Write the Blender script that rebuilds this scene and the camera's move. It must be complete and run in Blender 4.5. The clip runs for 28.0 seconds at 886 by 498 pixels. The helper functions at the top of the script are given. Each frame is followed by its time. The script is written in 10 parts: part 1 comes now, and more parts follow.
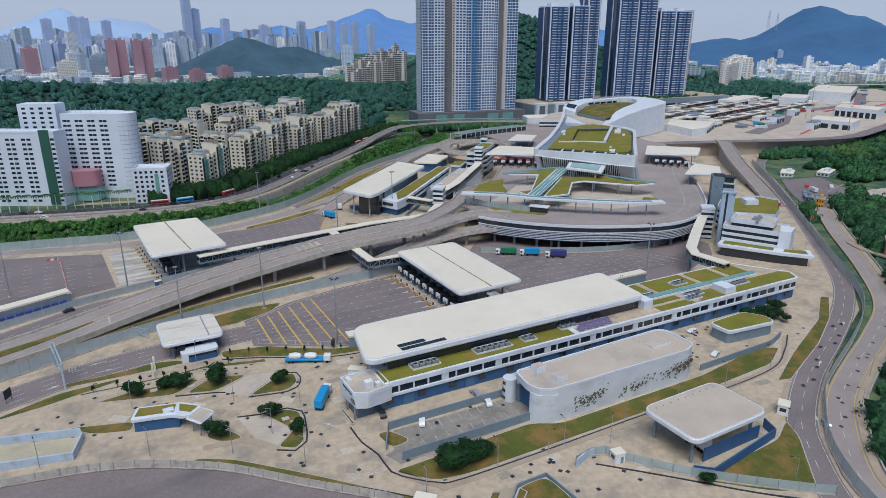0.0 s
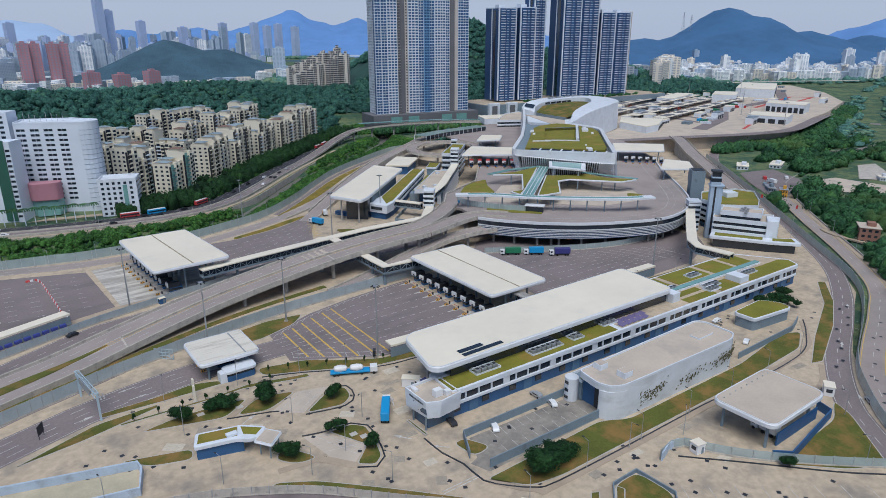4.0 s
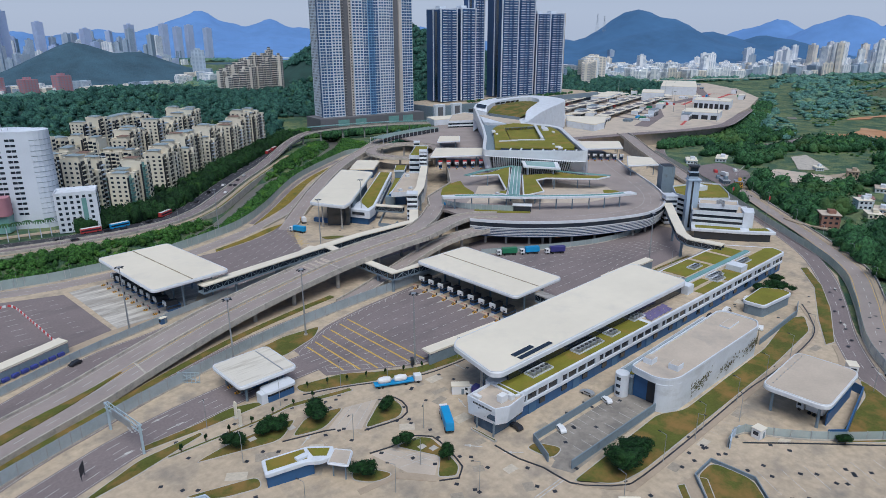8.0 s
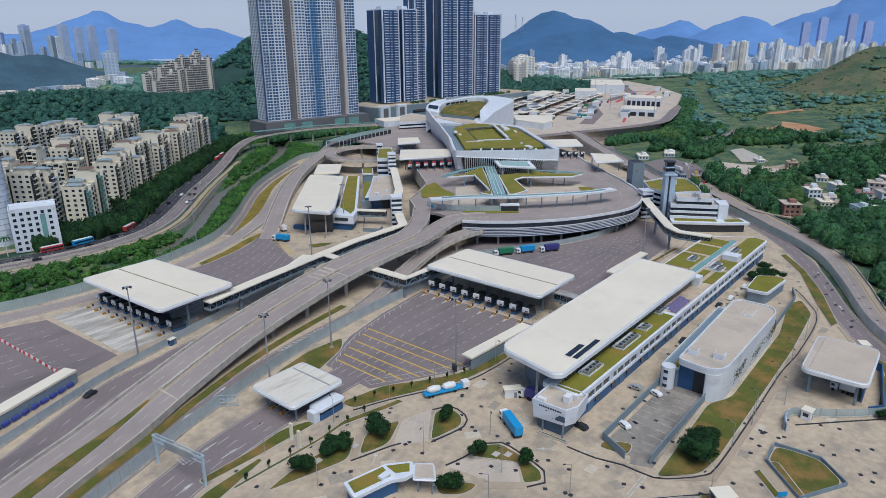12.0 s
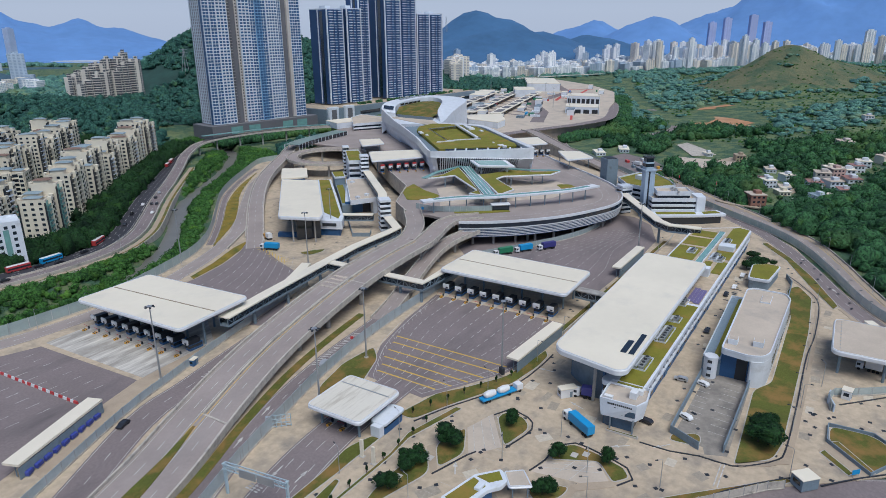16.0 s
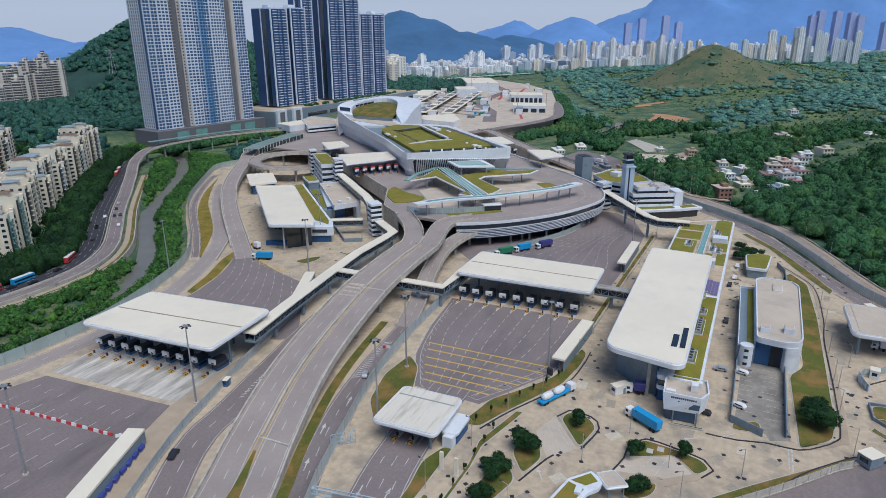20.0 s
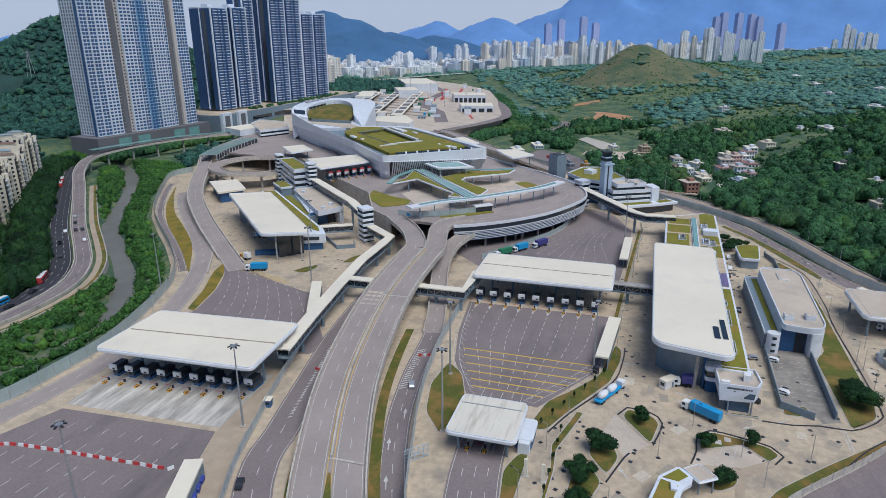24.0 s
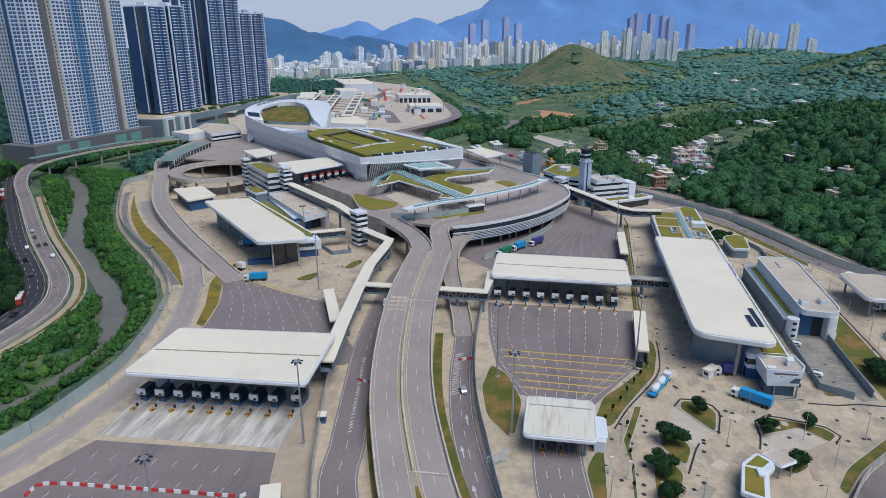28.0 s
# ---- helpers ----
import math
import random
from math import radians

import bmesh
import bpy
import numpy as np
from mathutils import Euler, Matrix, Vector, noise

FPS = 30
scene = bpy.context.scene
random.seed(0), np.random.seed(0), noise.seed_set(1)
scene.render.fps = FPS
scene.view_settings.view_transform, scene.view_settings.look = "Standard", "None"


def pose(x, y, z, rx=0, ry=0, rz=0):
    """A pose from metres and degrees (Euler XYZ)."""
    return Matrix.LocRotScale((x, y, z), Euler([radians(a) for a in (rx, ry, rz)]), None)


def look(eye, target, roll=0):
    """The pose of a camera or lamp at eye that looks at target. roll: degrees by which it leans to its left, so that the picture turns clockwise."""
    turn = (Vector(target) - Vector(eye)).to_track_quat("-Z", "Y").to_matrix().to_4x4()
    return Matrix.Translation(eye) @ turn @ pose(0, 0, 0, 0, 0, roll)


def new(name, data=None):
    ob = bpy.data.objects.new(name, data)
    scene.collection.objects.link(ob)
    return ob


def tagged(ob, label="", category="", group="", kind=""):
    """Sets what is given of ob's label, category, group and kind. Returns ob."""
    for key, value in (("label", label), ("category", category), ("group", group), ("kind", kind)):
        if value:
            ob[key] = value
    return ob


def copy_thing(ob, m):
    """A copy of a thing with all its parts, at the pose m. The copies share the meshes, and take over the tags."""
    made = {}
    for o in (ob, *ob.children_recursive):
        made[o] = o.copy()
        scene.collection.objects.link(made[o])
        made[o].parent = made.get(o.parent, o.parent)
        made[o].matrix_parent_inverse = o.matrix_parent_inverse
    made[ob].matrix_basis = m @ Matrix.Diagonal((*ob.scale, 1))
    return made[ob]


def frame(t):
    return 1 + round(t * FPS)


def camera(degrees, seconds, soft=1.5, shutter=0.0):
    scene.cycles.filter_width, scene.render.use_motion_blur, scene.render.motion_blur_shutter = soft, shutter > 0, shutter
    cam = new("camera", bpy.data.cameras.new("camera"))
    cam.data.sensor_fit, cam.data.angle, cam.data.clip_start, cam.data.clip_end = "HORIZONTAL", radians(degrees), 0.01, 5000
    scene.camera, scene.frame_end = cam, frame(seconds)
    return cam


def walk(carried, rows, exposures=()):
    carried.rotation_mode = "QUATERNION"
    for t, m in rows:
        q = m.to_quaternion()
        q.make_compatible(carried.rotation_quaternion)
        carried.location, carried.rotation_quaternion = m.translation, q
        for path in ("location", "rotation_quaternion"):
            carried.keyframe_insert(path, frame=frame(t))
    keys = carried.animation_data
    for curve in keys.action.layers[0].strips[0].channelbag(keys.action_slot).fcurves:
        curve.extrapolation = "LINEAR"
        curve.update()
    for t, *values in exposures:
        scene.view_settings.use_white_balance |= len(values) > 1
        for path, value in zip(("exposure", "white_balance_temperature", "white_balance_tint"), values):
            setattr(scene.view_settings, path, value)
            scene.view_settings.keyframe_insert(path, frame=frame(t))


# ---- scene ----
cam = camera(68.7, 28.0, 0.75)
METRES, EYE, TILT, LEAN, TURN = 285.0, 110.0, 0.0, 0.0, -29.4
ROWS = [
    (0.0, 0.0, 0.0, 0.0, 0.04, -18.49, -0.12),
    (0.5, -0.018, 0.0013, -0.0002, -0.73, -18.47, -0.09),
    (1.0, -0.0359, 0.0029, -0.0003, -1.5, -18.46, -0.07),
    (1.5, -0.0538, 0.0048, -0.0005, -2.34, -18.43, -0.05),
    (2.0, -0.0718, 0.0069, -0.0005, -3.2, -18.42, -0.04),
    (2.5, -0.0895, 0.0094, -0.0008, -4.1, -18.39, -0.01),
    (3.0, -0.1074, 0.0121, -0.0008, -5.03, -18.38, 0.0),
    (3.5, -0.1251, 0.0152, -0.0009, -5.96, -18.37, 0.03),
    (5.5, -0.1944, 0.0306, -0.0007, -9.72, -18.32, 0.11),
    (6.0, -0.2117, 0.0352, -0.0011, -10.66, -18.3, 0.11),
    (6.5, -0.2287, 0.0401, -0.0006, -11.6, -18.31, 0.15),
    (7.0, -0.2459, 0.0452, -0.0006, -12.55, -18.29, 0.16),
    (7.5, -0.263, 0.0506, -0.0004, -13.5, -18.28, 0.17),
    (8.0, -0.2798, 0.0563, -0.0003, -14.44, -18.29, 0.19),
    (8.5, -0.2965, 0.0623, -0.0004, -15.37, -18.27, 0.21),
    (9.0, -0.3139, 0.0688, 0.0, -16.35, -18.28, 0.23),
    (9.5, -0.3304, 0.0754, 0.0002, -17.29, -18.28, 0.25),
    (10.0, -0.3468, 0.0822, 0.0003, -18.24, -18.28, 0.26),
    (10.5, -0.3629, 0.0893, 0.0005, -19.18, -18.29, 0.3),
    (11.0, -0.3792, 0.0966, 0.0007, -20.13, -18.27, 0.3),
    (11.5, -0.3953, 0.1043, 0.0009, -21.06, -18.28, 0.31),
    (12.0, -0.4112, 0.1122, 0.001, -21.99, -18.28, 0.31),
    (12.5, -0.427, 0.1205, 0.0013, -22.91, -18.3, 0.32),
    (14.5, -0.4894, 0.1564, 0.0021, -26.57, -18.33, 0.34),
    (15.0, -0.5045, 0.1657, 0.0019, -27.44, -18.34, 0.34),
    (15.5, -0.5194, 0.1755, 0.0022, -28.34, -18.35, 0.35),
    (16.0, -0.5342, 0.1855, 0.0022, -29.23, -18.35, 0.36),
    (16.5, -0.5488, 0.1957, 0.0024, -30.13, -18.36, 0.35),
    (17.0, -0.5632, 0.2061, 0.0026, -31.01, -18.36, 0.35),
    (17.5, -0.5775, 0.2168, 0.0028, -31.9, -18.37, 0.35),
    (18.0, -0.5916, 0.2277, 0.003, -32.79, -18.37, 0.35),
    (18.5, -0.6056, 0.2387, 0.0032, -33.68, -18.38, 0.35),
    (19.0, -0.6194, 0.2499, 0.0034, -34.57, -18.38, 0.34),
    (19.5, -0.633, 0.2614, 0.0037, -35.45, -18.39, 0.36),
    (20.0, -0.6465, 0.2731, 0.004, -36.34, -18.4, 0.35),
    (20.5, -0.6596, 0.285, 0.0044, -37.23, -18.41, 0.35),
    (21.0, -0.6726, 0.2972, 0.0046, -38.12, -18.41, 0.34),
    (21.5, -0.6853, 0.3097, 0.0049, -39.02, -18.4, 0.34),
    (23.5, -0.7341, 0.3619, 0.005, -42.62, -18.4, 0.35),
    (24.0, -0.746, 0.3751, 0.0052, -43.52, -18.41, 0.34),
    (24.5, -0.7576, 0.3884, 0.0054, -44.41, -18.41, 0.34),
    (25.0, -0.7691, 0.402, 0.0056, -45.3, -18.42, 0.34),
    (25.5, -0.7804, 0.4159, 0.0056, -46.19, -18.42, 0.34),
    (26.0, -0.7914, 0.4298, 0.0055, -47.08, -18.43, 0.34),
    (26.5, -0.8023, 0.444, 0.0055, -47.97, -18.43, 0.33),
    (27.0, -0.8129, 0.4583, 0.0053, -48.85, -18.43, 0.33),
    (27.5, -0.8231, 0.4728, 0.0049, -49.74, -18.44, 0.32),
    (28.0, -0.8331, 0.4876, 0.0047, -50.62, -18.44, 0.31),
]
walk(cam, [(t, pose(0, 0, EYE, TILT, LEAN, TURN) @ pose(METRES * x, METRES * y, METRES * z, 90 + pitch, roll, yaw)) for t, x, y, z, yaw, pitch, roll in ROWS],
     [(0.0, -0.28, 5480, 10), (28.0, -0.22, 5480, 10)])

# ---- world, sun, exposure ----
world = bpy.data.worlds.new("hazy_sky")
world.use_nodes = True
scene.world = world
_nt = world.node_tree
_sky = _nt.nodes.new("ShaderNodeTexSky")
_sky.sky_type = "NISHITA"
_sky.sun_disc = False
_sky.sun_elevation, _sky.sun_rotation = radians(61), radians(214)
_sky.air_density, _sky.dust_density, _sky.ozone_density = 1.0, 2.0, 2.0
_tc, _sep, _up = _nt.nodes.new("ShaderNodeTexCoord"), _nt.nodes.new("ShaderNodeSeparateXYZ"), _nt.nodes.new("ShaderNodeMapRange")
_nt.links.new(_tc.outputs["Generated"], _sep.inputs[0])
_nt.links.new(_sep.outputs[2], _up.inputs[0])
_up.inputs[1].default_value, _up.inputs[2].default_value = 0.03, 0.36
_veil = _nt.nodes.new("ShaderNodeMix")  # whitish haze low down, bluer overhead
_veil.data_type = "RGBA"
_nt.links.new(_up.outputs[0], _veil.inputs[0])
_veil.inputs[6].default_value, _veil.inputs[7].default_value = (9.6, 10.0, 10.9, 1), (1.8, 2.7, 4.6, 1)
_haze = _nt.nodes.new("ShaderNodeMix")
_haze.data_type = "RGBA"
_haze.inputs[0].default_value = 0.8
_nt.links.new(_veil.outputs[2], _haze.inputs[7])
_nt.links.new(_sky.outputs[0], _haze.inputs[6])
_nt.links.new(_haze.outputs[2], _nt.nodes["Background"].inputs[0])
_nt.nodes["Background"].inputs[1].default_value = 0.07
sun = new("sun", bpy.data.lights.new("sun", "SUN"))
sun.data.energy, sun.data.angle, sun.data.color = 3.5, radians(44), (1.0, 0.90, 0.75)
sun.matrix_world = look((-100, -150, 330), (0, 0, 0))


# ---- materials ----
def nodes_of(name):
    m = bpy.data.materials.new(name)
    m.use_nodes = True
    nt = m.node_tree
    return m, nt, nt.nodes["Principled BSDF"]


def node(nt, kind, **kw):
    n = nt.nodes.new(kind)
    for k, v in kw.items():
        n.inputs[k].default_value = v
    return n


def mixed(nt, fac, a, b, mode="MIX"):
    n = nt.nodes.new("ShaderNodeMix")
    n.data_type, n.blend_type = "RGBA", mode
    for sock, v in ((n.inputs[0], fac), (n.inputs[6], a), (n.inputs[7], b)):
        if isinstance(v, bpy.types.NodeSocket):
            nt.links.new(v, sock)
        elif isinstance(v, (int, float)):
            sock.default_value = v
        else:
            sock.default_value = (*v, 1)
    return n.outputs[2]


def ramp(nt, val, lo, hi):
    n = nt.nodes.new("ShaderNodeMapRange")
    n.inputs[1].default_value, n.inputs[2].default_value = lo, hi
    nt.links.new(val, n.inputs[0])
    return n.outputs[0]


def noise_at(nt, scale, detail=4.0, stretch=None, rough=0.55):
    g = nt.nodes.new("ShaderNodeNewGeometry")
    n = node(nt, "ShaderNodeTexNoise", Scale=scale, Detail=detail, Roughness=rough)
    src = g.outputs["Position"]
    if stretch:
        v = nt.nodes.new("ShaderNodeVectorMath")
        v.operation = "MULTIPLY"
        v.inputs[1].default_value = stretch
        nt.links.new(src, v.inputs[0])
        src = v.outputs[0]
    nt.links.new(src, n.inputs["Vector"])
    return n.outputs["Fac"]


def mat(name, col, rough=0.85, metal=0.0, var=0.14, scale=0.12, fine=1.7, bump=0.0, stain=None, stain_scale=0.06,
        stain_at=(0.52, 0.72), stretch=None, per=0.0, gloss=0.5, glow=0.0, grit=0.0, relief=0.1):
    """A surface with broad and fine variation, and stains of another colour if given."""
    m, nt, b = nodes_of(name)
    dark = tuple(c * (1 - var) for c in col)
    light = tuple(min(1, c * (1 + var)) for c in col)
    c = mixed(nt, ramp(nt, noise_at(nt, scale, 5.0), 0.3, 0.7), dark, light)
    grey = ramp(nt, noise_at(nt, fine, 6.0), 0.2, 0.8)
    c = mixed(nt, grit or 0.35 * min(1, var * 4), c, mixed(nt, grey, tuple(x * 0.6 for x in col), tuple(min(1, x * 1.32) for x in col)))
    if stain:
        c = mixed(nt, ramp(nt, noise_at(nt, stain_scale, 6.0, stretch, 0.65), *stain_at), c, stain)
    if per:
        g = nt.nodes.new("ShaderNodeObjectInfo")
        f = ramp(nt, g.outputs["Random"], 0, 1)
        n = nt.nodes.new("ShaderNodeMapRange")
        n.inputs[3].default_value, n.inputs[4].default_value = 1 - per, 1 + per
        nt.links.new(f, n.inputs[0])
        c = mixed(nt, 1.0, c, n.outputs[0], "MULTIPLY")
    nt.links.new(c, b.inputs["Base Color"])
    b.inputs["Roughness"].default_value, b.inputs["Metallic"].default_value = rough, metal
    b.inputs["Specular IOR Level"].default_value = gloss
    if bump:
        bn = nt.nodes.new("ShaderNodeBump")
        bn.inputs["Strength"].default_value, bn.inputs["Distance"].default_value = bump, relief
        nt.links.new(noise_at(nt, fine * 2, 6.0), bn.inputs["Height"])
        nt.links.new(bn.outputs[0], b.inputs["Normal"])
    if glow:
        nt.links.new(c, b.inputs["Emission Color"])
        b.inputs["Emission Strength"].default_value = glow
    return m


def leaves(name, dark, light, dry=None, rough=0.7, clump=0.8):
    """Foliage: each clump of its own green, with the relief of leaf masses."""
    m, nt, b = nodes_of(name)
    g = nt.nodes.new("ShaderNodeNewGeometry")
    c = mixed(nt, g.outputs["Random Per Island"], dark, light)
    c = mixed(nt, ramp(nt, noise_at(nt, 0.02, 4.0), 0.35, 0.65), c, tuple((a + d) / 2 for a, d in zip(dark, light)))
    # self-shadow put into the colour: dark gaps and light crests of leaf clumps
    c = mixed(nt, 0.6, c, mixed(nt, ramp(nt, noise_at(nt, clump, 4.0), 0.4, 0.62), tuple(x * 0.4 for x in dark), tuple(x * 1.3 for x in light)))
    # single trees of fresher and of older growth
    c = mixed(nt, ramp(nt, noise_at(nt, 0.085, 2.0), 0.58, 0.76), c, (light[0] * 1.45, light[1] * 1.2, light[2] * 0.75))
    c = mixed(nt, ramp(nt, noise_at(nt, 0.06, 2.5), 0.5, 0.75), c, tuple(x * 0.75 for x in dark))
    if dry:
        c = mixed(nt, ramp(nt, noise_at(nt, 0.015, 3.0), 0.56, 0.75), c, dry)
    nt.links.new(c, b.inputs["Base Color"])
    bn = nt.nodes.new("ShaderNodeBump")
    bn.inputs["Strength"].default_value, bn.inputs["Distance"].default_value = 1.0, 0.75 / clump
    nt.links.new(noise_at(nt, clump, 4.0, None, 0.7), bn.inputs["Height"])
    nt.links.new(bn.outputs[0], b.inputs["Normal"])
    b.inputs["Roughness"].default_value = rough
    b.inputs["Specular IOR Level"].default_value = 0.2
    return m


def facade(name, wall, glass, floor=3.0, bay=3.6, sill=0.42, pier=0.4, rough=0.75, tint=0.15):
    """Far fronts: window rows by storey and bay, on walls facing any way."""
    m, nt, b = nodes_of(name)
    g = nt.nodes.new("ShaderNodeNewGeometry")
    s = nt.nodes.new("ShaderNodeSeparateXYZ")
    nt.links.new(g.outputs["Position"], s.inputs[0])

    def op(kind, a, v):
        n = nt.nodes.new("ShaderNodeMath")
        n.operation = kind
        for sock, x in zip(n.inputs, (a, v)):
            if isinstance(x, bpy.types.NodeSocket):
                nt.links.new(x, sock)
            else:
                sock.default_value = x
        return n.outputs[0]

    rows = op("GREATER_THAN", op("FRACT", op("DIVIDE", s.outputs[2], floor), 0), sill)
    side = op("ADD", op("MULTIPLY", s.outputs[0], 0.83), op("MULTIPLY", s.outputs[1], 0.79))
    cols = op("GREATER_THAN", op("FRACT", op("DIVIDE", side, bay), 0), pier)
    nrm = nt.nodes.new("ShaderNodeSeparateXYZ")
    nt.links.new(g.outputs["Normal"], nrm.inputs[0])
    up = op("LESS_THAN", op("ABSOLUTE", nrm.outputs[2], 0), 0.5)
    f = op("MULTIPLY", op("MULTIPLY", rows, cols), up)
    base = mixed(nt, g.outputs["Random Per Island"], tuple(c * (1 - tint) for c in wall), tuple(min(1, c * (1 + tint)) for c in wall))
    base = mixed(nt, ramp(nt, noise_at(nt, 0.05, 4.0), 0.3, 0.8), base, tuple(c * 0.85 for c in wall))
    nt.links.new(mixed(nt, f, base, glass), b.inputs["Base Color"])
    b.inputs["Roughness"].default_value = rough
    return m


CONCRETE = mat("concrete_paving", (0.505, 0.412, 0.297), 0.9, var=0.2, scale=0.05, fine=0.45, grit=0.6, bump=0.15, stain=(0.26, 0.232, 0.195), stain_scale=0.09, stain_at=(0.49, 0.72))
APRON = mat("worn_concrete_apron", (0.36, 0.335, 0.30), 0.9, var=0.2, scale=0.12, fine=0.6, stain=(0.66, 0.63, 0.57), stain_scale=0.30, stain_at=(0.44, 0.66), stretch=(0.14, 1, 1))
ASPHALT = mat("grey_asphalt", (0.222, 0.186, 0.184), 0.92, grit=0.5, var=0.14, scale=0.06, fine=1.2, bump=0.2, stain=(0.14, 0.12, 0.122), stain_scale=0.05, stretch=(0.3, 1, 1))
DARKROAD = mat("dark_asphalt", (0.036, 0.037, 0.046), 0.9, var=0.18, scale=0.08, fine=1.5, stain=(0.06, 0.06, 0.07), stain_scale=0.03)
DECKROAD = mat("viaduct_asphalt", (0.330, 0.284, 0.264), 0.92, var=0.14, scale=0.06, fine=1.0, stain=(0.28, 0.255, 0.24), stain_scale=0.04, stretch=(0.3, 1, 1))
BARRIER = mat("barrier_concrete", (0.50, 0.46, 0.40), 0.9, var=0.2, scale=0.3, stain=(0.27, 0.255, 0.235), stain_scale=0.4)
PIER = mat("pier_concrete", (0.38, 0.37, 0.35), 0.9, var=0.15, scale=0.3, stain=(0.22, 0.21, 0.2), stain_scale=0.2)
ROOFWHITE = mat("cream_roof_membrane", (0.80, 0.735, 0.60), 0.55, var=0.05, scale=0.03, fine=0.3, stain=(0.60, 0.56, 0.49), stain_scale=0.05, stain_at=(0.52, 0.95))
FASCIA = mat("white_fascia", (0.70, 0.72, 0.75), 0.4, var=0.05, scale=0.2, stain=(0.55, 0.56, 0.57), stain_scale=0.3, stain_at=(0.55, 0.9))
WHITE = mat("white_cladding", (0.69, 0.73, 0.79), 0.5, var=0.07, scale=0.2, stain=(0.50, 0.51, 0.53), stain_scale=0.25, stain_at=(0.55, 0.85))
TANROOF = mat("gravel_roof", (0.53, 0.455, 0.37), 0.95, var=0.12, scale=0.08, fine=1.5, stain=(0.38, 0.34, 0.30), stain_scale=0.06)
BLUEWALL = mat("blue_metal_cladding", (0.035, 0.110, 0.26), 0.55, var=0.14, scale=0.3)
BLUEGREY = mat("blue_grey_wall", (0.20, 0.26, 0.31), 0.7, var=0.15, scale=0.3, stain=(0.14, 0.17, 0.2), stain_scale=0.3)
DARK = mat("dark_metal", (0.035, 0.04, 0.05), 0.5, metal=0.3, var=0.1, scale=0.5)
GLASS = mat("dark_window_glass", (0.02, 0.03, 0.045), 0.08, var=0.2, scale=0.4, gloss=0.8)
GREENGLASS = mat("green_glass", (0.20, 0.38, 0.36), 0.15, var=0.15, scale=0.2, gloss=0.8)
GREENROOF = mat("sedum_roof", (0.185, 0.18, 0.018), 0.95, var=0.25, scale=0.12, fine=1.5, bump=0.5, stain=(0.28, 0.185, 0.04), stain_scale=0.09, stain_at=(0.5, 0.7))
GRASS = mat("dry_lawn", (0.095, 0.108, 0.015), 0.95, var=0.4, scale=0.15, fine=1.8, bump=0.5, grit=0.6, stain=(0.235, 0.145, 0.04), stain_scale=0.11, stain_at=(0.45, 0.63))
DRYGRASS = mat("yellowed_grass", (0.235, 0.17, 0.02), 0.95, var=0.4, scale=0.15, fine=1.8, bump=0.5, grit=0.6, stain=(0.09, 0.105, 0.015), stain_scale=0.13, stain_at=(0.48, 0.64))
KERB = mat("kerb_concrete", (0.46, 0.44, 0.41), 0.9, var=0.12, scale=0.5)
PATH = mat("tan_path", (0.42, 0.34, 0.25), 0.9, var=0.14, scale=0.2, stain=(0.3, 0.25, 0.19), stain_scale=0.1)
PAINT = mat("white_road_paint", (0.56, 0.55, 0.52), 0.8, var=0.15, scale=0.8, stain=(0.30, 0.28, 0.27), stain_scale=0.5, stain_at=(0.46, 0.66))
YELLOW = mat("yellow_road_paint", (0.62, 0.42, 0.07), 0.8, var=0.12, scale=0.8, stain=(0.5, 0.36, 0.12), stain_scale=0.4)
YELLOWBOX = mat("yellow_plastic", (0.62, 0.33, 0.03), 0.5, var=0.08)
RED = mat("red_plastic", (0.5, 0.05, 0.05), 0.5, var=0.1)
STEEL = mat("galvanised_steel", (0.42, 0.44, 0.46), 0.45, metal=0.6, var=0.08)
TEALPANEL = mat("translucent_barrier_panel", (0.46, 0.55, 0.55), 0.3, var=0.12, scale=0.2, gloss=0.6)
TEALPANEL.node_tree.nodes["Principled BSDF"].inputs["Alpha"].default_value = 0.6
BLUETRUCK = mat("bright_blue_box", (0.03, 0.30, 0.62), 0.45, var=0.06)
NAVY = mat("navy_box", (0.05, 0.05, 0.22), 0.45, var=0.08)
GREENTRUCK = mat("green_box", (0.03, 0.20, 0.10), 0.45, var=0.08)
VEHWHITE = mat("white_vehicle_paint", (0.75, 0.76, 0.77), 0.3, var=0.03)
TYRE = mat("black_rubber", (0.02, 0.02, 0.02), 0.8, var=0.1)
BARK = mat("bark", (0.12, 0.09, 0.06), 0.95, var=0.2, scale=2)
SOIL = mat("open_ground", (0.152, 0.198, 0.088), 0.95, var=0.5, scale=0.03, fine=0.2, stain=(0.050, 0.108, 0.062), stain_scale=0.06, stain_at=(0.44, 0.56), bump=1.0, relief=2.2, grit=0.6)
DIRT = mat("orange_earth", (0.45, 0.24, 0.12), 0.95, var=0.25, scale=0.05, fine=0.5, stain=(0.5, 0.36, 0.24), stain_scale=0.04)
WATER = mat("river_water", (0.17, 0.165, 0.145), 0.3, var=0.2, scale=0.08, gloss=0.5)
LEAF = leaves("dark_leaves", (0.008, 0.040, 0.022), (0.068, 0.180, 0.064), dry=(0.11, 0.185, 0.05), clump=0.7)
LEAFBRIGHT = leaves("river_bank_leaves", (0.010, 0.046, 0.013), (0.088, 0.215, 0.042), clump=1.0)
LEAFNORTH = leaves("hill_forest_leaves", (0.016, 0.066, 0.062), (0.062, 0.160, 0.118), clump=0.5)
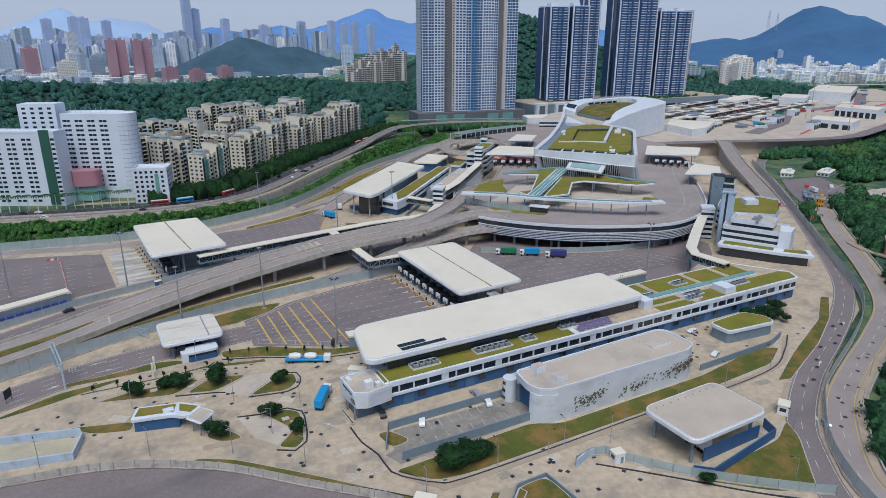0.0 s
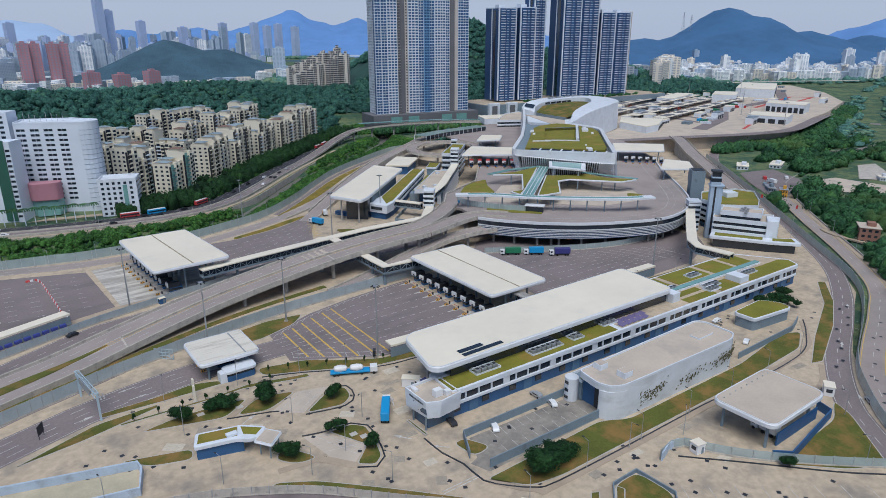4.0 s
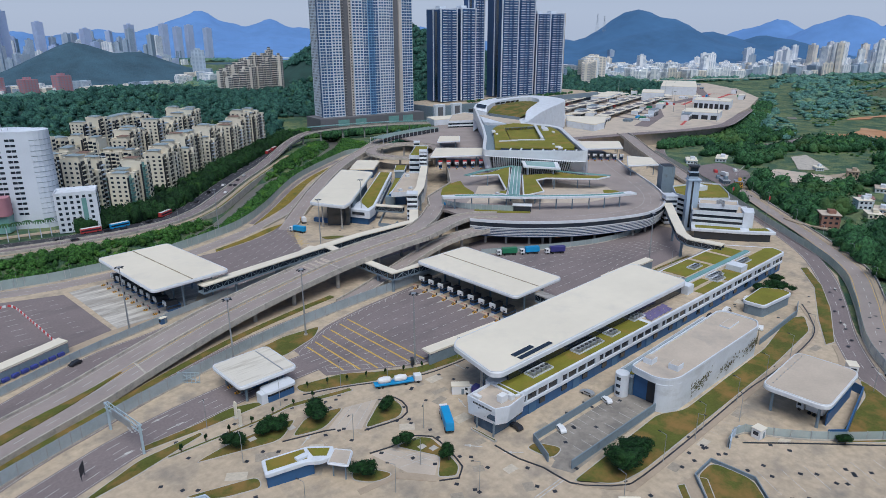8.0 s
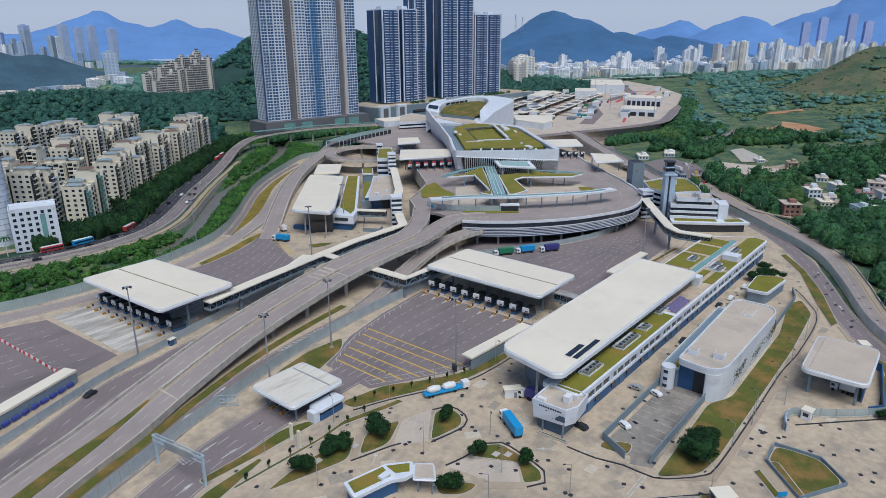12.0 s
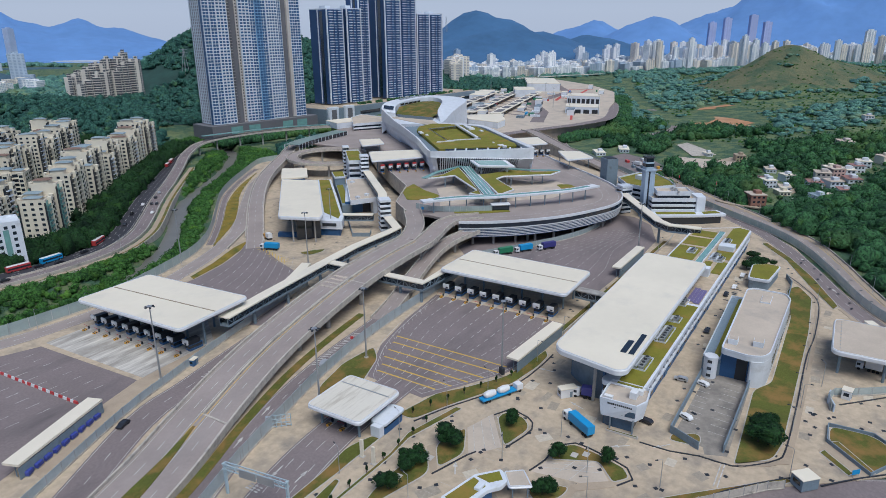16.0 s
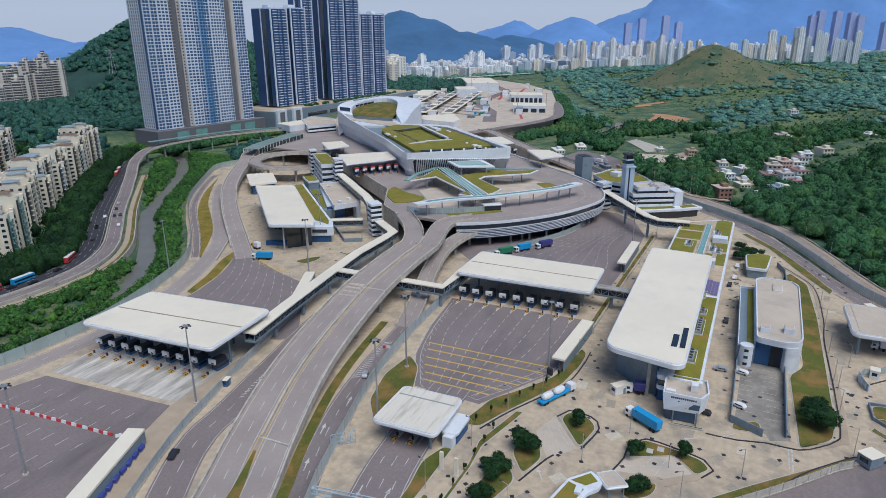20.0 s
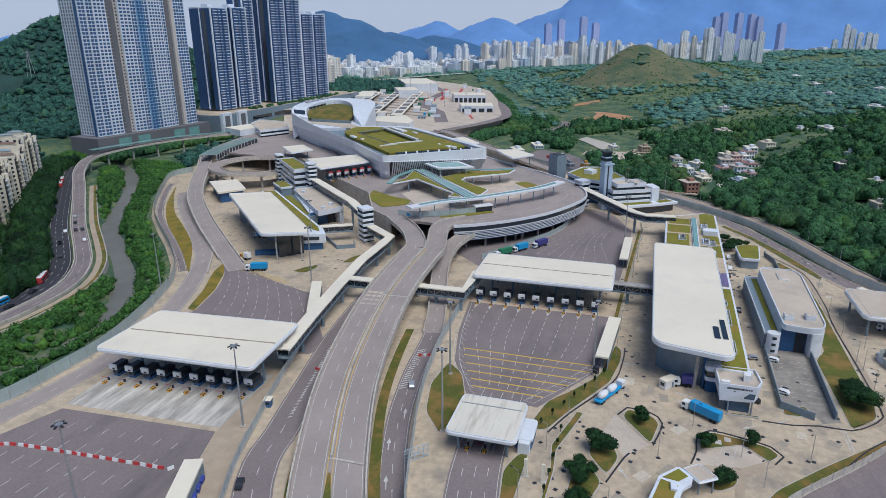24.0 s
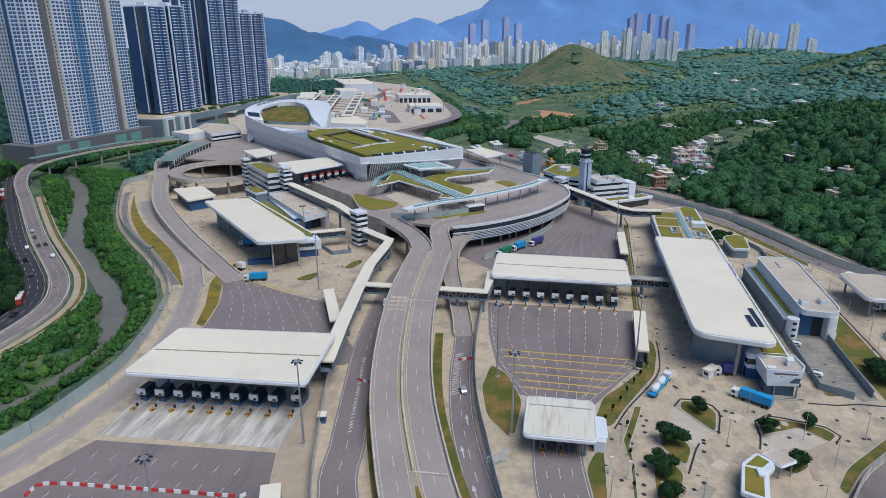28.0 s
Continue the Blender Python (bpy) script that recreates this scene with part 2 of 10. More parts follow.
# distance haze put into the far leaves' colour: paler and bluer
LEAFFAR = leaves("haze_tinted_far_leaves", (0.068, 0.168, 0.172), (0.150, 0.310, 0.235), dry=(0.23, 0.31, 0.16), clump=0.4)
SHRUB = leaves("clipped_shrub_leaves", (0.004, 0.019, 0.008), (0.026, 0.078, 0.020), clump=1.2)


# ---- mesh tools ----
class Shape:
    """Collects vertices and faces of one mesh."""

    def __init__(self):
        self.v, self.f = [], []

    def add(self, vs, fs):
        n = len(self.v)
        self.v += [tuple(p) for p in vs]
        self.f += [tuple(i + n for i in f) for f in fs]
        return self

    def box(self, x0, y0, z0, x1, y1, z1):
        vs = [(x, y, z) for z in (z0, z1) for x, y in ((x0, y0), (x1, y0), (x1, y1), (x0, y1))]
        return self.add(vs, [(3, 2, 1, 0), (4, 5, 6, 7), (0, 1, 5, 4), (1, 2, 6, 5), (2, 3, 7, 6), (3, 0, 4, 7)])

    def bevbox(self, x0, y0, z0, x1, y1, z1, b=0.08):
        return self.slab([(x0, y0), (x1, y0), (x1, y1), (x0, y1)], z0, z1, b)

    def prism(self, poly, z0, z1):
        poly = ccw(poly)
        n = len(poly)
        a = z0 if isinstance(z0, (list, tuple)) else [z0] * n
        b = z1 if isinstance(z1, (list, tuple)) else [z1] * n
        vs = [(x, y, a[i]) for i, (x, y) in enumerate(poly)] + [(x, y, b[i]) for i, (x, y) in enumerate(poly)]
        fs = [tuple(range(n - 1, -1, -1)), tuple(range(n, 2 * n))]
        fs += [(i, (i + 1) % n, n + (i + 1) % n, n + i) for i in range(n)]
        return self.add(vs, fs)

    def slab(self, poly, z0, z1, b=0.15):
        """A prism with its upper and lower edges bevelled."""
        poly = ccw(poly)
        n = len(poly)
        inn = offset(poly, b)
        vs = [(x, y, z0) for x, y in inn] + [(x, y, z0 + b) for x, y in poly] + [(x, y, z1 - b) for x, y in poly] + [(x, y, z1) for x, y in inn]
        fs = [tuple(range(n - 1, -1, -1)), tuple(range(3 * n, 4 * n))]
        for k in range(3):
            fs += [(k * n + i, k * n + (i + 1) % n, (k + 1) * n + (i + 1) % n, (k + 1) * n + i) for i in range(n)]
        return self.add(vs, fs)

    def ring(self, poly, z0, z1, w):
        """A low wall along the inside of a closed outline."""
        poly = ccw(poly)
        inn = offset(poly, w)
        n = len(poly)
        vs = [(x, y, z0) for x, y in poly] + [(x, y, z1) for x, y in poly] + [(x, y, z1) for x, y in inn] + [(x, y, z0) for x, y in inn]
        fs = []
        for k in range(4):
            l = (k + 1) % 4
            fs += [(k * n + i, k * n + (i + 1) % n, l * n + (i + 1) % n, l * n + i) for i in range(n)]
        return self.add(vs, fs)

    def cyl(self, x, y, z0, z1, r, n=10, r1=None):
        r1 = r if r1 is None else r1
        vs = [(x + r * math.cos(2 * math.pi * i / n), y + r * math.sin(2 * math.pi * i / n), z0) for i in range(n)]
        vs += [(x + r1 * math.cos(2 * math.pi * i / n), y + r1 * math.sin(2 * math.pi * i / n), z1) for i in range(n)]
        fs = [tuple(range(n - 1, -1, -1)), tuple(range(n, 2 * n))] + [(i, (i + 1) % n, n + (i + 1) % n, n + i) for i in range(n)]
        return self.add(vs, fs)

    def beam(self, p, q, w, h=None):
        """A bar of rectangular section from p to q."""
        h = h or w
        p, q = Vector(p), Vector(q)
        d = (q - p).normalized()
        s = d.cross(Vector((0, 0, 1)))
        s = Vector((1, 0, 0)) if s.length < 1e-4 else s.normalized()
        u = s.cross(d)
        vs = [c + a * s * w / 2 + b * u * h / 2 for c in (p, q) for a, b in ((-1, -1), (1, -1), (1, 1), (-1, 1))]
        return self.add(vs, [(0, 1, 2, 3), (7, 6, 5, 4), (1, 0, 4, 5), (2, 1, 5, 6), (3, 2, 6, 7), (0, 3, 7, 4)])

    def strip(self, pts, half0, half1, z0, z1):
        """A solid band along pts (x, y, z), from half0 to half1 metres to the left of it, z0 to z1 above its heights."""
        n = len(pts)
        vs = []
        for i, (x, y, z) in enumerate(pts):
            a, b = pts[max(0, i - 1)], pts[min(n - 1, i + 1)]
            dx, dy = b[0] - a[0], b[1] - a[1]
            l = math.hypot(dx, dy) or 1
            nx, ny = -dy / l, dx / l
            h0 = half0[i] if isinstance(half0, (list, tuple)) else half0
            h1 = half1[i] if isinstance(half1, (list, tuple)) else half1
            vs += [(x + nx * h0, y + ny * h0, z + z0), (x + nx * h1, y + ny * h1, z + z0), (x + nx * h1, y + ny * h1, z + z1), (x + nx * h0, y + ny * h0, z + z1)]
        fs = [(0, 1, 2, 3), tuple(4 * n - 4 + k for k in (3, 2, 1, 0))]
        for i in range(n - 1):
            a, b = 4 * i, 4 * i + 4
            fs += [(a + k, b + k, b + (k + 1) % 4, a + (k + 1) % 4)[::-1] for k in range(4)]
        return self.add(vs, fs)

    def quad(self, pts, z):
        return self.add([(x, y, z) for x, y in ccw(pts)], [tuple(range(len(pts)))])

    def mesh(self, name):
        me = bpy.data.meshes.new(name)
        me.from_pydata(self.v, [], self.f)
        me.update()
        return me


def ccw(p):
    a = sum(p[i][0] * p[(i + 1) % len(p)][1] - p[(i + 1) % len(p)][0] * p[i][1] for i in range(len(p)))
    return list(p) if a > 0 else list(p)[::-1]


def offset(poly, d):
    """The outline moved inwards by d (counter-clockwise input)."""
    n, out = len(poly), []
    for i in range(n):
        a, b, c = poly[i - 1], poly[i], poly[(i + 1) % n]
        l1, l2 = math.hypot(b[0] - a[0], b[1] - a[1]) or 1, math.hypot(c[0] - b[0], c[1] - b[1]) or 1
        n1 = (-(b[1] - a[1]) / l1, (b[0] - a[0]) / l1)
        n2 = (-(c[1] - b[1]) / l2, (c[0] - b[0]) / l2)
        k = 1 + n1[0] * n2[0] + n1[1] * n2[1]
        k = max(k, 0.3)
        out.append((b[0] + (n1[0] + n2[0]) * d / k, b[1] + (n1[1] + n2[1]) * d / k))
    return out


def rounded(poly, r, n=5):
    """The outline with its corners rounded; r one radius or one for each corner."""
    poly = ccw(poly)
    out = []
    for i, b in enumerate(poly):
        a, c = poly[i - 1], poly[(i + 1) % len(poly)]
        la, lc = math.dist(a, b), math.dist(c, b)
        rr = min(r, la * 0.45, lc * 0.45)
        p = (b[0] + (a[0] - b[0]) * rr / la, b[1] + (a[1] - b[1]) * rr / la)
        q = (b[0] + (c[0] - b[0]) * rr / lc, b[1] + (c[1] - b[1]) * rr / lc)
        for k in range(n + 1):
            t = k / n
            out.append(((1 - t) ** 2 * p[0] + 2 * t * (1 - t) * b[0] + t * t * q[0], (1 - t) ** 2 * p[1] + 2 * t * (1 - t) * b[1] + t * t * q[1]))
    return out


def rect(x0, y0, x1, y1):
    return [(x0, y0), (x1, y0), (x1, y1), (x0, y1)]


def curve(pts, step=4.0, closed=False):
    """A smooth line through control points of any dimension."""
    pts = [np.array(p, float) for p in pts]
    n, out = len(pts), []
    for i in range(n if closed else n - 1):
        p1, p2 = pts[i], pts[(i + 1) % n]
        p0 = pts[i - 1] if (i or closed) else 2 * p1 - p2
        p3 = pts[(i + 2) % n] if (i + 2 < n or closed) else 2 * p2 - p1
        m = max(1, int(np.linalg.norm(p2 - p1) / step))
        for k in range(m):
            t = k / m
            out.append(tuple(0.5 * (2 * p1 + (p2 - p0) * t + (2 * p0 - 5 * p1 + 4 * p2 - p3) * t * t + (3 * p1 - p0 - 3 * p2 + p3) * t ** 3)))
    if not closed:
        out.append(tuple(pts[-1]))
    return out


def shifted(pts, d):
    """A line moved d to its left."""
    out = []
    for i, p in enumerate(pts):
        a, b = pts[max(0, i - 1)], pts[min(len(pts) - 1, i + 1)]
        dx, dy = b[0] - a[0], b[1] - a[1]
        l = math.hypot(dx, dy) or 1
        out.append((p[0] - dy / l * d, p[1] + dx / l * d, *p[2:]))
    return out


def dashes(sh, pts, on=4.0, off=6.0, w=0.15, z=0.03, begin=0.0):
    """Broken line marks along pts (x, y, z)."""
    period, s = on + off, begin
    for a, b in zip(pts[:-1], pts[1:]):
        l = math.dist(a, b)
        if l < 1e-6:
            continue
        m = max(1, int(l / 1.0))
        for k in range(m):
            if (s + l * (k + 0.5) / m) % period < on:
                p = [a[j] + (b[j] - a[j]) * k / m for j in range(3)]
                q = [a[j] + (b[j] - a[j]) * (k + 1) / m for j in range(3)]
                nx, ny = -(b[1] - a[1]) / l * w / 2, (b[0] - a[0]) / l * w / 2
                sh.add([(p[0] - nx, p[1] - ny, p[2] + z), (q[0] - nx, q[1] - ny, q[2] + z), (q[0] + nx, q[1] + ny, q[2] + z), (p[0] + nx, p[1] + ny, p[2] + z)], [(0, 1, 2, 3)])
        s += l
    return sh


def thing(name, m=None, label="", category="", group="", kind=""):
    """An empty at a thing's base that carries its parts."""
    ob = new(name)
    ob.empty_display_size = 0.5
    if m is not None:
        ob.matrix_world = m
    return tagged(ob, label, category, group, kind)


def part(name, sh, material, parent=None, label="", kind=""):
    """One mesh under a thing or under a part, in its thing's own frame."""
    me = sh if isinstance(sh, bpy.types.Mesh) else sh.mesh(name)
    if not me.materials:
        me.materials.append(material)
    ob = new(name, me)
    ob.parent = parent
    return tagged(ob, label, kind=kind)


def plain(name, sh, material, label="", category="", kind="", group=""):
    """A top-level thing of one mesh."""
    return tagged(part(name, sh, material), label, category, group, kind)


def fast_mesh(name, v, f):
    """A mesh of triangles from arrays."""
    me = bpy.data.meshes.new(name)
    me.vertices.add(len(v))
    me.vertices.foreach_set("co", np.ascontiguousarray(v, dtype=np.float32).ravel())
    me.loops.add(len(f) * 3)
    me.loops.foreach_set("vertex_index", np.ascontiguousarray(f, dtype=np.int32).ravel())
    me.polygons.add(len(f))
    me.polygons.foreach_set("loop_start", np.arange(0, len(f) * 3, 3, dtype=np.int32))
    me.polygons.foreach_set("loop_total", np.full(len(f), 3, dtype=np.int32))
    me.update(calc_edges=True)
    return me


def inside(poly, x, y):
    """Which of the points lie in the outline."""
    p = np.array(poly)
    res = np.zeros(np.shape(x), bool)
    for (x0, y0), (x1, y1) in zip(p, np.roll(p, -1, 0)):
        if y0 == y1:
            continue
        res ^= ((y0 > y) != (y1 > y)) & (x < (x1 - x0) * (y - y0) / (y1 - y0) + x0)
    return res


def near_line(pts, x, y):
    """Distance of points from a line."""
    d = np.full(np.shape(x), 1e9)
    for a, b in zip(pts[:-1], pts[1:]):
        ax, ay, bx, by = a[0], a[1], b[0], b[1]
        l2 = (bx - ax) ** 2 + (by - ay) ** 2 or 1
        t = np.clip(((x - ax) * (bx - ax) + (y - ay) * (by - ay)) / l2, 0, 1)
        d = np.minimum(d, np.hypot(x - ax - t * (bx - ax), y - ay - t * (by - ay)))
    return d


# ---- the land ----
SITE = [(-260, 180), (-120, 196), (-31, 176), (-5, 170), (12, 161), (23, 153), (38, 138), (53, 124), (62, 112), (70, 102), (79, 91), (92, 76), (112, 56), (140, 40), (158, 50), (172, 80),
        (192, 95), (212, 107), (243, 120), (275, 132), (298, 148), (328, 175), (366, 211), (405, 248), (470, 310), (520, 362), (640, 420), (800, 400), (900, 470),
        (930, 640), (760, 660), (560, 600), (440, 590), (328, 575), (306, 569), (284, 558), (261, 543), (227, 520), (198, 497), (171, 470), (148, 445.5), (124, 422.5), (105, 408.5), (89, 401), (64, 392.5), (39, 386),
        (17, 386), (-8, 390), (-120, 425), (-260, 470)]
RIVER = [(-260, 490), (-120, 447), (-40, 424), (20, 409), (59, 409), (76, 415.5), (93, 426), (111, 440), (137, 467), (168, 502), (195, 526), (232, 552), (284, 590), (322, 624), (350, 658), (366, 695)]
LEFTROAD = [(-260, 545), (-120, 492), (-49, 470), (-10, 458), (30, 449), (58, 447), (85, 452), (110, 468), (132, 490), (171, 532), (227, 587), (285, 642), (318, 668), (345, 668), (400, 655), (470, 640), (520, 625)]
river_line, left_road_line = curve(RIVER, 8), curve(LEFTROAD, 8)
public_line = curve([(-260, 120), (-60, 160), (-5, 157), (12, 148), (24, 136), (40, 118), (52, 100), (66, 78), (100, 40), (140, 10)], 8)
HILLS = [  # x, y, height, half-width along, across, turn
    (1215, 224, 40, 98, 84, 20), (1215, 224, 22, 44, 38, 0), (1235, 190, 18, 150, 110, -30), (1400, 70, 34, 120, 100, 0), (1600, 330, 30, 200, 160, 0), (1250, -520, 105, 230, 190, 30), (1000, 60, 12, 160, 140, 0),
    (760, -120, 26, 160, 90, 0), (470, -10, 24, 110, 45, 25), (330, -20, 20, 90, 40, 20),
    (690, 1040, 94, 100, 112, 0), (470, 1060, 8, 90, 80, 0), (860, 1050, 50, 150, 140, 0), (980, 900, 22, 120, 90, 0),
    (150, 930, 20, 170, 90, 20), (300, 960, 25, 130, 80, 0), (-60, 830, 34, 140, 80, 10), (320, 800, 14, 100, 60, 0), (-250, 760, 38, 150, 90, 0), (40, 1800, 6, 260, 140, 10),
    (-700, 1500, 70, 300, 200, 0), (2720, -560, 32, 200, 240, 0), (2560, -250, 20, 260, 240, 0)]


def smooth(a, b, x):
    t = np.clip((x - a) / (b - a), 0, 1)
    return t * t * (3 - 2 * t)


def height(x, y):
    """The land's height, flat over the site, with the river's bed cut in."""
    x, y = np.asarray(x, float), np.asarray(y, float)
    h = np.full(x.shape, -0.4)
    for cx, cy, top, sx, sy, turn in HILLS:
        c, s = math.cos(radians(turn)), math.sin(radians(turn))
        u, v = (x - cx) * c + (y - cy) * s, -(x - cx) * s + (y - cy) * c
        h = h + top * np.exp(-0.5 * ((u / sx) ** 2 + (v / sy) ** 2))
    h = h + smooth(420, 700, x) * smooth(560, 640, y) * 16 * (1 - smooth(1000, 1500, x))
    h = h + 1.5 * np.sin(x * 0.021 + 1) * np.sin(y * 0.017) + 0.8 * np.sin(x * 0.05) * np.cos(y * 0.043)
    flat = inside(SITE, x, y)
    edge = np.clip(near_line(SITE + SITE[:1], x, y) / 25, 0, 1)
    lev = np.where(flat, 0.0, edge)
    h = -0.4 + (h + 0.4) * lev
    road = near_line(left_road_line, x, y)
    h = np.where(road < 45, -0.4 + (h + 0.4) * smooth(20, 45, road), h)
    pub = near_line(public_line, x, y)
    h = np.where(pub < 60, -0.6 + (h + 0.6) * smooth(30, 60, pub), h)
    r = near_line(river_line, x, y)
    bed = -5.2 + 5.0 * smooth(5.2, 12, r)
    h = np.where((r < 13) & ~flat, np.minimum(h, bed), h)
    return h


def spread(lo, hi, a, b, fine, grow=1.14):
    mid = list(np.arange(a, b + 0.1, fine))
    out, s, x = [], fine, a
    while x > lo:
        s *= grow
        x -= s
        out.append(x)
    up, s, x = [], fine, mid[-1]
    while x < hi:
        s *= grow
        x += s
        up.append(x)
    return np.array(out[::-1] + mid + up)


_xs, _ys = spread(-1500, 4700, -160, 720, 5.0, 1.06), spread(-3500, 4600, -60, 760, 5.0, 1.06)
_X, _Y = np.meshgrid(_xs, _ys, indexing="ij")
_Z = height(_X, _Y)
_v = np.stack([_X, _Y, _Z], -1).reshape(-1, 3)
_i = np.arange(len(_xs) * len(_ys)).reshape(len(_xs), len(_ys))
_a, _b, _c, _d = _i[:-1, :-1].ravel(), _i[1:, :-1].ravel(), _i[1:, 1:].ravel(), _i[:-1, 1:].ravel()
ground = plain("ground", fast_mesh("ground", _v, np.concatenate([np.stack([_a, _b, _c], 1), np.stack([_a, _c, _d], 1)])), SOIL,
               "green valley floor with scrub and low hills", "ground", "structure")
ground.data.polygons.foreach_set("use_smooth", np.ones(len(ground.data.polygons), bool))

_w = Shape()
_w.strip([(*p, -4.6) for p in river_line], -8.5, 8.5, -0.7, -0.36)
plain("river", _w, WATER, "shallow brown river in a planted channel", "river", "structure")

# ---- paving of the crossing ----
plain("pavement", Shape().prism(SITE, -0.35, 0.0), CONCRETE, "stained light concrete paving of the border crossing", "pavement", "structure")


def paved(name, poly, z, material, label, category="pavement"):
    return plain(name, Shape().prism(poly, 0.001, z), material, label, category, "structure")


PLAZA_B = [(121, 264), (91, 260.5), (68, 255.5), (47, 245.5), (45, 222), (74, 205.5), (95, 203.5), (121, 202)]
paved("pavement", PLAZA_B, 0.03, ASPHALT, "grey asphalt queueing plaza with painted lanes")
paved("pavement", [(158, 263), (158, 203), (208, 199.5), (250, 199.5), (280, 210), (294, 224), (292, 240), (262, 262), (215, 290), (185, 290)], 0.03, ASPHALT, "grey asphalt plaza behind the booths")
paved("pavement", [(2, 365), (5, 311), (-12, 306), (-60, 290), (-160, 262), (-260, 240), (-260, 420), (-120, 400), (-60, 386), (-22, 374)], 0.03, ASPHALT, "grey asphalt queueing plaza before the booths")
paved("pavement", curve([(57, 368), (80, 374), (101, 379.5), (121, 388.5), (133, 398), (139, 392), (130, 380), (120, 362), (113, 345), (107, 331), (84, 318), (57, 308)], 5, True), 0.03, ASPHALT, "grey asphalt fan of lanes behind the booths")
paved("pavement", [(4.5, 366.5), (7, 311), (38, 312), (50, 330), (50, 367)], 0.04, APRON, "worn pale concrete apron before the booths")


def road(name, pts, width, material, label, z=0.05, lanes=(), edge=True, on=4.0, off=6.0):
    """A road slab along a line of (x, y) or (x, y, z), with its painted lines as a part."""
    line = curve([(p[0], p[1], p[2] if len(p) > 2 else 0.0) for p in pts], 5)
    ob = plain(name, Shape().strip(line, -width / 2, width / 2, -0.3, z), material, label, "road", "structure")
    sh = Shape()
    for d in lanes:
        dashes(sh, shifted(line, d), on, off, 0.2, z + 0.012)
    if edge:
        for d in (-width / 2 + 0.6, width / 2 - 0.6):
            dashes(sh, shifted(line, d), 1e9, 0, 0.18, z + 0.012)
    if sh.f:
        part("lane_marking", sh, PAINT, ob)
    return ob, line


road("road", [(-260, 190), (-160, 220), (-60, 262), (-11, 287.5), (12, 292.5), (40, 298), (72, 304), (110, 308), (150, 309), (185, 303), (215, 298)], 10.5, ASPHALT, "grey asphalt service road beside the viaduct", 0.05, (0,))
road("road", [(-260, 130), (-120, 195), (-48, 234), (-22, 244.5), (-4, 251.5), (10, 256.5), (30, 262), (56, 266.5), (75, 268.2), (90, 270)], 7.6, ASPHALT, "grey asphalt slip road below the viaduct", 0.05, (0,))
road("road", [(-260, 150), (-120, 190), (-34, 222), (-18, 227.5), (0, 231.5), (17, 233.5), (36, 234), (52, 234)], 14, ASPHALT, "grey asphalt approach road through the gate canopy", 0.055, (-3.4, 0, 3.4))
road("road", [(-260, 455), (-120, 412), (-40, 391), (-8, 380.5), (13, 377), (36, 376.5), (62, 380), (85, 387.5), (108, 397), (125, 406), (142, 416), (173, 444), (205, 474), (235, 501), (262, 521)], 9, DECKROAD, "grey perimeter road inside the river fence", 0.055, (0,))
RAMP = [(127, 385, 0.02), (138, 396.5, 0.3), (163, 422.5, 1.5), (191, 451, 3), (228, 485, 5), (259.4, 507.4, 7.5), (300, 531, 10.5), (328, 549, 12.2), (356, 561, 13), (401, 568, 13.2), (444, 567, 13.3)]
road("road", RAMP, 9.6, DECKROAD, "grey road that climbs a curved ramp to the terminal", 0.055, (0,))
road("road", [(118, 410.5, 0), (128, 419.3, 0), (151, 441.6, 0), (174, 465.8, 0), (201, 492.6, 0), (230, 515.4, 0), (263, 538, 0), (284, 550, 0)], 4.2, ASPHALT, "service road inside the perimeter fence", 0.06, ())
road("road", [(146, 40), (149, 64), (166, 85), (180, 96), (205, 109.2), (238, 122), (271, 136.5), (304, 157), (352, 199), (400, 243), (462, 302), (515, 352), (600, 400)], 8.6, ASPHALT, "grey two-lane perimeter road", 0.05, (0,))
OUTER = [(155, 30, 0.3), (157, 50, 0.3), (161, 65, 0.3), (169, 74.5, 0.4), (185, 86.8, 0.4), (201, 96, 0.4), (226, 105.3, 0.4), (255, 115, 0.4), (290, 130, 0.4), (330, 161, 0.4), (375, 201, 0.4), (420, 238, 0.4), (452, 262, 0.4), (476, 272, 0.4), (510, 280, 0.4)]
_outer, _ol = road("road", OUTER, 8.4, DECKROAD, "brown-grey two-lane road outside the perimeter fence", 0.06, (0,), False)
_yl = Shape()
for _d in (-3.6, 3.6):
    dashes(_yl, shifted(_ol, _d), 1e9, 0, 0.22, 0.075)
part("yellow_line", _yl, YELLOW, _outer, "yellow edge line")
plain("footway", Shape().strip(_ol, -6.6, -4.2, -0.3, 0.2), PATH, "tan footway beside the outer road", "footway", "structure")
plain("retaining_wall", Shape().strip(_ol, -7.1, -6.6, -1.5, 0.9), PIER, "low grey wall along the footway", "wall", "structure")
_street = [(*p, 0.0) for p in shifted(left_road_line, 8.4) if p[0] < 290] + [(330, 694, 0), (365, 745, 0), (380, 800, 0)]
road("road", _street, 10.4, DARKROAD, "dark asphalt city street that runs below the flyover", 0.3, (-1.7, 1.7))
_fly = [(*p, 0.0) for p in shifted(left_road_line, -2.2) if p[0] < 205] + [(216, 573.5, 0.5), (245, 602, 2.5), (281, 637, 6), (314, 656, 10), (350, 654, 12.3), (405, 638, 13), (460, 602, 13.2), (500, 570, 13.2)]
_fl, _fline = road("road", _fly, 7.8, ASPHALT, "grey ramp that climbs beside the street to a flyover", 0.3, (0,))
for _d in (-4.2, 4.2):
    part("parapet", Shape().strip(_fline, _d - 0.25, _d + 0.25, -0.6, 1.15), BARRIER, _fl, "pale concrete parapet")
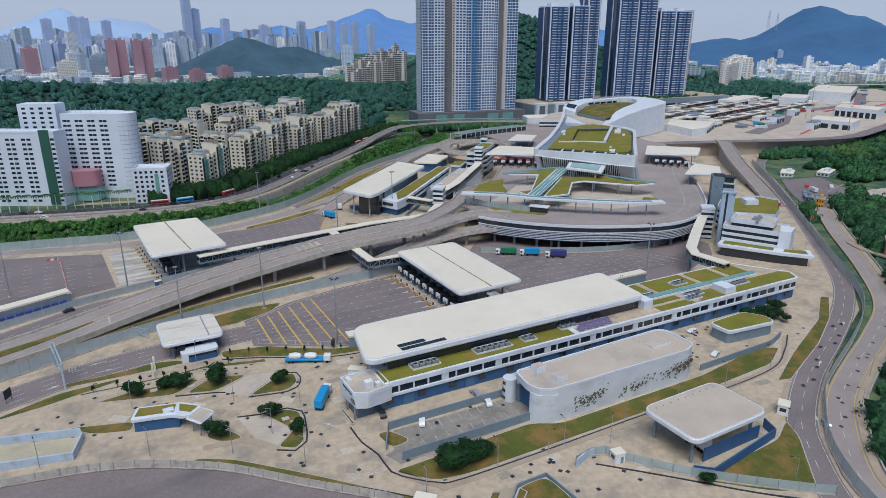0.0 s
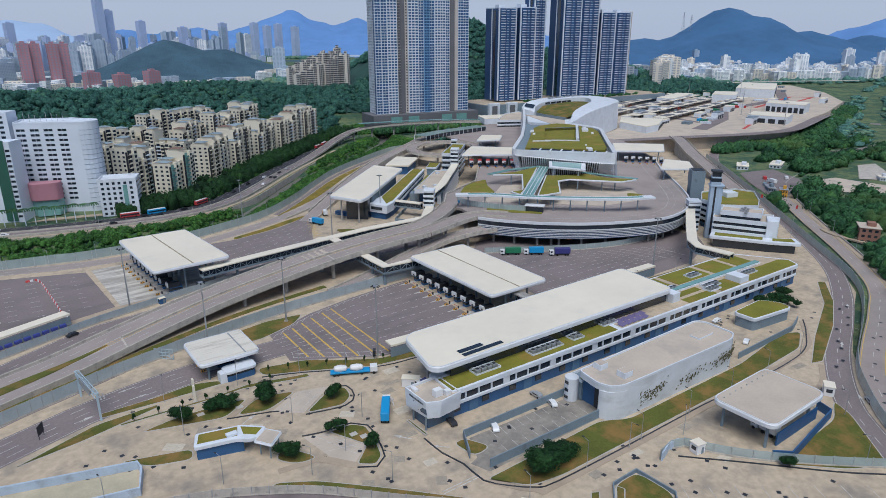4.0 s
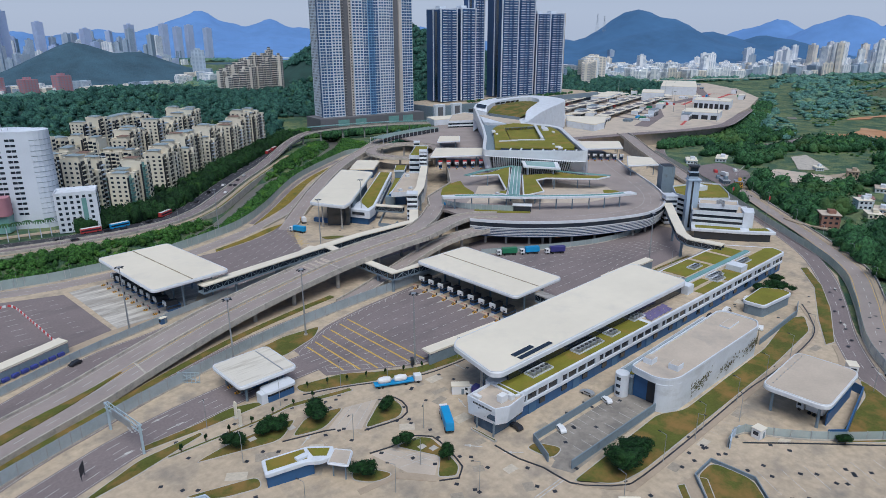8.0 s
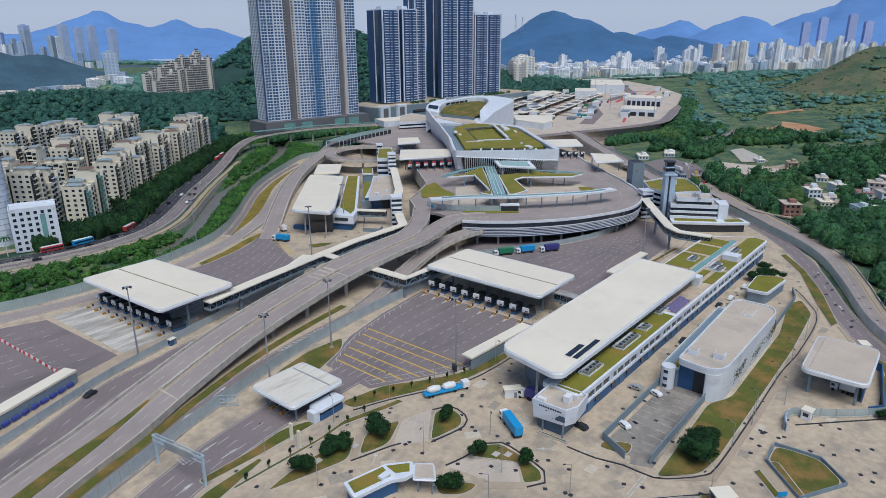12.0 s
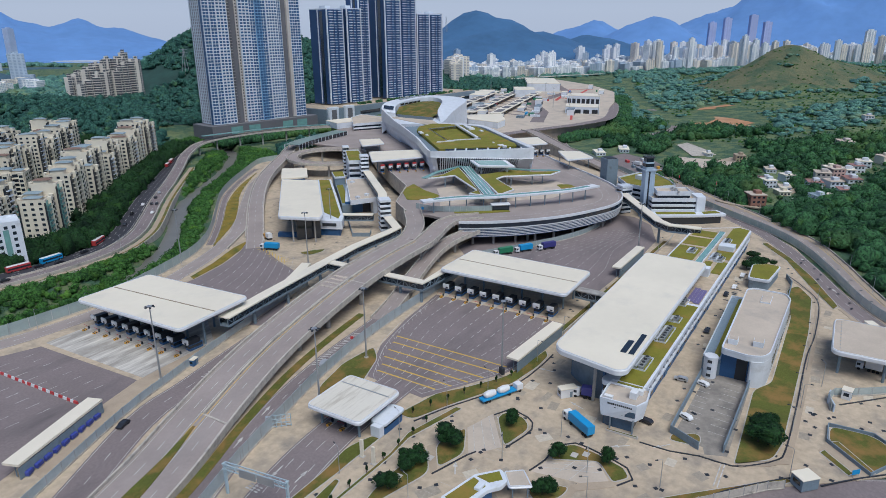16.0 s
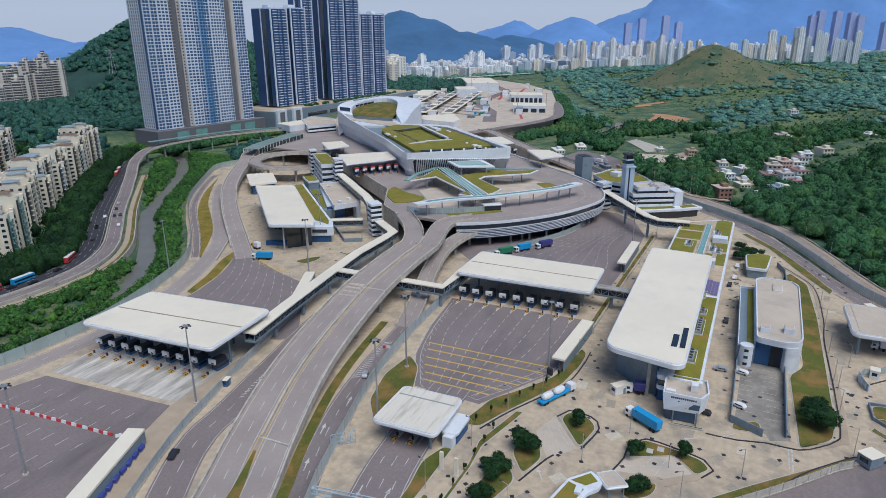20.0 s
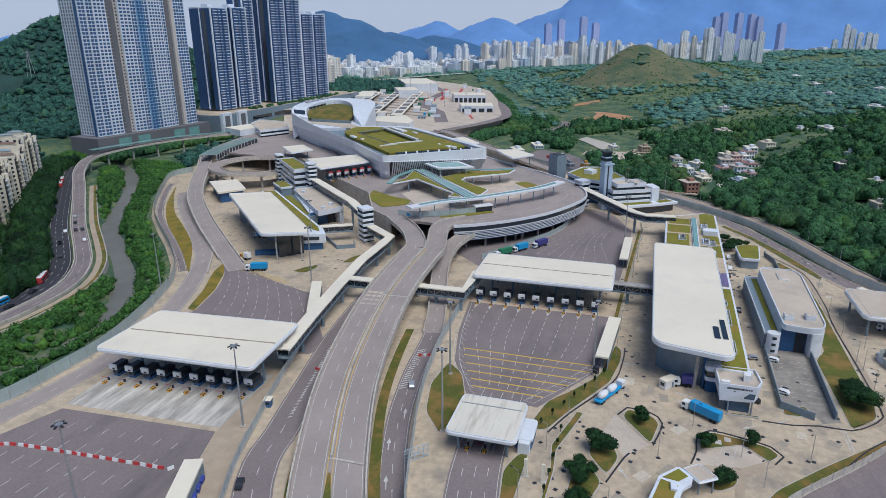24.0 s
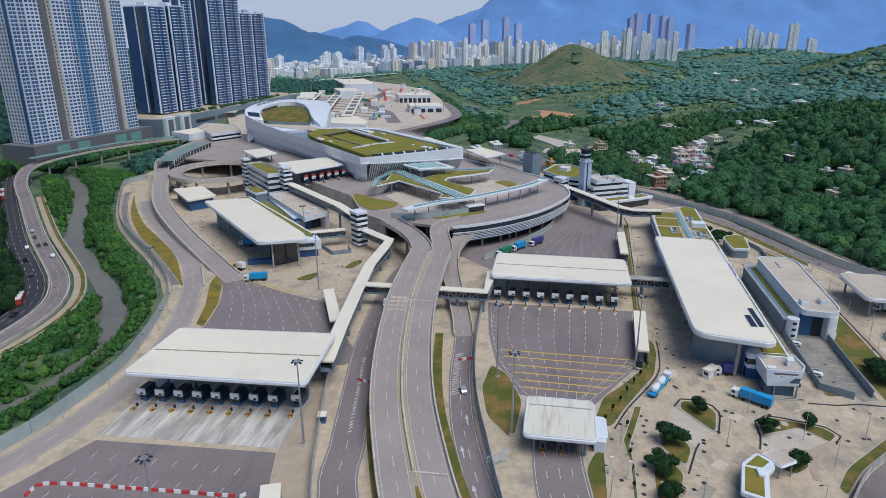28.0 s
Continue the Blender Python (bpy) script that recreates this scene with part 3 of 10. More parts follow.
for _k in range(len(_fline)):
    if _fline[_k][2] > 4 and _k % 5 == 0:
        part("pier", Shape().cyl(_fline[_k][0], _fline[_k][1], -1.5, _fline[_k][2] - 0.25, 0.9, 10), PIER, _fl)
road("road", [(-260, 120, -0.4), (-60, 160, -0.3), (-5, 153, -0.3), (12, 144, -0.3), (24, 135, -0.3), (40, 118, -0.3), (52, 100, -0.3), (66, 78, -0.3), (100, 40, -0.3), (140, 10, -0.3)], 34, ASPHALT, "grey asphalt public road outside the fence", 0.05, (0,))

_sl = [(*p, 0.0) for p in shifted(left_road_line, -9.6) if p[0] < 262]
plain("footway", Shape().strip(_sl, -1.4, 1.4, -0.4, 0.16), PATH, "earthy path between ramp and river", "footway", "structure")
plain("retaining_wall", Shape().strip(_sl, -3.9, -3.4, -4.6, 0.5), BARRIER, "stained concrete river wall below the path", "wall", "structure")
plain("verge", Shape().strip(_sl, -3.4, -1.4, -0.5, 0.1), GRASS, "dry grass verge above the river wall", "lawn", "structure")

# ---- viaduct ----
VIA = [(-160, 196, 0.3), (-100, 228, 0.4), (-48, 252, 0.8), (-20, 262.5, 1.5), (0, 270.5, 2.8), (30, 280.5, 5.2), (60, 287, 7.6), (95, 292, 10.2), (120, 293.5, 11.6), (135, 293.9, 12.2), (150, 294, 12.6)]
via_line = curve(VIA, 5)


def at_x(line, x):
    return min(line, key=lambda p: abs(p[0] - x))


viaduct = thing("viaduct", None, "grey concrete road viaduct rising to the terminal deck", "viaduct", kind="structure")
part("deck", Shape().strip(via_line, -9.6, 9.6, -1.3, 0.0), DECKROAD, viaduct)
part("parapet", Shape().strip(via_line, 9.5, 10.0, -1.5, 1.0), BARRIER, viaduct)
part("parapet", Shape().strip(via_line, -10.0, -9.5, -1.5, 1.0), BARRIER, viaduct)
part("median_barrier", Shape().strip([p for p in via_line if p[0] > -2], -0.3, 0.3, 0, 0.85), BARRIER, viaduct, "pale concrete median barrier")
_y = Shape()
for _d in (-0.75, 0.75):
    dashes(_y, shifted(via_line, _d), 1e9, 0, 0.2, 0.018)
part("yellow_line", _y, YELLOW, viaduct, "yellow edge line")
_px = [p for p in via_line if -130 < p[0] < -2]
part("median_grass", Shape().strip(_px, [-2.2 * min(1, (-2 - p[0]) / 30) - 0.1 for p in _px], [2.2 * min(1, (-2 - p[0]) / 30) + 0.1 for p in _px], -0.1, 0.2), GRASS, viaduct, "dry grass median")
for _x in (0.5, 96):
    _p = at_x(via_line, _x)
    part("expansion_joint", Shape().box(_p[0] - 0.35, _p[1] - 9.4, _p[2] - 0.02, _p[0] + 0.35, _p[1] + 9.4, _p[2] + 0.02), BARRIER, viaduct)
_m = Shape()
for _d in (-4.8, 4.8):
    dashes(_m, shifted(via_line, _d), 4, 6, 0.2, 0.015)
for _d in (-8.7, -1.5, 1.5, 8.7):
    dashes(_m, shifted(via_line, _d), 1e9, 0, 0.18, 0.015)
part("lane_marking", _m, PAINT, viaduct)
for _x in range(48, 150, 24):
    _p = at_x(via_line, _x)
    for _d in (-6, 6):
        part("pier", Shape().cyl(_p[0], _p[1] + _d, -0.1, _p[2] - 1.2, 0.9, 12), PIER, viaduct)


def carriageway(name, pts, width, label, piers=()):
    """A raised carriageway between two parapets."""
    line = curve(pts, 4)
    ob = thing(name, None, label, "ramp", kind="structure")
    part("deck", Shape().strip(line, -width / 2, width / 2, -1.2, 0.0), DECKROAD, ob)
    for s in (-1, 1):
        part("parapet", Shape().strip(line, min(s * width / 2, s * (width / 2 + 0.4)), max(s * width / 2, s * (width / 2 + 0.4)), -1.4, 1.0), BARRIER, ob)
    sh = Shape()
    dashes(sh, line, 3, 5, 0.18, 0.015)
    part("lane_marking", sh, PAINT, ob)
    for x in piers:
        p = at_x(line, x)
        part("pier", Shape().cyl(p[0], p[1], -0.1, p[2] - 1.1, 0.8, 12), PIER, ob)
    return ob


carriageway("viaduct_branch", [(150, 299, 12.6), (158, 301.6, 12.9), (168, 306.5, 13.2), (178, 313, 13.4), (188, 321, 13.45), (196, 327, 13.4)], 9.2, "viaduct branch that bears away onto the terminal deck", (160, 176))
carriageway("viaduct_branch", [(150, 289.2, 12.6), (162, 291.8, 12.9), (174, 295, 13.2), (186, 296.6, 13.4), (196, 293.5, 13.45), (204, 286, 13.4)], 9.2, "viaduct branch that swings round to the deck front", (166, 182))
carriageway("lower_ramp", [(192, 283.5, 8.6), (180, 286, 8.2), (168, 287, 7.6), (154, 286, 6.4), (137, 282.6, 4.6), (118, 277.4, 2.8), (102, 273, 1.4), (86, 269.6, 0.15)], 7.0, "narrow ramp with pale parapets below the viaduct", (178, 158, 140))

carriageway("exit_ramp", [(534, 408, 13), (516, 389, 12.9), (474, 345, 9), (419, 278, 2.2), (400, 257, 0.35)], 11.0, "grey ramp between pale parapets that leaves the terminal deck")
plain("ramp_wall", Shape().strip(curve([(516, 389, 11.6), (474, 345, 7.7), (440, 303.6, 3.6)], 4), -5.2, 5.2, -12.0, 0.0), PIER, "concrete fill below the exit ramp", "retaining wall", "structure")

# pale repair patches on the viaduct
_pt = Shape()
for _k in range(4):
    for _j in range(3):
        _p = at_x(curve(VIA, 0.4), 85 + 3.4 * _k)
        _pt.box(_p[0], _p[1] + 2.2 + 2.3 * _j, _p[2] + 0.02, _p[0] + 3.1, _p[1] + 4.0 + 2.3 * _j, _p[2] + 0.16)
plain("repair_patch", _pt, TANROOF, "pale repair patches in the viaduct surface", "road marking", "structure")


# ---- lawns, kerbs, painted lines, fences ----
def lawn(poly, label="dry green and brown lawn behind a concrete kerb", top=0.14, grass=None, smooth_edge=3.0, inset=0.3):
    ob = thing("lawn", None, label, "lawn", kind="structure")
    pl = rounded(poly, smooth_edge, 4)
    part("kerb", Shape().prism(pl, 0.002, top - 0.01), KERB, ob)
    part("turf", Shape().prism(offset(ccw(pl), inset), 0.05, top + 0.04), grass or GRASS, ob)
    return ob


ISLAND = "small lawn island with a concrete kerb in the driveway"
lawn([(-8.4, 206.8), (1.7, 208.6), (11.8, 208.4), (24.2, 206.6), (14.6, 199.8)], "long lawn island with dense clipped trees")
lawn([(17.2, 199), (26.5, 195.9), (38.3, 201.7), (32, 203.9), (26, 205)], ISLAND)
lawn([(34.8, 187.8), (46.8, 185.2), (51.2, 188.6), (52.2, 194.9), (47.4, 196.4)], ISLAND)
lawn([(36.2, 174.8), (43.5, 174.4), (46.4, 171.1), (45.4, 164.2), (43, 156.1), (39.6, 153.6), (35.5, 156.9), (42, 162.9)], ISLAND, smooth_edge=1.5)
lawn([(21.3, 174.9), (25.9, 171.2), (28.8, 165.5), (22.4, 166.3), (18.6, 171.6)], ISLAND)
lawn([(-16.1, 195.8), (2.1, 189.9), (0.8, 185), (-9.2, 188.4)], ISLAND)
lawn([(151.8, 340.3), (162, 338.6), (167.2, 334.2), (161, 332.6), (152.6, 335.2)], ISLAND)
lawn([(133, 358.6), (139.5, 355.4), (146, 349.6), (140, 348.4), (132.2, 350.6)], ISLAND)
COURT = mat("worn_grey_court", (0.30, 0.272, 0.235), 0.9, var=0.2, scale=0.08, fine=0.6, grit=0.6, stain=(0.17, 0.158, 0.145), stain_scale=0.10, stain_at=(0.46, 0.66))
paved("pavement", [(107.9, 146.7), (110.9, 133.0), (62.4, 133.4), (60.3, 138.9), (63.4, 139.9), (67.3, 148.3)], 0.011, COURT, "worn dark grey courtyard with parking bays")
paved("pavement", [(14.6, 199.6), (17, 198.9), (26, 205.2), (24.2, 206.8)], 0.12, PATH, "tan footpath across the lawn island")
paved("pavement", [(26.6, 194.6), (38, 201.4), (48.3, 198.2), (34.6, 188.4)], 0.012, TANROOF, "grey parking bay between two lawns")
paved("pavement", [(29.1, 177), (35.1, 175.1), (42, 162.9), (35.3, 157.7), (31.4, 163)], 0.012, TANROOF, "grey parking bay between two lawns")
paved("pavement", [(31.6, 163.4), (36.2, 157.2), (34.2, 155.8), (27.6, 164), (17, 165.4), (17.5, 167.5), (29.4, 165.8)], 0.1, PATH, "tan footway round the parking bay")
lawn([(46, 210), (41.9, 211), (27, 215), (15.8, 213.9), (-12, 215), (-12, 213.8), (14.6, 212.6), (24.9, 213.1), (41.1, 208.7), (46, 207.6)], "narrow planted strip between two concrete lanes", smooth_edge=0.6)
lawn([(33.2, 223.4), (42.9, 221), (49.6, 219.6), (58, 213), (71, 205), (88, 202), (96, 200.9), (92, 198), (82.6, 198.2), (67.2, 200.9), (44.8, 212.4), (33, 217.5)], "curved lawn beside the queueing plaza")
lawn([(-16, 224.4), (1, 224.5), (12, 226), (20, 223.2), (21, 220.3), (1, 220.6), (-16, 221.6)], "small lawn beside the approach road")
lawn([(66, 257), (59, 250), (43, 244.4), (25, 245.5), (23, 247.5), (33, 255), (50, 258.7)], "brown lawn between fence and plaza")
lawn([(-40, 209), (-18, 218.8), (0, 219.8), (0, 218), (-22, 212)], "dry lawn beside the approach road")
lawn([(15, 162.5), (24, 157), (38.4, 142.6), (49.3, 130.9), (60.7, 118.6), (60, 116.6), (53, 123), (38, 138.6), (23, 153.5), (12, 161)], "dry lawn along the boundary wall")
lawn([(64, 131.5), (59.5, 131.5), (67, 122.5), (77, 120.7), (161, 119), (200, 120), (214, 126.5), (206, 130.5), (172, 126.5), (112, 127.5), (104, 132)], "dry brown lawn below a white building")
lawn([(126, 90), (161, 91), (172, 96), (168, 89), (150, 72), (140, 77)], "dry lawn beside the fuel canopy")
lawn([(274, 148.5), (250, 134.5), (214, 121.5), (191, 111.8), (196, 110), (230, 121.5), (256, 133), (277, 146)], "brown planted strip beside the perimeter road", smooth_edge=1)
lawn([(93, 110), (93.5, 99), (86, 92), (73, 100), (84, 110)], "walled lawn trapezium with worn grass", 0.4)
_strip = thing("lawn", None, "yellowed grass strip between two roads", "lawn", kind="structure")
_gl = curve([(275.5, 539.7, 0), (230, 511, 0), (190, 478.5, 0), (163, 451, 0), (137, 425, 0), (117, 406.8, 0)], 8)
_gr = curve([(274, 538, 0), (250, 521, 0), (211, 489, 0), (182, 459, 0), (155, 433, 0), (119, 407.5, 0)], 8)
for _nm, _w, _top, _m in (("kerb", 0.0, 0.13, KERB), ("turf", 0.05, 0.18, DRYGRASS)):
    _s = Shape()
    for _i in range(24):
        _q = [(_l[min(len(_l) - 1, round(_j / 24 * (len(_l) - 1)))]) for _l, _j in ((_gl, _i), (_gl, _i + 1), (_gr, _i + 1), (_gr, _i))]
        if math.dist(_q[0], _q[1]) > 0.5 and math.dist(_q[2], _q[3]) > 0.5:
            _mx, _my = sum(p[0] for p in _q) / 4, sum(p[1] for p in _q) / 4
            _s.prism([(p[0] + (_mx - p[0]) * _w, p[1] + (_my - p[1]) * 0.0) for p in _q], 0.002, _top)
    part(_nm, _s, _m, _strip)
lawn([(135, 398.4), (121, 395), (98.5, 384.5), (79.4, 378), (78.2, 374), (101, 379.8), (121, 388.8)], "dry grass strip beside the fan of lanes", smooth_edge=0.2, inset=0.03, grass=DRYGRASS)
lawn([(62, 149), (66, 149), (70, 141.5), (63, 140.5)], ISLAND)
paved("pavement", [(5, 310.8), (39, 312.5), (58, 314), (54, 312.5), (30, 306.8), (12, 301.8), (-11, 294.8), (-40, 283), (-40, 296), (-12, 305.7)], 0.05, PATH, "sandy footway beside the plaza")
paved("pavement", [(52, 314), (90, 322), (100, 321), (76, 317.5), (54, 312.8)], 0.05, PATH, "sandy footway beside the plaza")
for _pts, _a, _b in ((via_line, -13.2, -10.1), (via_line, 10.1, 11.2)):
    plain("lawn", Shape().strip([(p[0], p[1], 0) for p in _pts if -160 < p[0] < 90], _a, _b, 0.0, 0.16), GRASS, "grass verge at the foot of the viaduct", "lawn", "structure")
_tan = Shape()
_tan.strip([(*p, 0) for p in curve([(160, 100.8), (180, 103.2), (193, 109.2)], 4)], -0.9, 0.9, 0, 0.14)
_tan.strip([(*p, 0) for p in curve([(60, 130.4), (67.3, 120.8), (77, 119), (161, 117.3), (200, 118.3), (215, 125.2), (224, 131)], 4)], -1.1, 1.1, 0, 0.13)
plain("footway", _tan, PATH, "tan paved footway with a dark kerb", "footway", "structure")

LANES_C = [363.7 - 6.15 * k for k in range(8)]
LANES_B = [260.2 - 6.2 * k for k in range(9)]
_w, _y = Shape(), Shape()
for _k in range(8):  # lanes between booths on the western plaza
    _l = LANES_C[_k] - 3.0
    dashes(_w, [(-150, _l + 12, 0), (-40, _l + 2, 0), (0, _l, 0)], 4, 5, 0.22, 0.05)
    dashes(_w, [(52, LANES_C[_k], 0), (66, LANES_C[_k], 0)], 3, 3, 0.18, 0.055)
for _k in range(8):
    _t = _k / 7
    dashes(_w, curve([(60, 362 - 50 * _t, 0), (85, 367 - 42 * _t, 0), (108, 377 - 36 * _t, 0), (126, 389 - 34 * _t, 0)], 3), 3.5, 3.5, 0.22, 0.05)
for _k in range(9):
    _b = LANES_B[_k]
    _line = curve([(119, _b, 0), (105, _b, 0), (88, 0.93 * (_b - 233) + 233, 0), (66, 0.66 * (_b - 233) + 232, 0), (47, 0.42 * (_b - 233) + 232, 0)], 3)
    dashes(_w, _line[:-8] if _k in (0, 8) else _line, 3, 2.2, 0.2, 0.05)
    _w.add([(120.5, _b - 1.0, 0.047), (120.5, _b + 1.0, 0.047), (119.7, _b + 1.0, 0.047), (115, _b + 0.12, 0.047), (115, _b - 0.12, 0.047), (119.7, _b - 1.0, 0.047)], [(0, 1, 2, 3, 4, 5)])
    dashes(_w, curve([(160, _b, 0), (190, _b - 1, 0), (225, 0.5 * (_b - 225) + 222, 0), (262, 0.32 * (_b - 225) + 213, 0)], 4), 3.5, 3, 0.2, 0.05)
for _x, _a, _b in ((77, 207.5, 255), (72, 208, 253.2), (66.2, 211, 251), (61, 214, 249), (56, 217.5, 246.5), (51.5, 221, 245)):
    _y.strip([(_x, _a, 0.045), (_x + 0.6, _b, 0.045)], -0.32, 0.32, 0, 0.012)
_e = curve([(119, 262.5, 0), (91, 259, 0), (69, 254, 0), (49, 244.5, 0)], 4)
dashes(_w, _e, 1e9, 0, 0.18, 0.05)
dashes(_w, shifted(_e, -2.0)[3:], 1e9, 0, 0.18, 0.05)
for _p in _e[3::1]:
    dashes(_w, [(_p[0], _p[1], 0), (_p[0] - 2.4, _p[1] - 2.4, 0)], 1e9, 0, 0.16, 0.05)
_e = curve([(47, 223.5, 0), (74, 207, 0), (95, 205, 0), (119, 203.5, 0)], 4)
dashes(_w, _e, 1e9, 0, 0.18, 0.05)
dashes(_w, shifted(_e, 3)[:9], 1e9, 0, 0.18, 0.05)
for _p in _e[:8]:
    dashes(_w, [(_p[0], _p[1], 0), (_p[0] + 1, _p[1] + 3.6, 0)], 1e9, 0, 0.16, 0.05)
for _k in range(4):  # bays between the lawn islands
    dashes(_w, [(28.6 + 2.6 * _k, 193.8 - 1.9 * _k, 0), (40 + 3.3 * _k, 200.4 - 0.8 * _k, 0)], 1e9, 0, 0.16, 0.02)
for _c in ((32, 175.6, 38, 160.5), (34.4, 175, 40, 162), (30, 171.5, 39, 168.5), (31, 167, 41, 164.5)):
    dashes(_w, [(_c[0], _c[1], 0), (_c[2], _c[3], 0)], 1e9, 0, 0.16, 0.02)
dashes(_w, [(59.1, 133.3, 0), (47.5, 133.5, 0)], 1e9, 0, 0.3, 0.02)
dashes(_w, [(59.1, 134.2, 0), (47.5, 134.4, 0)], 1e9, 0, 0.3, 0.02)
for _k in range(9):  # bays in the courtyard
    dashes(_w, [(72 + 4 * _k, 135.5, 0), (72.5 + 4 * _k, 140.5, 0)], 1e9, 0, 0.14, 0.02)
    dashes(_w, [(74 + 3.4 * _k, 143.5, 0), (74.5 + 3.4 * _k, 147.5, 0)], 1e9, 0, 0.14, 0.02)
for _k in range(8):
    dashes(_w, [(98 + 5.5 * _k, 100 - 4 * _k, 0), (93 + 5.5 * _k, 92 - 4 * _k, 0)], 1e9, 0, 0.16, 0.02)
plain("lane_marking", _w, PAINT, "worn white lane and bay lines", "road marking", "structure")
plain("lane_marking", _y, YELLOW, "yellow bands painted across the plaza", "road marking", "structure")
_y = Shape()
for _k in range(9):
    dashes(_y, [(116.5 + 1.3 * _k, 352 + 3.5 * _k, 0), (121.5 + 1.3 * _k, 357 + 3.5 * _k, 0)], 1e9, 0, 0.3, 0.1)
    dashes(_y, [(121.5 + 1.3 * _k, 352 + 3.5 * _k, 0), (116.5 + 1.3 * _k, 357 + 3.5 * _k, 0)], 1e9, 0, 0.3, 0.1)
plain("lane_marking", _y, YELLOW, "yellow hatched box junction", "road marking", "structure")
_w = Shape()
for _k in range(22):  # chevrons on the slip road
    _p = at_x(curve([(10, 256.5, 0), (30, 262, 0), (56, 266.5, 0), (85, 268.5, 0)], 0.3), 44 + 1.6 * _k)
    if 40 < _p[0] < 72:
        _w.add([(_p[0] - 1.2, _p[1] + 2.6, 0.08), (_p[0] + 0.6, _p[1] + 0.6, 0.08), (_p[0] + 1.2, _p[1] + 0.6, 0.08), (_p[0] - 0.4, _p[1] + 2.6, 0.08)], [(0, 1, 2, 3)])
for _k in range(26):
    _p = at_x(curve([(12, 292.5, 0), (40, 298, 0), (72, 304, 0), (110, 308, 0)], 0.3), 18 + 1.8 * _k)
    _w.add([(_p[0] - 0.7, _p[1] + 0.5, 0.08), (_p[0] + 0.2, _p[1] - 0.5, 0.08), (_p[0] + 0.9, _p[1] - 0.5, 0.08), (_p[0], _p[1] + 0.5, 0.08)], [(0, 1, 2, 3)])


def arrow(sh, x, y, z, a, s=1.0):
    c, n = math.cos(a), math.sin(a)
    pts = [(-2.2, -0.14), (0.3, -0.14), (0.3, -0.5), (2.2, 0), (0.3, 0.5), (0.3, 0.14), (-2.2, 0.14)]
    sh.add([(x + s * (p * c - q * n), y + s * (p * n + q * c), z) for p, q in pts], [tuple(range(7))])


for _x, _yy, _a in ((-14, 245, 0.35), (-2, 254, 0.35), (14, 259.5, 0.3), (30, 260.5, 0.25), (-20, 224, 0.25), (-6, 235, 3.3), (-4, 228, 0.1), (60, 178, 1.2), (66, 178, 1.2), (82, 195, 1.6), (58, 150, 2.4), (52, 160, 2.2), (20, 195, 0.5), (255, 127, 0.5), (215, 112, 0.4), (180, 91, 0.7)):
    arrow(_w, _x, _yy, 0.085, _a, 1.3)
plain("lane_marking", _w, PAINT, "white chevrons and arrows painted on the road", "road marking", "structure")

# black kerb strips along the driveway; kerb shadow and grime in the colour
_kb = Shape()
for _q in ([(56.8, 155.8), (56.9, 147.3), (58.7, 140), (58.7, 131.6), (62.6, 126), (68, 121.3), (74, 119.9), (100, 119.1), (138, 118.6), (161, 117), (196, 117.6), (214, 124.6), (226, 131.6)], [(14.6, 199), (26.5, 194.9), (29, 193.6)], [(29.1, 177.4), (35.6, 175.6), (43.6, 175), (47, 171.2), (46, 164), (43.4, 155.4), (39.4, 152.8), (35, 155.6)],
           [(34.8, 187.2), (46.9, 184.6), (52, 188.2), (52.8, 195), (48, 197.6)], [(32.6, 216.8), (44.6, 211.8), (67, 200.3), (82.6, 197.6), (94, 197.2)], [(108, 107.8), (121, 94.6), (135.5, 79.3), (146, 70)], [(61.6, 110.8), (68.7, 103.9), (78.6, 93)], [(36, 139.6), (49, 129.9), (61, 118), (64, 113)]):
    _kb.strip([(*p, 0.0) for p in curve(_q, 3)], -0.22, 0.22, 0.0, 0.19)
plain("kerb_edge", _kb, DARK, "dark kerb strip along the driveway, kerb shadow and grime in its colour", "kerb", "structure")
# pale joints between the slabs of concrete
_jt = Shape()
for _k in range(22):
    _jt.strip([(92 + 7.5 * _k, 114.2, 0.0), (92 + 7.5 * _k, 118.4, 0.0)], -0.05, 0.05, 0.0, 0.006)
for _k in range(9):
    _jt.strip([(8 + 5 * _k, 192 - 1.2 * _k, 0.0), (8 + 5 * _k, 197 - 1.6 * _k, 0.0)], -0.05, 0.05, 0.0, 0.006)
plain("slab_joint", _jt, BARRIER, "thin joints between concrete slabs", "joint", "structure")
for _x, _yy in ((41.5, 169.5), (43.4, 166.8), (20, 203), (9, 206)):
    plain("drain_plate", Shape().slab(rect(_x - 1.1, _yy - 0.9, _x + 1.1, _yy + 0.9), 0.16, 0.24, 0.03), KERB, "pale concrete drain plate in the lawn", "drain cover")

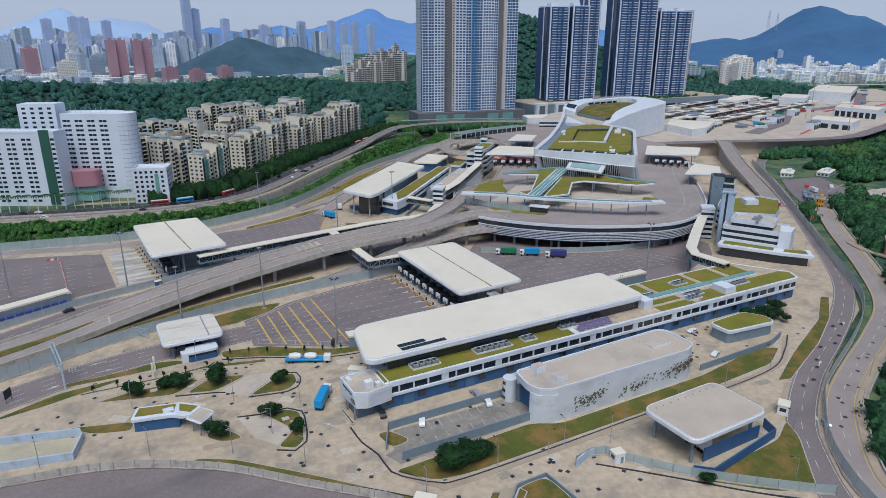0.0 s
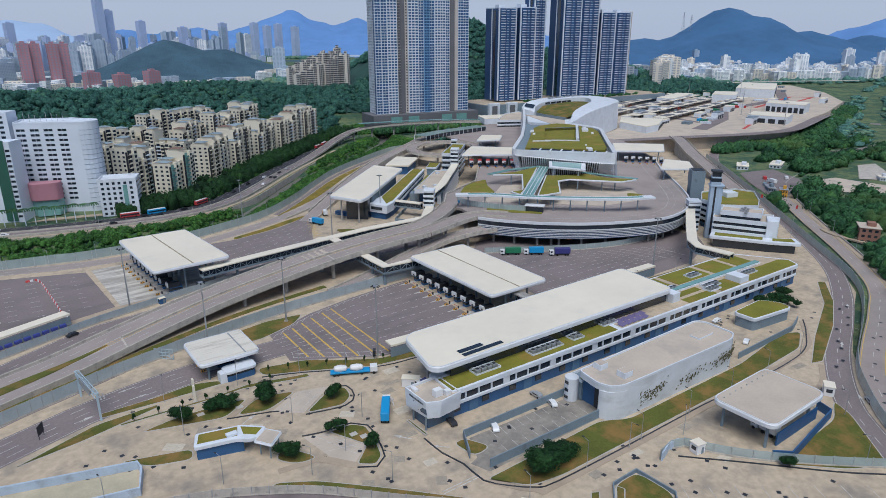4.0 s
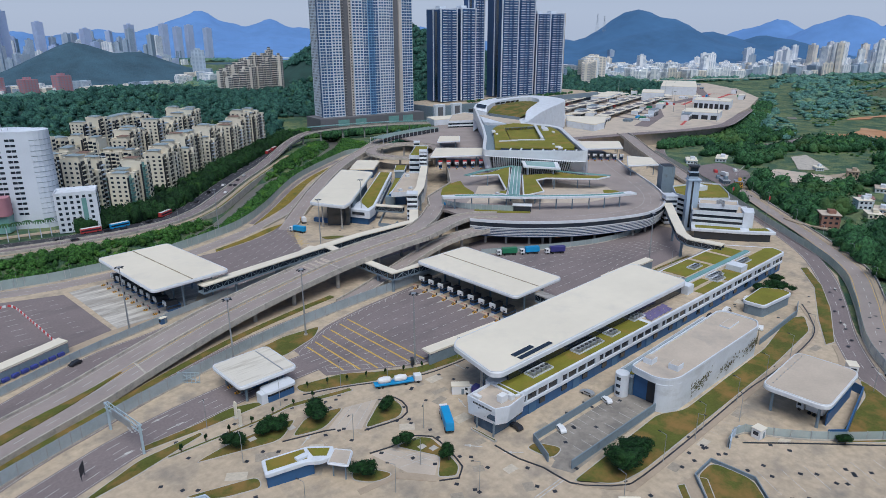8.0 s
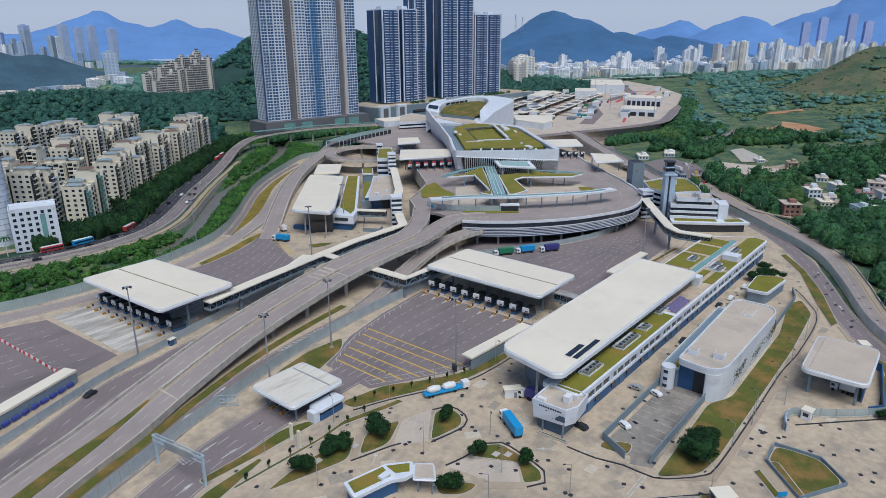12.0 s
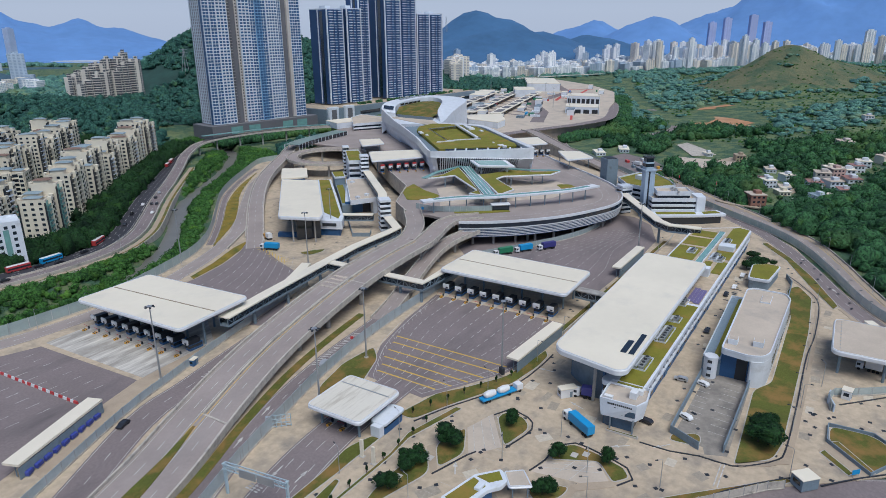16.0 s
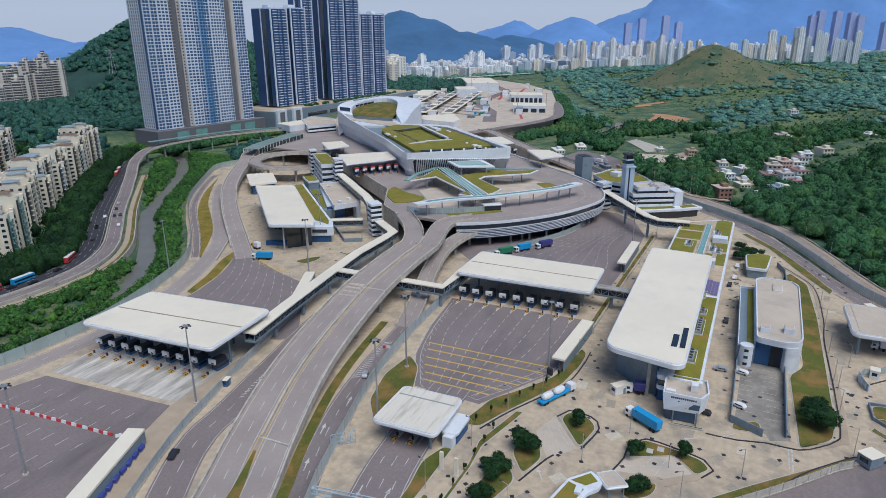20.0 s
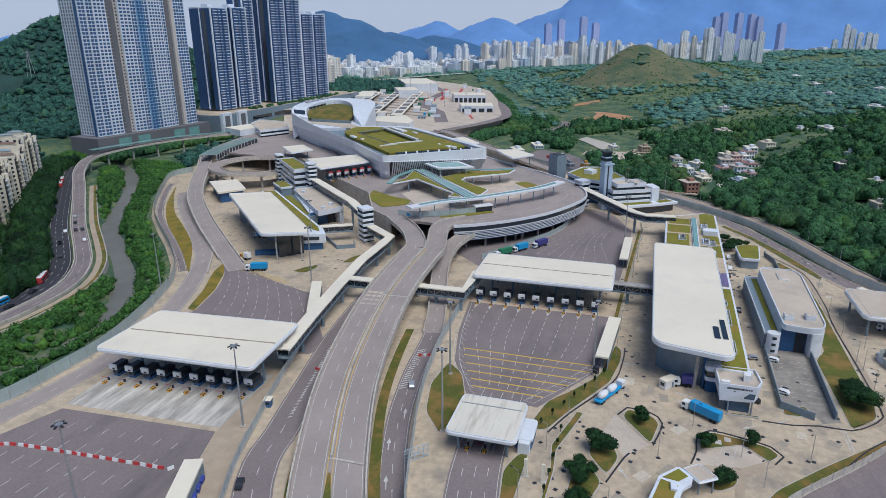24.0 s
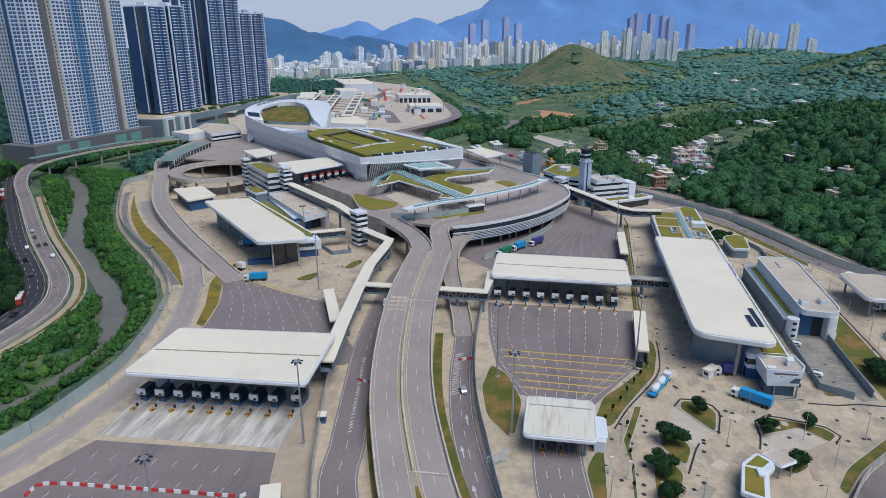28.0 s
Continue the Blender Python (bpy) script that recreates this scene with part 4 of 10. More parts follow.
# repaired slabs of paler and darker concrete
_prg = random.Random(19)
_DARKSLAB = mat("darker_patched_concrete", (0.36, 0.315, 0.25), 0.92, var=0.2, scale=0.3, fine=1.2, grit=0.5)
_PALESLAB = mat("paler_patched_concrete", (0.56, 0.50, 0.40), 0.92, var=0.16, scale=0.3, fine=1.2, grit=0.4)
for _k, (_x, _yy) in enumerate(((70, 195), (62, 184), (55, 160), (52, 146), (64, 196), (90, 193), (112, 192), (134, 191), (50, 138), (20, 190), (8, 196), (24, 184), (60, 172), (78, 181), (150, 190.5), (100, 115.5), (122, 115), (146, 114.8), (170, 113), (186, 113.5), (84, 116), (118, 100), (132, 90), (66, 188), (45, 180), (74, 152), (96, 151), (130, 150.5), (160, 151), (190, 150), (210, 151), (230, 150), (14, 181), (-2, 194), (34, 148), (46, 152))):
    _w1, _d1, _a = _prg.uniform(2.5, 6.5), _prg.uniform(2.0, 4.0), _prg.uniform(-0.1, 0.1) - (0.6 if _x < 52 else 0.03)
    _c0, _s0 = math.cos(_a), math.sin(_a)
    plain("patched_slab", Shape().prism([(_x + p * _c0 - q * _s0, _yy + p * _s0 + q * _c0) for p, q in rect(-_w1 / 2, -_d1 / 2, _w1 / 2, _d1 / 2)], -0.02, 0.0035), _PALESLAB if _k % 3 == 0 else _DARKSLAB, "repaired slab of " + ("paler" if _k % 3 == 0 else "darker") + " concrete in the driveway", "pavement", "structure")

# dark drain covers in the concrete
_rng = random.Random(7)
_cov = Shape().box(-0.55, -0.55, 0.0, 0.55, 0.55, 0.018).mesh("manhole_cover")
_n = 0
_avoid = [PLAZA_B, rect(60, 152, 266, 190), rect(105, 126, 175, 152), rect(-40, 220, 60, 320), rect(126, 92, 160, 114), rect(0, 172, 24, 190)]
while _n < 230:
    _x, _yy = _rng.uniform(-25, 250), _rng.uniform(76, 222)
    if not inside(SITE, np.array([_x]), np.array([_yy]))[0] or _yy < 60 + 0.0 * _x or (_x > 165 and _yy < 125) or (_x < 5 and _yy < 178):
        continue
    if any(inside(p, np.array([_x]), np.array([_yy]))[0] for p in _avoid):
        continue
    _q = part("manhole_cover", _cov, DARK, None)
    _q.matrix_world = pose(_x, _yy, 0.003, 0, 0, _rng.uniform(0, 90))
    tagged(_q, "dark square drain cover set in concrete", "drain cover", "drain covers of the driveways")
    _n += 1


_yards = ([(132, 330), (150, 352), (142, 388), (200, 450), (240, 470), (235, 440), (180, 345), (160, 325)], 46), ([(172, 92), (186, 101), (208, 112), (238, 124), (262, 136), (262, 130), (240, 119), (205, 106), (186, 95)], 9), ([(164, 68), (186, 85), (204, 95), (230, 104), (256, 113), (256, 116), (226, 107), (200, 98), (172, 80)], 9), ([(60, 312), (100, 319), (108, 331), (84, 317)], 6), ([(120, 155), (250, 150), (255, 146), (120, 151)], 30)
for _pl, _n in _yards:
    _bx = [p[0] for p in _pl], [p[1] for p in _pl]
    while _n > 0:
        _x, _yy = _rng.uniform(min(_bx[0]), max(_bx[0])), _rng.uniform(min(_bx[1]), max(_bx[1]))
        if inside(_pl, np.array([_x]), np.array([_yy]))[0]:
            _q = part("manhole_cover", _cov, DARK, None)
            _q.matrix_world = pose(_x, _yy, 0.065 if _yy > 135 or _x < 160 else (0.07 if _yy > 0.6 * _x - 4 else 0.47), 0, 0, _rng.uniform(0, 90))
            tagged(_q, "dark square drain cover set in the paving", "drain cover", "drain covers of the yards")
            _n -= 1


# ---- fences and walls ----
def panel_fence(name, pts, h, label, bay=4.0, material=None, post=STEEL, base=0.5):
    """A see-through barrier: low wall, posts, one panel for each bay."""
    line = curve([(p[0], p[1], p[2] if len(p) > 2 else 0.0) for p in pts], bay)
    ob = thing(name, None, label, "fence", kind="structure")
    if base:
        part("plinth", Shape().strip(line, -0.2, 0.2, -0.05, base), BARRIER, ob)
    for i, (a, b) in enumerate(zip(line[:-1], line[1:])):
        if math.dist(a, b) < 0.3:
            continue
        part("panel", Shape().strip([a, b], -0.05, 0.05, base + 0.05, h), material or TEALPANEL, ob)
    posts = Shape()
    for p in line:
        posts.box(p[0] - 0.12, p[1] - 0.12, p[2], p[0] + 0.12, p[1] + 0.12, p[2] + h + 0.15)
    part("post", posts, post, ob)
    return ob


_noise = mat("pale_noise_panel", (0.36, 0.42, 0.45), 0.35, var=0.14, scale=0.25, gloss=0.6)
panel_fence("perimeter_fence", [(-160, 431), (-60, 399), (-8, 387.5), (1, 385), (17, 384), (39, 384), (64, 390), (90, 399), (106, 406.5), (125, 420.5), (149, 443.5), (172, 468), (199, 495), (228, 518), (262, 541), (285, 556), (306, 567), (328, 563)], 5.0, "tall blue-green noise fence along the river", 6.0)
panel_fence("perimeter_fence", [(151, 46), (155, 62), (168, 79.5), (185, 92.2), (203, 102.2), (241, 115.8), (273, 129.5), (297, 146), (327, 175), (365, 211), (404, 248), (468, 310), (518, 362)], 4.2, "tall grey-green perimeter fence between two roads", 6.0)
panel_fence("perimeter_fence", [(-160, 190), (-26, 240), (-4, 247.6), (15, 252.6), (37, 258.2), (62, 262.3), (85, 264.3), (118, 265.8), (150, 267)], 4.4, "pale translucent noise fence beside the slip road", 5.0, _noise)
panel_fence("perimeter_fence", [(-160, 235), (-60, 274), (-11, 294.5), (12, 301.3), (30, 306.2), (54, 312), (76, 317), (100, 321)], 3.2, "pale translucent fence beside the service road", 5.0, _noise)
panel_fence("boundary_wall", [(-120, 192), (-31, 174.8), (-5, 168.5), (12, 159.5), (23, 151.5), (38, 136.5), (53, 122.5), (56, 118.8)], 2.4, "pale concrete boundary wall with a railing", 4.0, BARRIER, STEEL, 0.2)
panel_fence("yard_fence", [(176, 272), (192, 262), (207.5, 253.4), (224, 245), (241, 239), (256, 236.6), (272, 235.7), (284, 239.5)], 3.2, "pale grey panel fence curving below the terminal deck", 4.0)
panel_fence("yard_fence", [(103, 110), (109, 111), (113, 109.5), (117, 103), (123, 95), (134, 84), (148, 72), (152, 69)], 3.0, "pale teal panel fence round the yard", 4.0)


TWALL = mat("pale_blue_render", (0.46, 0.55, 0.66), 0.7, var=0.12, stain=(0.3, 0.34, 0.4), stain_scale=0.3)
_sand = mat("sandy_screed", (0.47, 0.42, 0.30), 0.9, var=0.16, scale=0.2)


def low_wall(pts, h, w, material, label):
    return plain("low_wall", Shape().strip([(*p, 0.0) for p in pts], -w / 2, w / 2, -0.05, h), material, label, "wall", "structure")


low_wall([(61.5, 140.8), (66, 149.4), (114, 148.2)], 2.6, 0.35, BLUEGREY, "blue-grey courtyard wall")
low_wall([(63.5, 134.6), (108, 133.3)], 2.8, 0.35, BLUEGREY, "blue-grey courtyard wall beside the lawn")
low_wall([(174, 129), (212, 129), (222, 132)], 2.4, 0.35, BLUEGREY, "blue-grey yard wall")
low_wall([(93.2, 110.3), (93.8, 98.8), (86, 91.6), (72.6, 100), (84, 110.3), (93.2, 110.3)], 1.2, 0.35, BLUEGREY, "low blue-grey wall round a lawn")
low_wall([(127, 92), (131, 88.5), (161, 92), (163, 97)], 3.0, 0.4, BLUEWALL, "dark blue wall behind the fuel canopy")
low_wall([(-60, 204.3), (-31.7, 195.7), (-12.2, 189.8), (-11.9, 186.6), (-14.1, 178.2), (-30.8, 182.3), (-60, 190)], 2.4, 0.6, TWALL, "pale blue wall round a sunken tank yard")
paved("pavement", [(-60, 203.6), (-31.7, 195), (-12.8, 189.2), (-14.6, 179), (-31, 183), (-60, 190.6)], 0.05, _sand, "sandy floor of a walled tank yard")
low_wall([(102.5, 109.2), (108, 111), (112, 110.6)], 2.6, 0.4, TWALL, "pale blue gate wall beside the yard")
low_wall([(95, 201.3), (142, 199), (198, 196), (251, 193), (268, 194)], 1.0, 0.4, BARRIER, "low concrete wall beside the hall road")
low_wall([(195, 375), (171, 352), (176, 343.5), (182, 347)], 2.2, 0.4, BLUEGREY, "blue-grey wall of a sunken yard")
plain("hedge_strip", Shape().strip([(95, 203, 0), (142, 200.8, 0), (198, 197.8, 0), (251, 194.8, 0)], -0.7, 0.7, 0, 0.5), GRASS, "narrow grass strip beside the hall road", "lawn", "structure")
# retaining wall of the ramp
plain("retaining_wall", Shape().strip(curve([(118, 396, 0), (157, 420.5, 0), (190, 449.5, 0), (239, 491.5, 0), (262, 510, 0)], 6), -0.3, 0.3, -0.2, 1.2), BARRIER, "concrete parapet beside the ramp", "wall", "structure")

# planted corner by the public road
paved("pavement", [(78.2, 112.3), (84.3, 110.4), (72.4, 99.5), (68.7, 102.9)], 0.09, PATH, "tan footway beside the walled lawn")
lawn([(84.2, 109.6), (85.2, 107.4), (74.2, 98.6), (72.8, 100)], "narrow bed of yellow-green shrubs below a wall", 0.5, smooth_edge=0.4)
lawn([(77.4, 112), (79.6, 110.8), (71.6, 103.6), (69.6, 104.8)], "narrow dry verge beside the footway", smooth_edge=0.4)
_sg = thing("direction_sign", pose(70.1, 103.4, 0, 0, 0, -45), "small blue and white direction sign on two posts", "sign")
part("panel", Shape().box(-1.2, -0.06, 1.0, 1.2, 0.06, 2.4), BLUETRUCK, _sg)
for _x in (-0.9, 0.9):
    part("post", Shape().cyl(_x, 0, 0, 1.2, 0.06, 8), STEEL, _sg)

# road lettering too worn to read, as bars, and a dark notice board
_w = Shape()
for _k in range(4):
    _x, _yy = -46.6 + 3.4 * _k, 240.7 + 2.55 * _k
    for _j in range(4):
        _w.box(_x - 1.0 + 0.55 * _j, _yy - 0.9, 0.062, _x - 0.75 + 0.55 * _j, _yy + 0.9, 0.072)
    _w.box(_x - 1.1, _yy - 0.15, 0.062, _x + 1.1, _yy + 0.15, 0.074)
for _k in range(3):
    for _j in range(3):
        _w.box(-14.8 + 0.9 * _k, 233.2 + 1.5 * _j, 0.062, -14.3 + 0.9 * _k, 234.3 + 1.5 * _j, 0.072)
plain("road_lettering", _w, PAINT, "worn white lettering painted on the lanes", "road marking", "structure")
_nb = thing("notice_board", pose(-31.2, 221.1, 0, 0, 0, 60), "dark notice board on two posts beside the road", "sign")
part("panel", Shape().bevbox(-1.6, -0.1, 1.4, 1.6, 0.1, 4.4, 0.04), DARK, _nb)
for _x in (-1.3, 1.3):
    part("post", Shape().cyl(_x, 0, 0, 1.6, 0.08, 8), DARK, _nb)
_nb = thing("notice_board", pose(70, 206, 0, 0, 0, 60), "dark equipment box on a post beside the lawn", "sign")
part("panel", Shape().bevbox(-1.0, -0.5, 1.2, 1.0, 0.5, 3.6, 0.06), DARK, _nb)
part("post", Shape().cyl(0, 0, 0, 1.3, 0.1, 8), STEEL, _nb)


# ---- canopies with their booths ----
def roofed(name, poly, top, thick, label, r=2.0, top_mat=None, seam=None):
    ob = thing(name, None, label, "canopy")
    pl = rounded(poly, r)
    part("fascia", Shape().slab(pl, top - thick, top - 0.05, 0.3), FASCIA, ob, "white rounded fascia")
    part("roof_membrane", Shape().prism(offset(ccw(pl), 0.55), top - 0.12, top), top_mat or ROOFWHITE, ob)
    part("roof_edge", Shape().ring(offset(ccw(pl), 0.25), top - 0.1, top + 0.12, 0.22), FASCIA, ob)
    part("soffit", Shape().prism(offset(ccw(pl), 1.6), top - thick - 0.25, top - thick + 0.02), BLUEGREY, ob)
    if seam:
        part("roof_gutter", Shape().strip([(*seam[0], top), (*seam[1], top)], -0.32, 0.32, -0.02, 0.05), mat("rusty_gutter", (0.30, 0.24, 0.16), 0.9, var=0.4, scale=0.5, stain=(0.5, 0.45, 0.36), stain_scale=0.3), ob, "dirt-stained roof gutter")
    return ob


def booth(i, label):
    """One control booth on its traffic island: two-level cabin, sign box, nose."""
    ob = thing("control_booth", None, label, "booth", i)
    part("island", Shape().slab(rounded(rect(-7, -0.95, 9, 0.95), 0.9, 4), 0.0, 0.22, 0.05), KERB, ob)
    part("cabin", Shape().bevbox(-2.2, -1.15, 0.2, 3.4, 1.15, 2.6, 0.06), BLUEWALL, ob)
    part("window", Shape().box(-2.28, -1.2, 1.2, 3.2, 1.2, 2.25), GLASS, ob, "dark cabin glazing")
    part("upper_cabin", Shape().bevbox(-2.6, -1.3, 2.65, 2.4, 1.3, 4.6, 0.08), DARK, ob)
    part("sign_box", Shape().bevbox(-3.3, -1.45, 3.1, -2.6, 1.45, 5.0, 0.05), VEHWHITE, ob, "white sign box")
    part("sign_screen", Shape().box(-3.34, -1.15, 3.3, -3.28, 0.0, 3.9), DARK, ob)
    nose = part("nose", Shape().slab(rounded([(-8.0, -0.35), (-6.2, -0.8), (-6.2, 0.8), (-8.0, 0.35)], 0.3, 3), 0.0, 0.62, 0.08), YELLOWBOX, ob, "yellow crash cushion")
    for x in (-7.5, -6.8):
        part("stripe", Shape().box(x - 0.14, -0.72, 0.3, x + 0.14, 0.72, 0.66), DARK, nose, "black stripe")
    part("barrier_post", Shape().box(-5.6, -0.25, 0.2, -5.1, 0.25, 1.3), DARK, ob)
    part("barrier_arm", Shape().beam((-5.35, 0.2, 1.0), (-5.35, 3.3, 1.05), 0.1), RED, ob)
    return ob


canopy_c = roofed("booth_canopy", [(18.3, 366), (21, 307.5), (55.2, 309.8), (50.8, 366.3)], 13.0, 1.4, "long cream roof canopy over a row of booths", 2.5, None, ((34, 365), (38.5, 309.6)))
for _x, _dx in ((33, 2.5), (45, 3.5)):
    for _k in range(6):
        part("column", Shape().cyl(_x + _dx * _k / 6, 361 - 9.6 * _k, 0, 11.5, 0.45, 10), BLUEGREY, canopy_c)
canopy_b = roofed("booth_canopy", [(123, 263.5), (122.7, 204), (153.7, 204.2), (154.5, 263.5)], 11.7, 1.4, "long cream roof canopy over nine booths", 2.5, None, ((139, 262.6), (138.3, 205)))
for _x in (135, 147):
    for _k in range(6):
        part("column", Shape().cyl(_x, 257 - 9.5 * _k, 0, 10.2, 0.45, 10), BLUEGREY, canopy_b)
STREAK = mat("rain_streaked_membrane", (0.70, 0.66, 0.57), 0.7, var=0.06, scale=0.05, stain=(0.40, 0.35, 0.27), stain_scale=0.5, stain_at=(0.52, 0.8), stretch=(0.12, 1.2, 1))
canopy_d = roofed("gate_canopy", rect(14.6, 223, 35.2, 243.2), 7.2, 1.4, "stained cream roof canopy over the gate lanes", 2.2, STREAK)
part("roof_ridge", Shape().strip([(30.3, 224, 7.2), (30.3, 242.2, 7.2)], -0.2, 0.2, 0, 0.07), STEEL, canopy_d)
for _x in (18, 31):
    for _yy in (226, 240):
        part("column", Shape().cyl(_x, _yy, 0, 5.8, 0.4, 10), BLUEGREY, canopy_d)
_b0 = booth("booths under the canopy", "white-topped control booth on a yellow-nosed island")
_b0.matrix_world = pose(126.2, LANES_B[0], 0)
for _k in range(1, 9):
    copy_thing(_b0, pose(126.2, LANES_B[_k], 0))
for _k in range(8):
    copy_thing(_b0, pose(25.6 + 0.45 * _k, LANES_C[_k], 0, 0, 0, -4))
copy_thing(_b0, pose(25, 232.5, 0))
copy_thing(_b0, pose(25, 237.5, 0))
# gate office under the small canopy
_g = thing("gate_office", None, "small white and blue gate office with rounded corners", "office")
part("wall", Shape().prism(rounded(rect(22, 220, 32, 224.6), 1.4), 0, 1.9), BLUEWALL, _g, "dark blue lower wall")
part("window_band", Shape().prism(rounded(rect(22.2, 220.2, 31.8, 224.4), 1.4), 1.9, 2.9), GLASS, _g)
part("roof", Shape().slab(rounded(rect(21.6, 219.6, 32.4, 225), 1.6), 2.9, 3.9, 0.15), WHITE, _g)
part("end_wall", Shape().bevbox(20, 220.2, 0, 22.2, 223.4, 3.6, 0.1), WHITE, _g)

# ---- the long inspection hall ----
HALL = pose(60, 159, 0, 0, 0, -1.6)
podium = thing("hall_podium", HALL, "long two-storey white podium with blue ground floor and planted roof", "building")
_blueglass = mat("blue_lobby_glass", (0.05, 0.10, 0.17), 0.15, var=0.2, scale=0.4, gloss=0.7)
_foot = [(10, 0.9), (203, 0.9), (206, 6), (192, 26.5), (121, 26.5), (121, 12.5), (10, 12.5)]
part("ground_floor", Shape().prism(_foot, 0, 4.25), BLUEWALL, podium, "dark blue metal ground floor")
part("floor_band", Shape().slab(rounded([(9, 0), (203.5, 0), (207, 6.5), (192.5, 27.2), (120.4, 27.2), (120.4, 13), (9, 13)], 1.5, 3), 4.2, 5.3, 0.12), WHITE, podium, "white spandrel band")
part("glazing", Shape().prism([(10, 0.5), (203, 0.5), (206, 6.5), (192, 26.8), (120.8, 26.8), (120.8, 12.6), (10, 12.6)], 5.3, 7.7), GLASS, podium, "dark strip glazing")
part("roof_band", Shape().slab(rounded([(9, -0.1), (203.7, -0.1), (207.3, 6.5), (192.7, 27.4), (120.2, 27.4), (120.2, 13.2), (9, 13.2)], 1.5, 3), 7.7, 9.4, 0.12), WHITE, podium, "white parapet band")
for _k, _u in enumerate(range(9, 203, 5)):
    part("pier", Shape().box(_u, 0.12, 5.25, _u + (2.4 if _k % 4 == 0 else 0.45), 0.7, 7.75), WHITE, podium)
_win = Shape().box(0, 0.62, 1.6, 2.6, 0.95, 3.4).mesh("window")
for _u in range(10, 200, 11):
    part("window", _win, GLASS, podium).location = (_u, 0, 0)
_dblue = mat("mid_blue_shutter", (0.07, 0.16, 0.30), 0.6, var=0.1)
_door = Shape().box(0, 0.7, 0.02, 3.4, 0.96, 3.6).mesh("roller_door")
for _u in range(16, 200, 22):
    part("roller_door", _door, _dblue, podium).location = (_u, 0, 0)
part("green_roof", Shape().prism([(9.6, 0.7), (82, 0.7), (82, 8.2), (9.6, 8.2)], 9.3, 9.58), GREENROOF, podium, "olive sedum roof")
for _pl in ([(124, 17.5), (134, 17.5), (134, 26.2), (124, 26.2)], [(137, 15.5), (159, 15.5), (159, 26.4), (137, 26.4)], [(162, 14.5), (176, 14.5), (176, 26), (162, 26)], [(179, 14.5), (190, 14.5), (190, 24.5), (179, 25.5)],
            [(146, 1), (159, 1), (159, 8.6), (146, 8.6)], [(166, 1), (203, 1), (205.6, 6.2), (202, 9), (166, 9)], [(124, 0.8), (142, 0.8), (142, 4.8), (124, 4.8)], [(124, 6.8), (140, 6.8), (140, 10), (124, 10)]):
    part("green_roof", Shape().prism(_pl, 9.3, 9.6), GREENROOF, podium, "olive sedum roof")
part("roof_paving", Shape().prism([(84.4, 0.8), (202.5, 0.8), (205.8, 6.5), (191.8, 26.5), (121.2, 26.5), (121.2, 12.3), (84.4, 12.3)], 9.3, 9.44), CONCRETE, podium)
part("skylight", Shape().prism(rect(123, 11.2, 190, 13.4), 9.4, 10.5), GREENGLASS, podium, "long glazed skylight")
part("skylight_curb", Shape().ring(rect(122.6, 10.8, 190.4, 13.8), 9.4, 10.1, 0.3), WHITE, podium)
part("stair_head", Shape().bevbox(118, 4.5, 9.4, 122.5, 10.5, 13.2, 0.1), WHITE, podium)
part("stair_head", Shape().bevbox(159.5, 1.5, 9.4, 165.5, 8.5, 12, 0.1), WHITE, podium)
_hl = HALL.inverted()


def in_hall(sh):
    """A shape given in the place's own axes, moved into those of the hall."""
    sh.v = [tuple(_hl @ Vector(q)) for q in sh.v]
    return sh


# the leaning corner block over the entrance
_nb = [(58.8, 168.1), (59.8, 158.3), (63.0, 156.8), (71, 157.6), (71, 168.4)]
_nt = [(58.9, 168.8), (59.0, 158.0), (63.2, 156.1), (71, 157.0), (71, 169.2)]
part("nose_wall", in_hall(Shape().add([(*q, 4.0) for q in _nb] + [(*q, 8.8) for q in _nt], [(4, 3, 2, 1, 0), (5, 6, 7, 8, 9)] + [(i, (i + 1) % 5, 5 + (i + 1) % 5, 5 + i) for i in range(5)])), WHITE, podium, "white leaning corner block over the entrance")
part("nose_parapet", in_hall(Shape().ring(_nt, 8.75, 9.7, 0.4)), WHITE, podium)
part("roof_terrace", in_hall(Shape().prism(offset(ccw(_nt), 0.45), 8.78, 8.9)), TANROOF, podium, "tan paved corner terrace")
for _x, _yy, _w1, _d1, _h1 in ((63.5, 159.4, 2.6, 2.0, 2.2), (66.6, 158.4, 1.6, 1.6, 1.6), (60.2, 165.5, 1.4, 2.6, 0.9)):
    part("terrace_plant", in_hall(Shape().bevbox(_x, _yy, 8.88, _x + _w1, _yy + _d1, 8.9 + _h1, 0.08)), VEHWHITE, podium)


def nose_at(u, z, out=0.12):
    """A point on the block's leaning front."""
    f = (z - 4.0) / 4.8
    return (58.8 + 1.0 * u + f * (0.1 - 0.9 * u) - 0.99 * out, 168.1 - 9.8 * u + f * (0.7 - 1.0 * u) - 0.05 * out, z)


def nose_panel(u0, u1, z0, z1):
    return in_hall(Shape().add([nose_at(u, z, o) for o in (-0.2, 0.12) for u, z in ((u0, z0), (u1, z0), (u1, z1), (u0, z1))], [(3, 2, 1, 0), (4, 5, 6, 7), (0, 1, 5, 4), (1, 2, 6, 5), (2, 3, 7, 6), (3, 0, 4, 7)]))


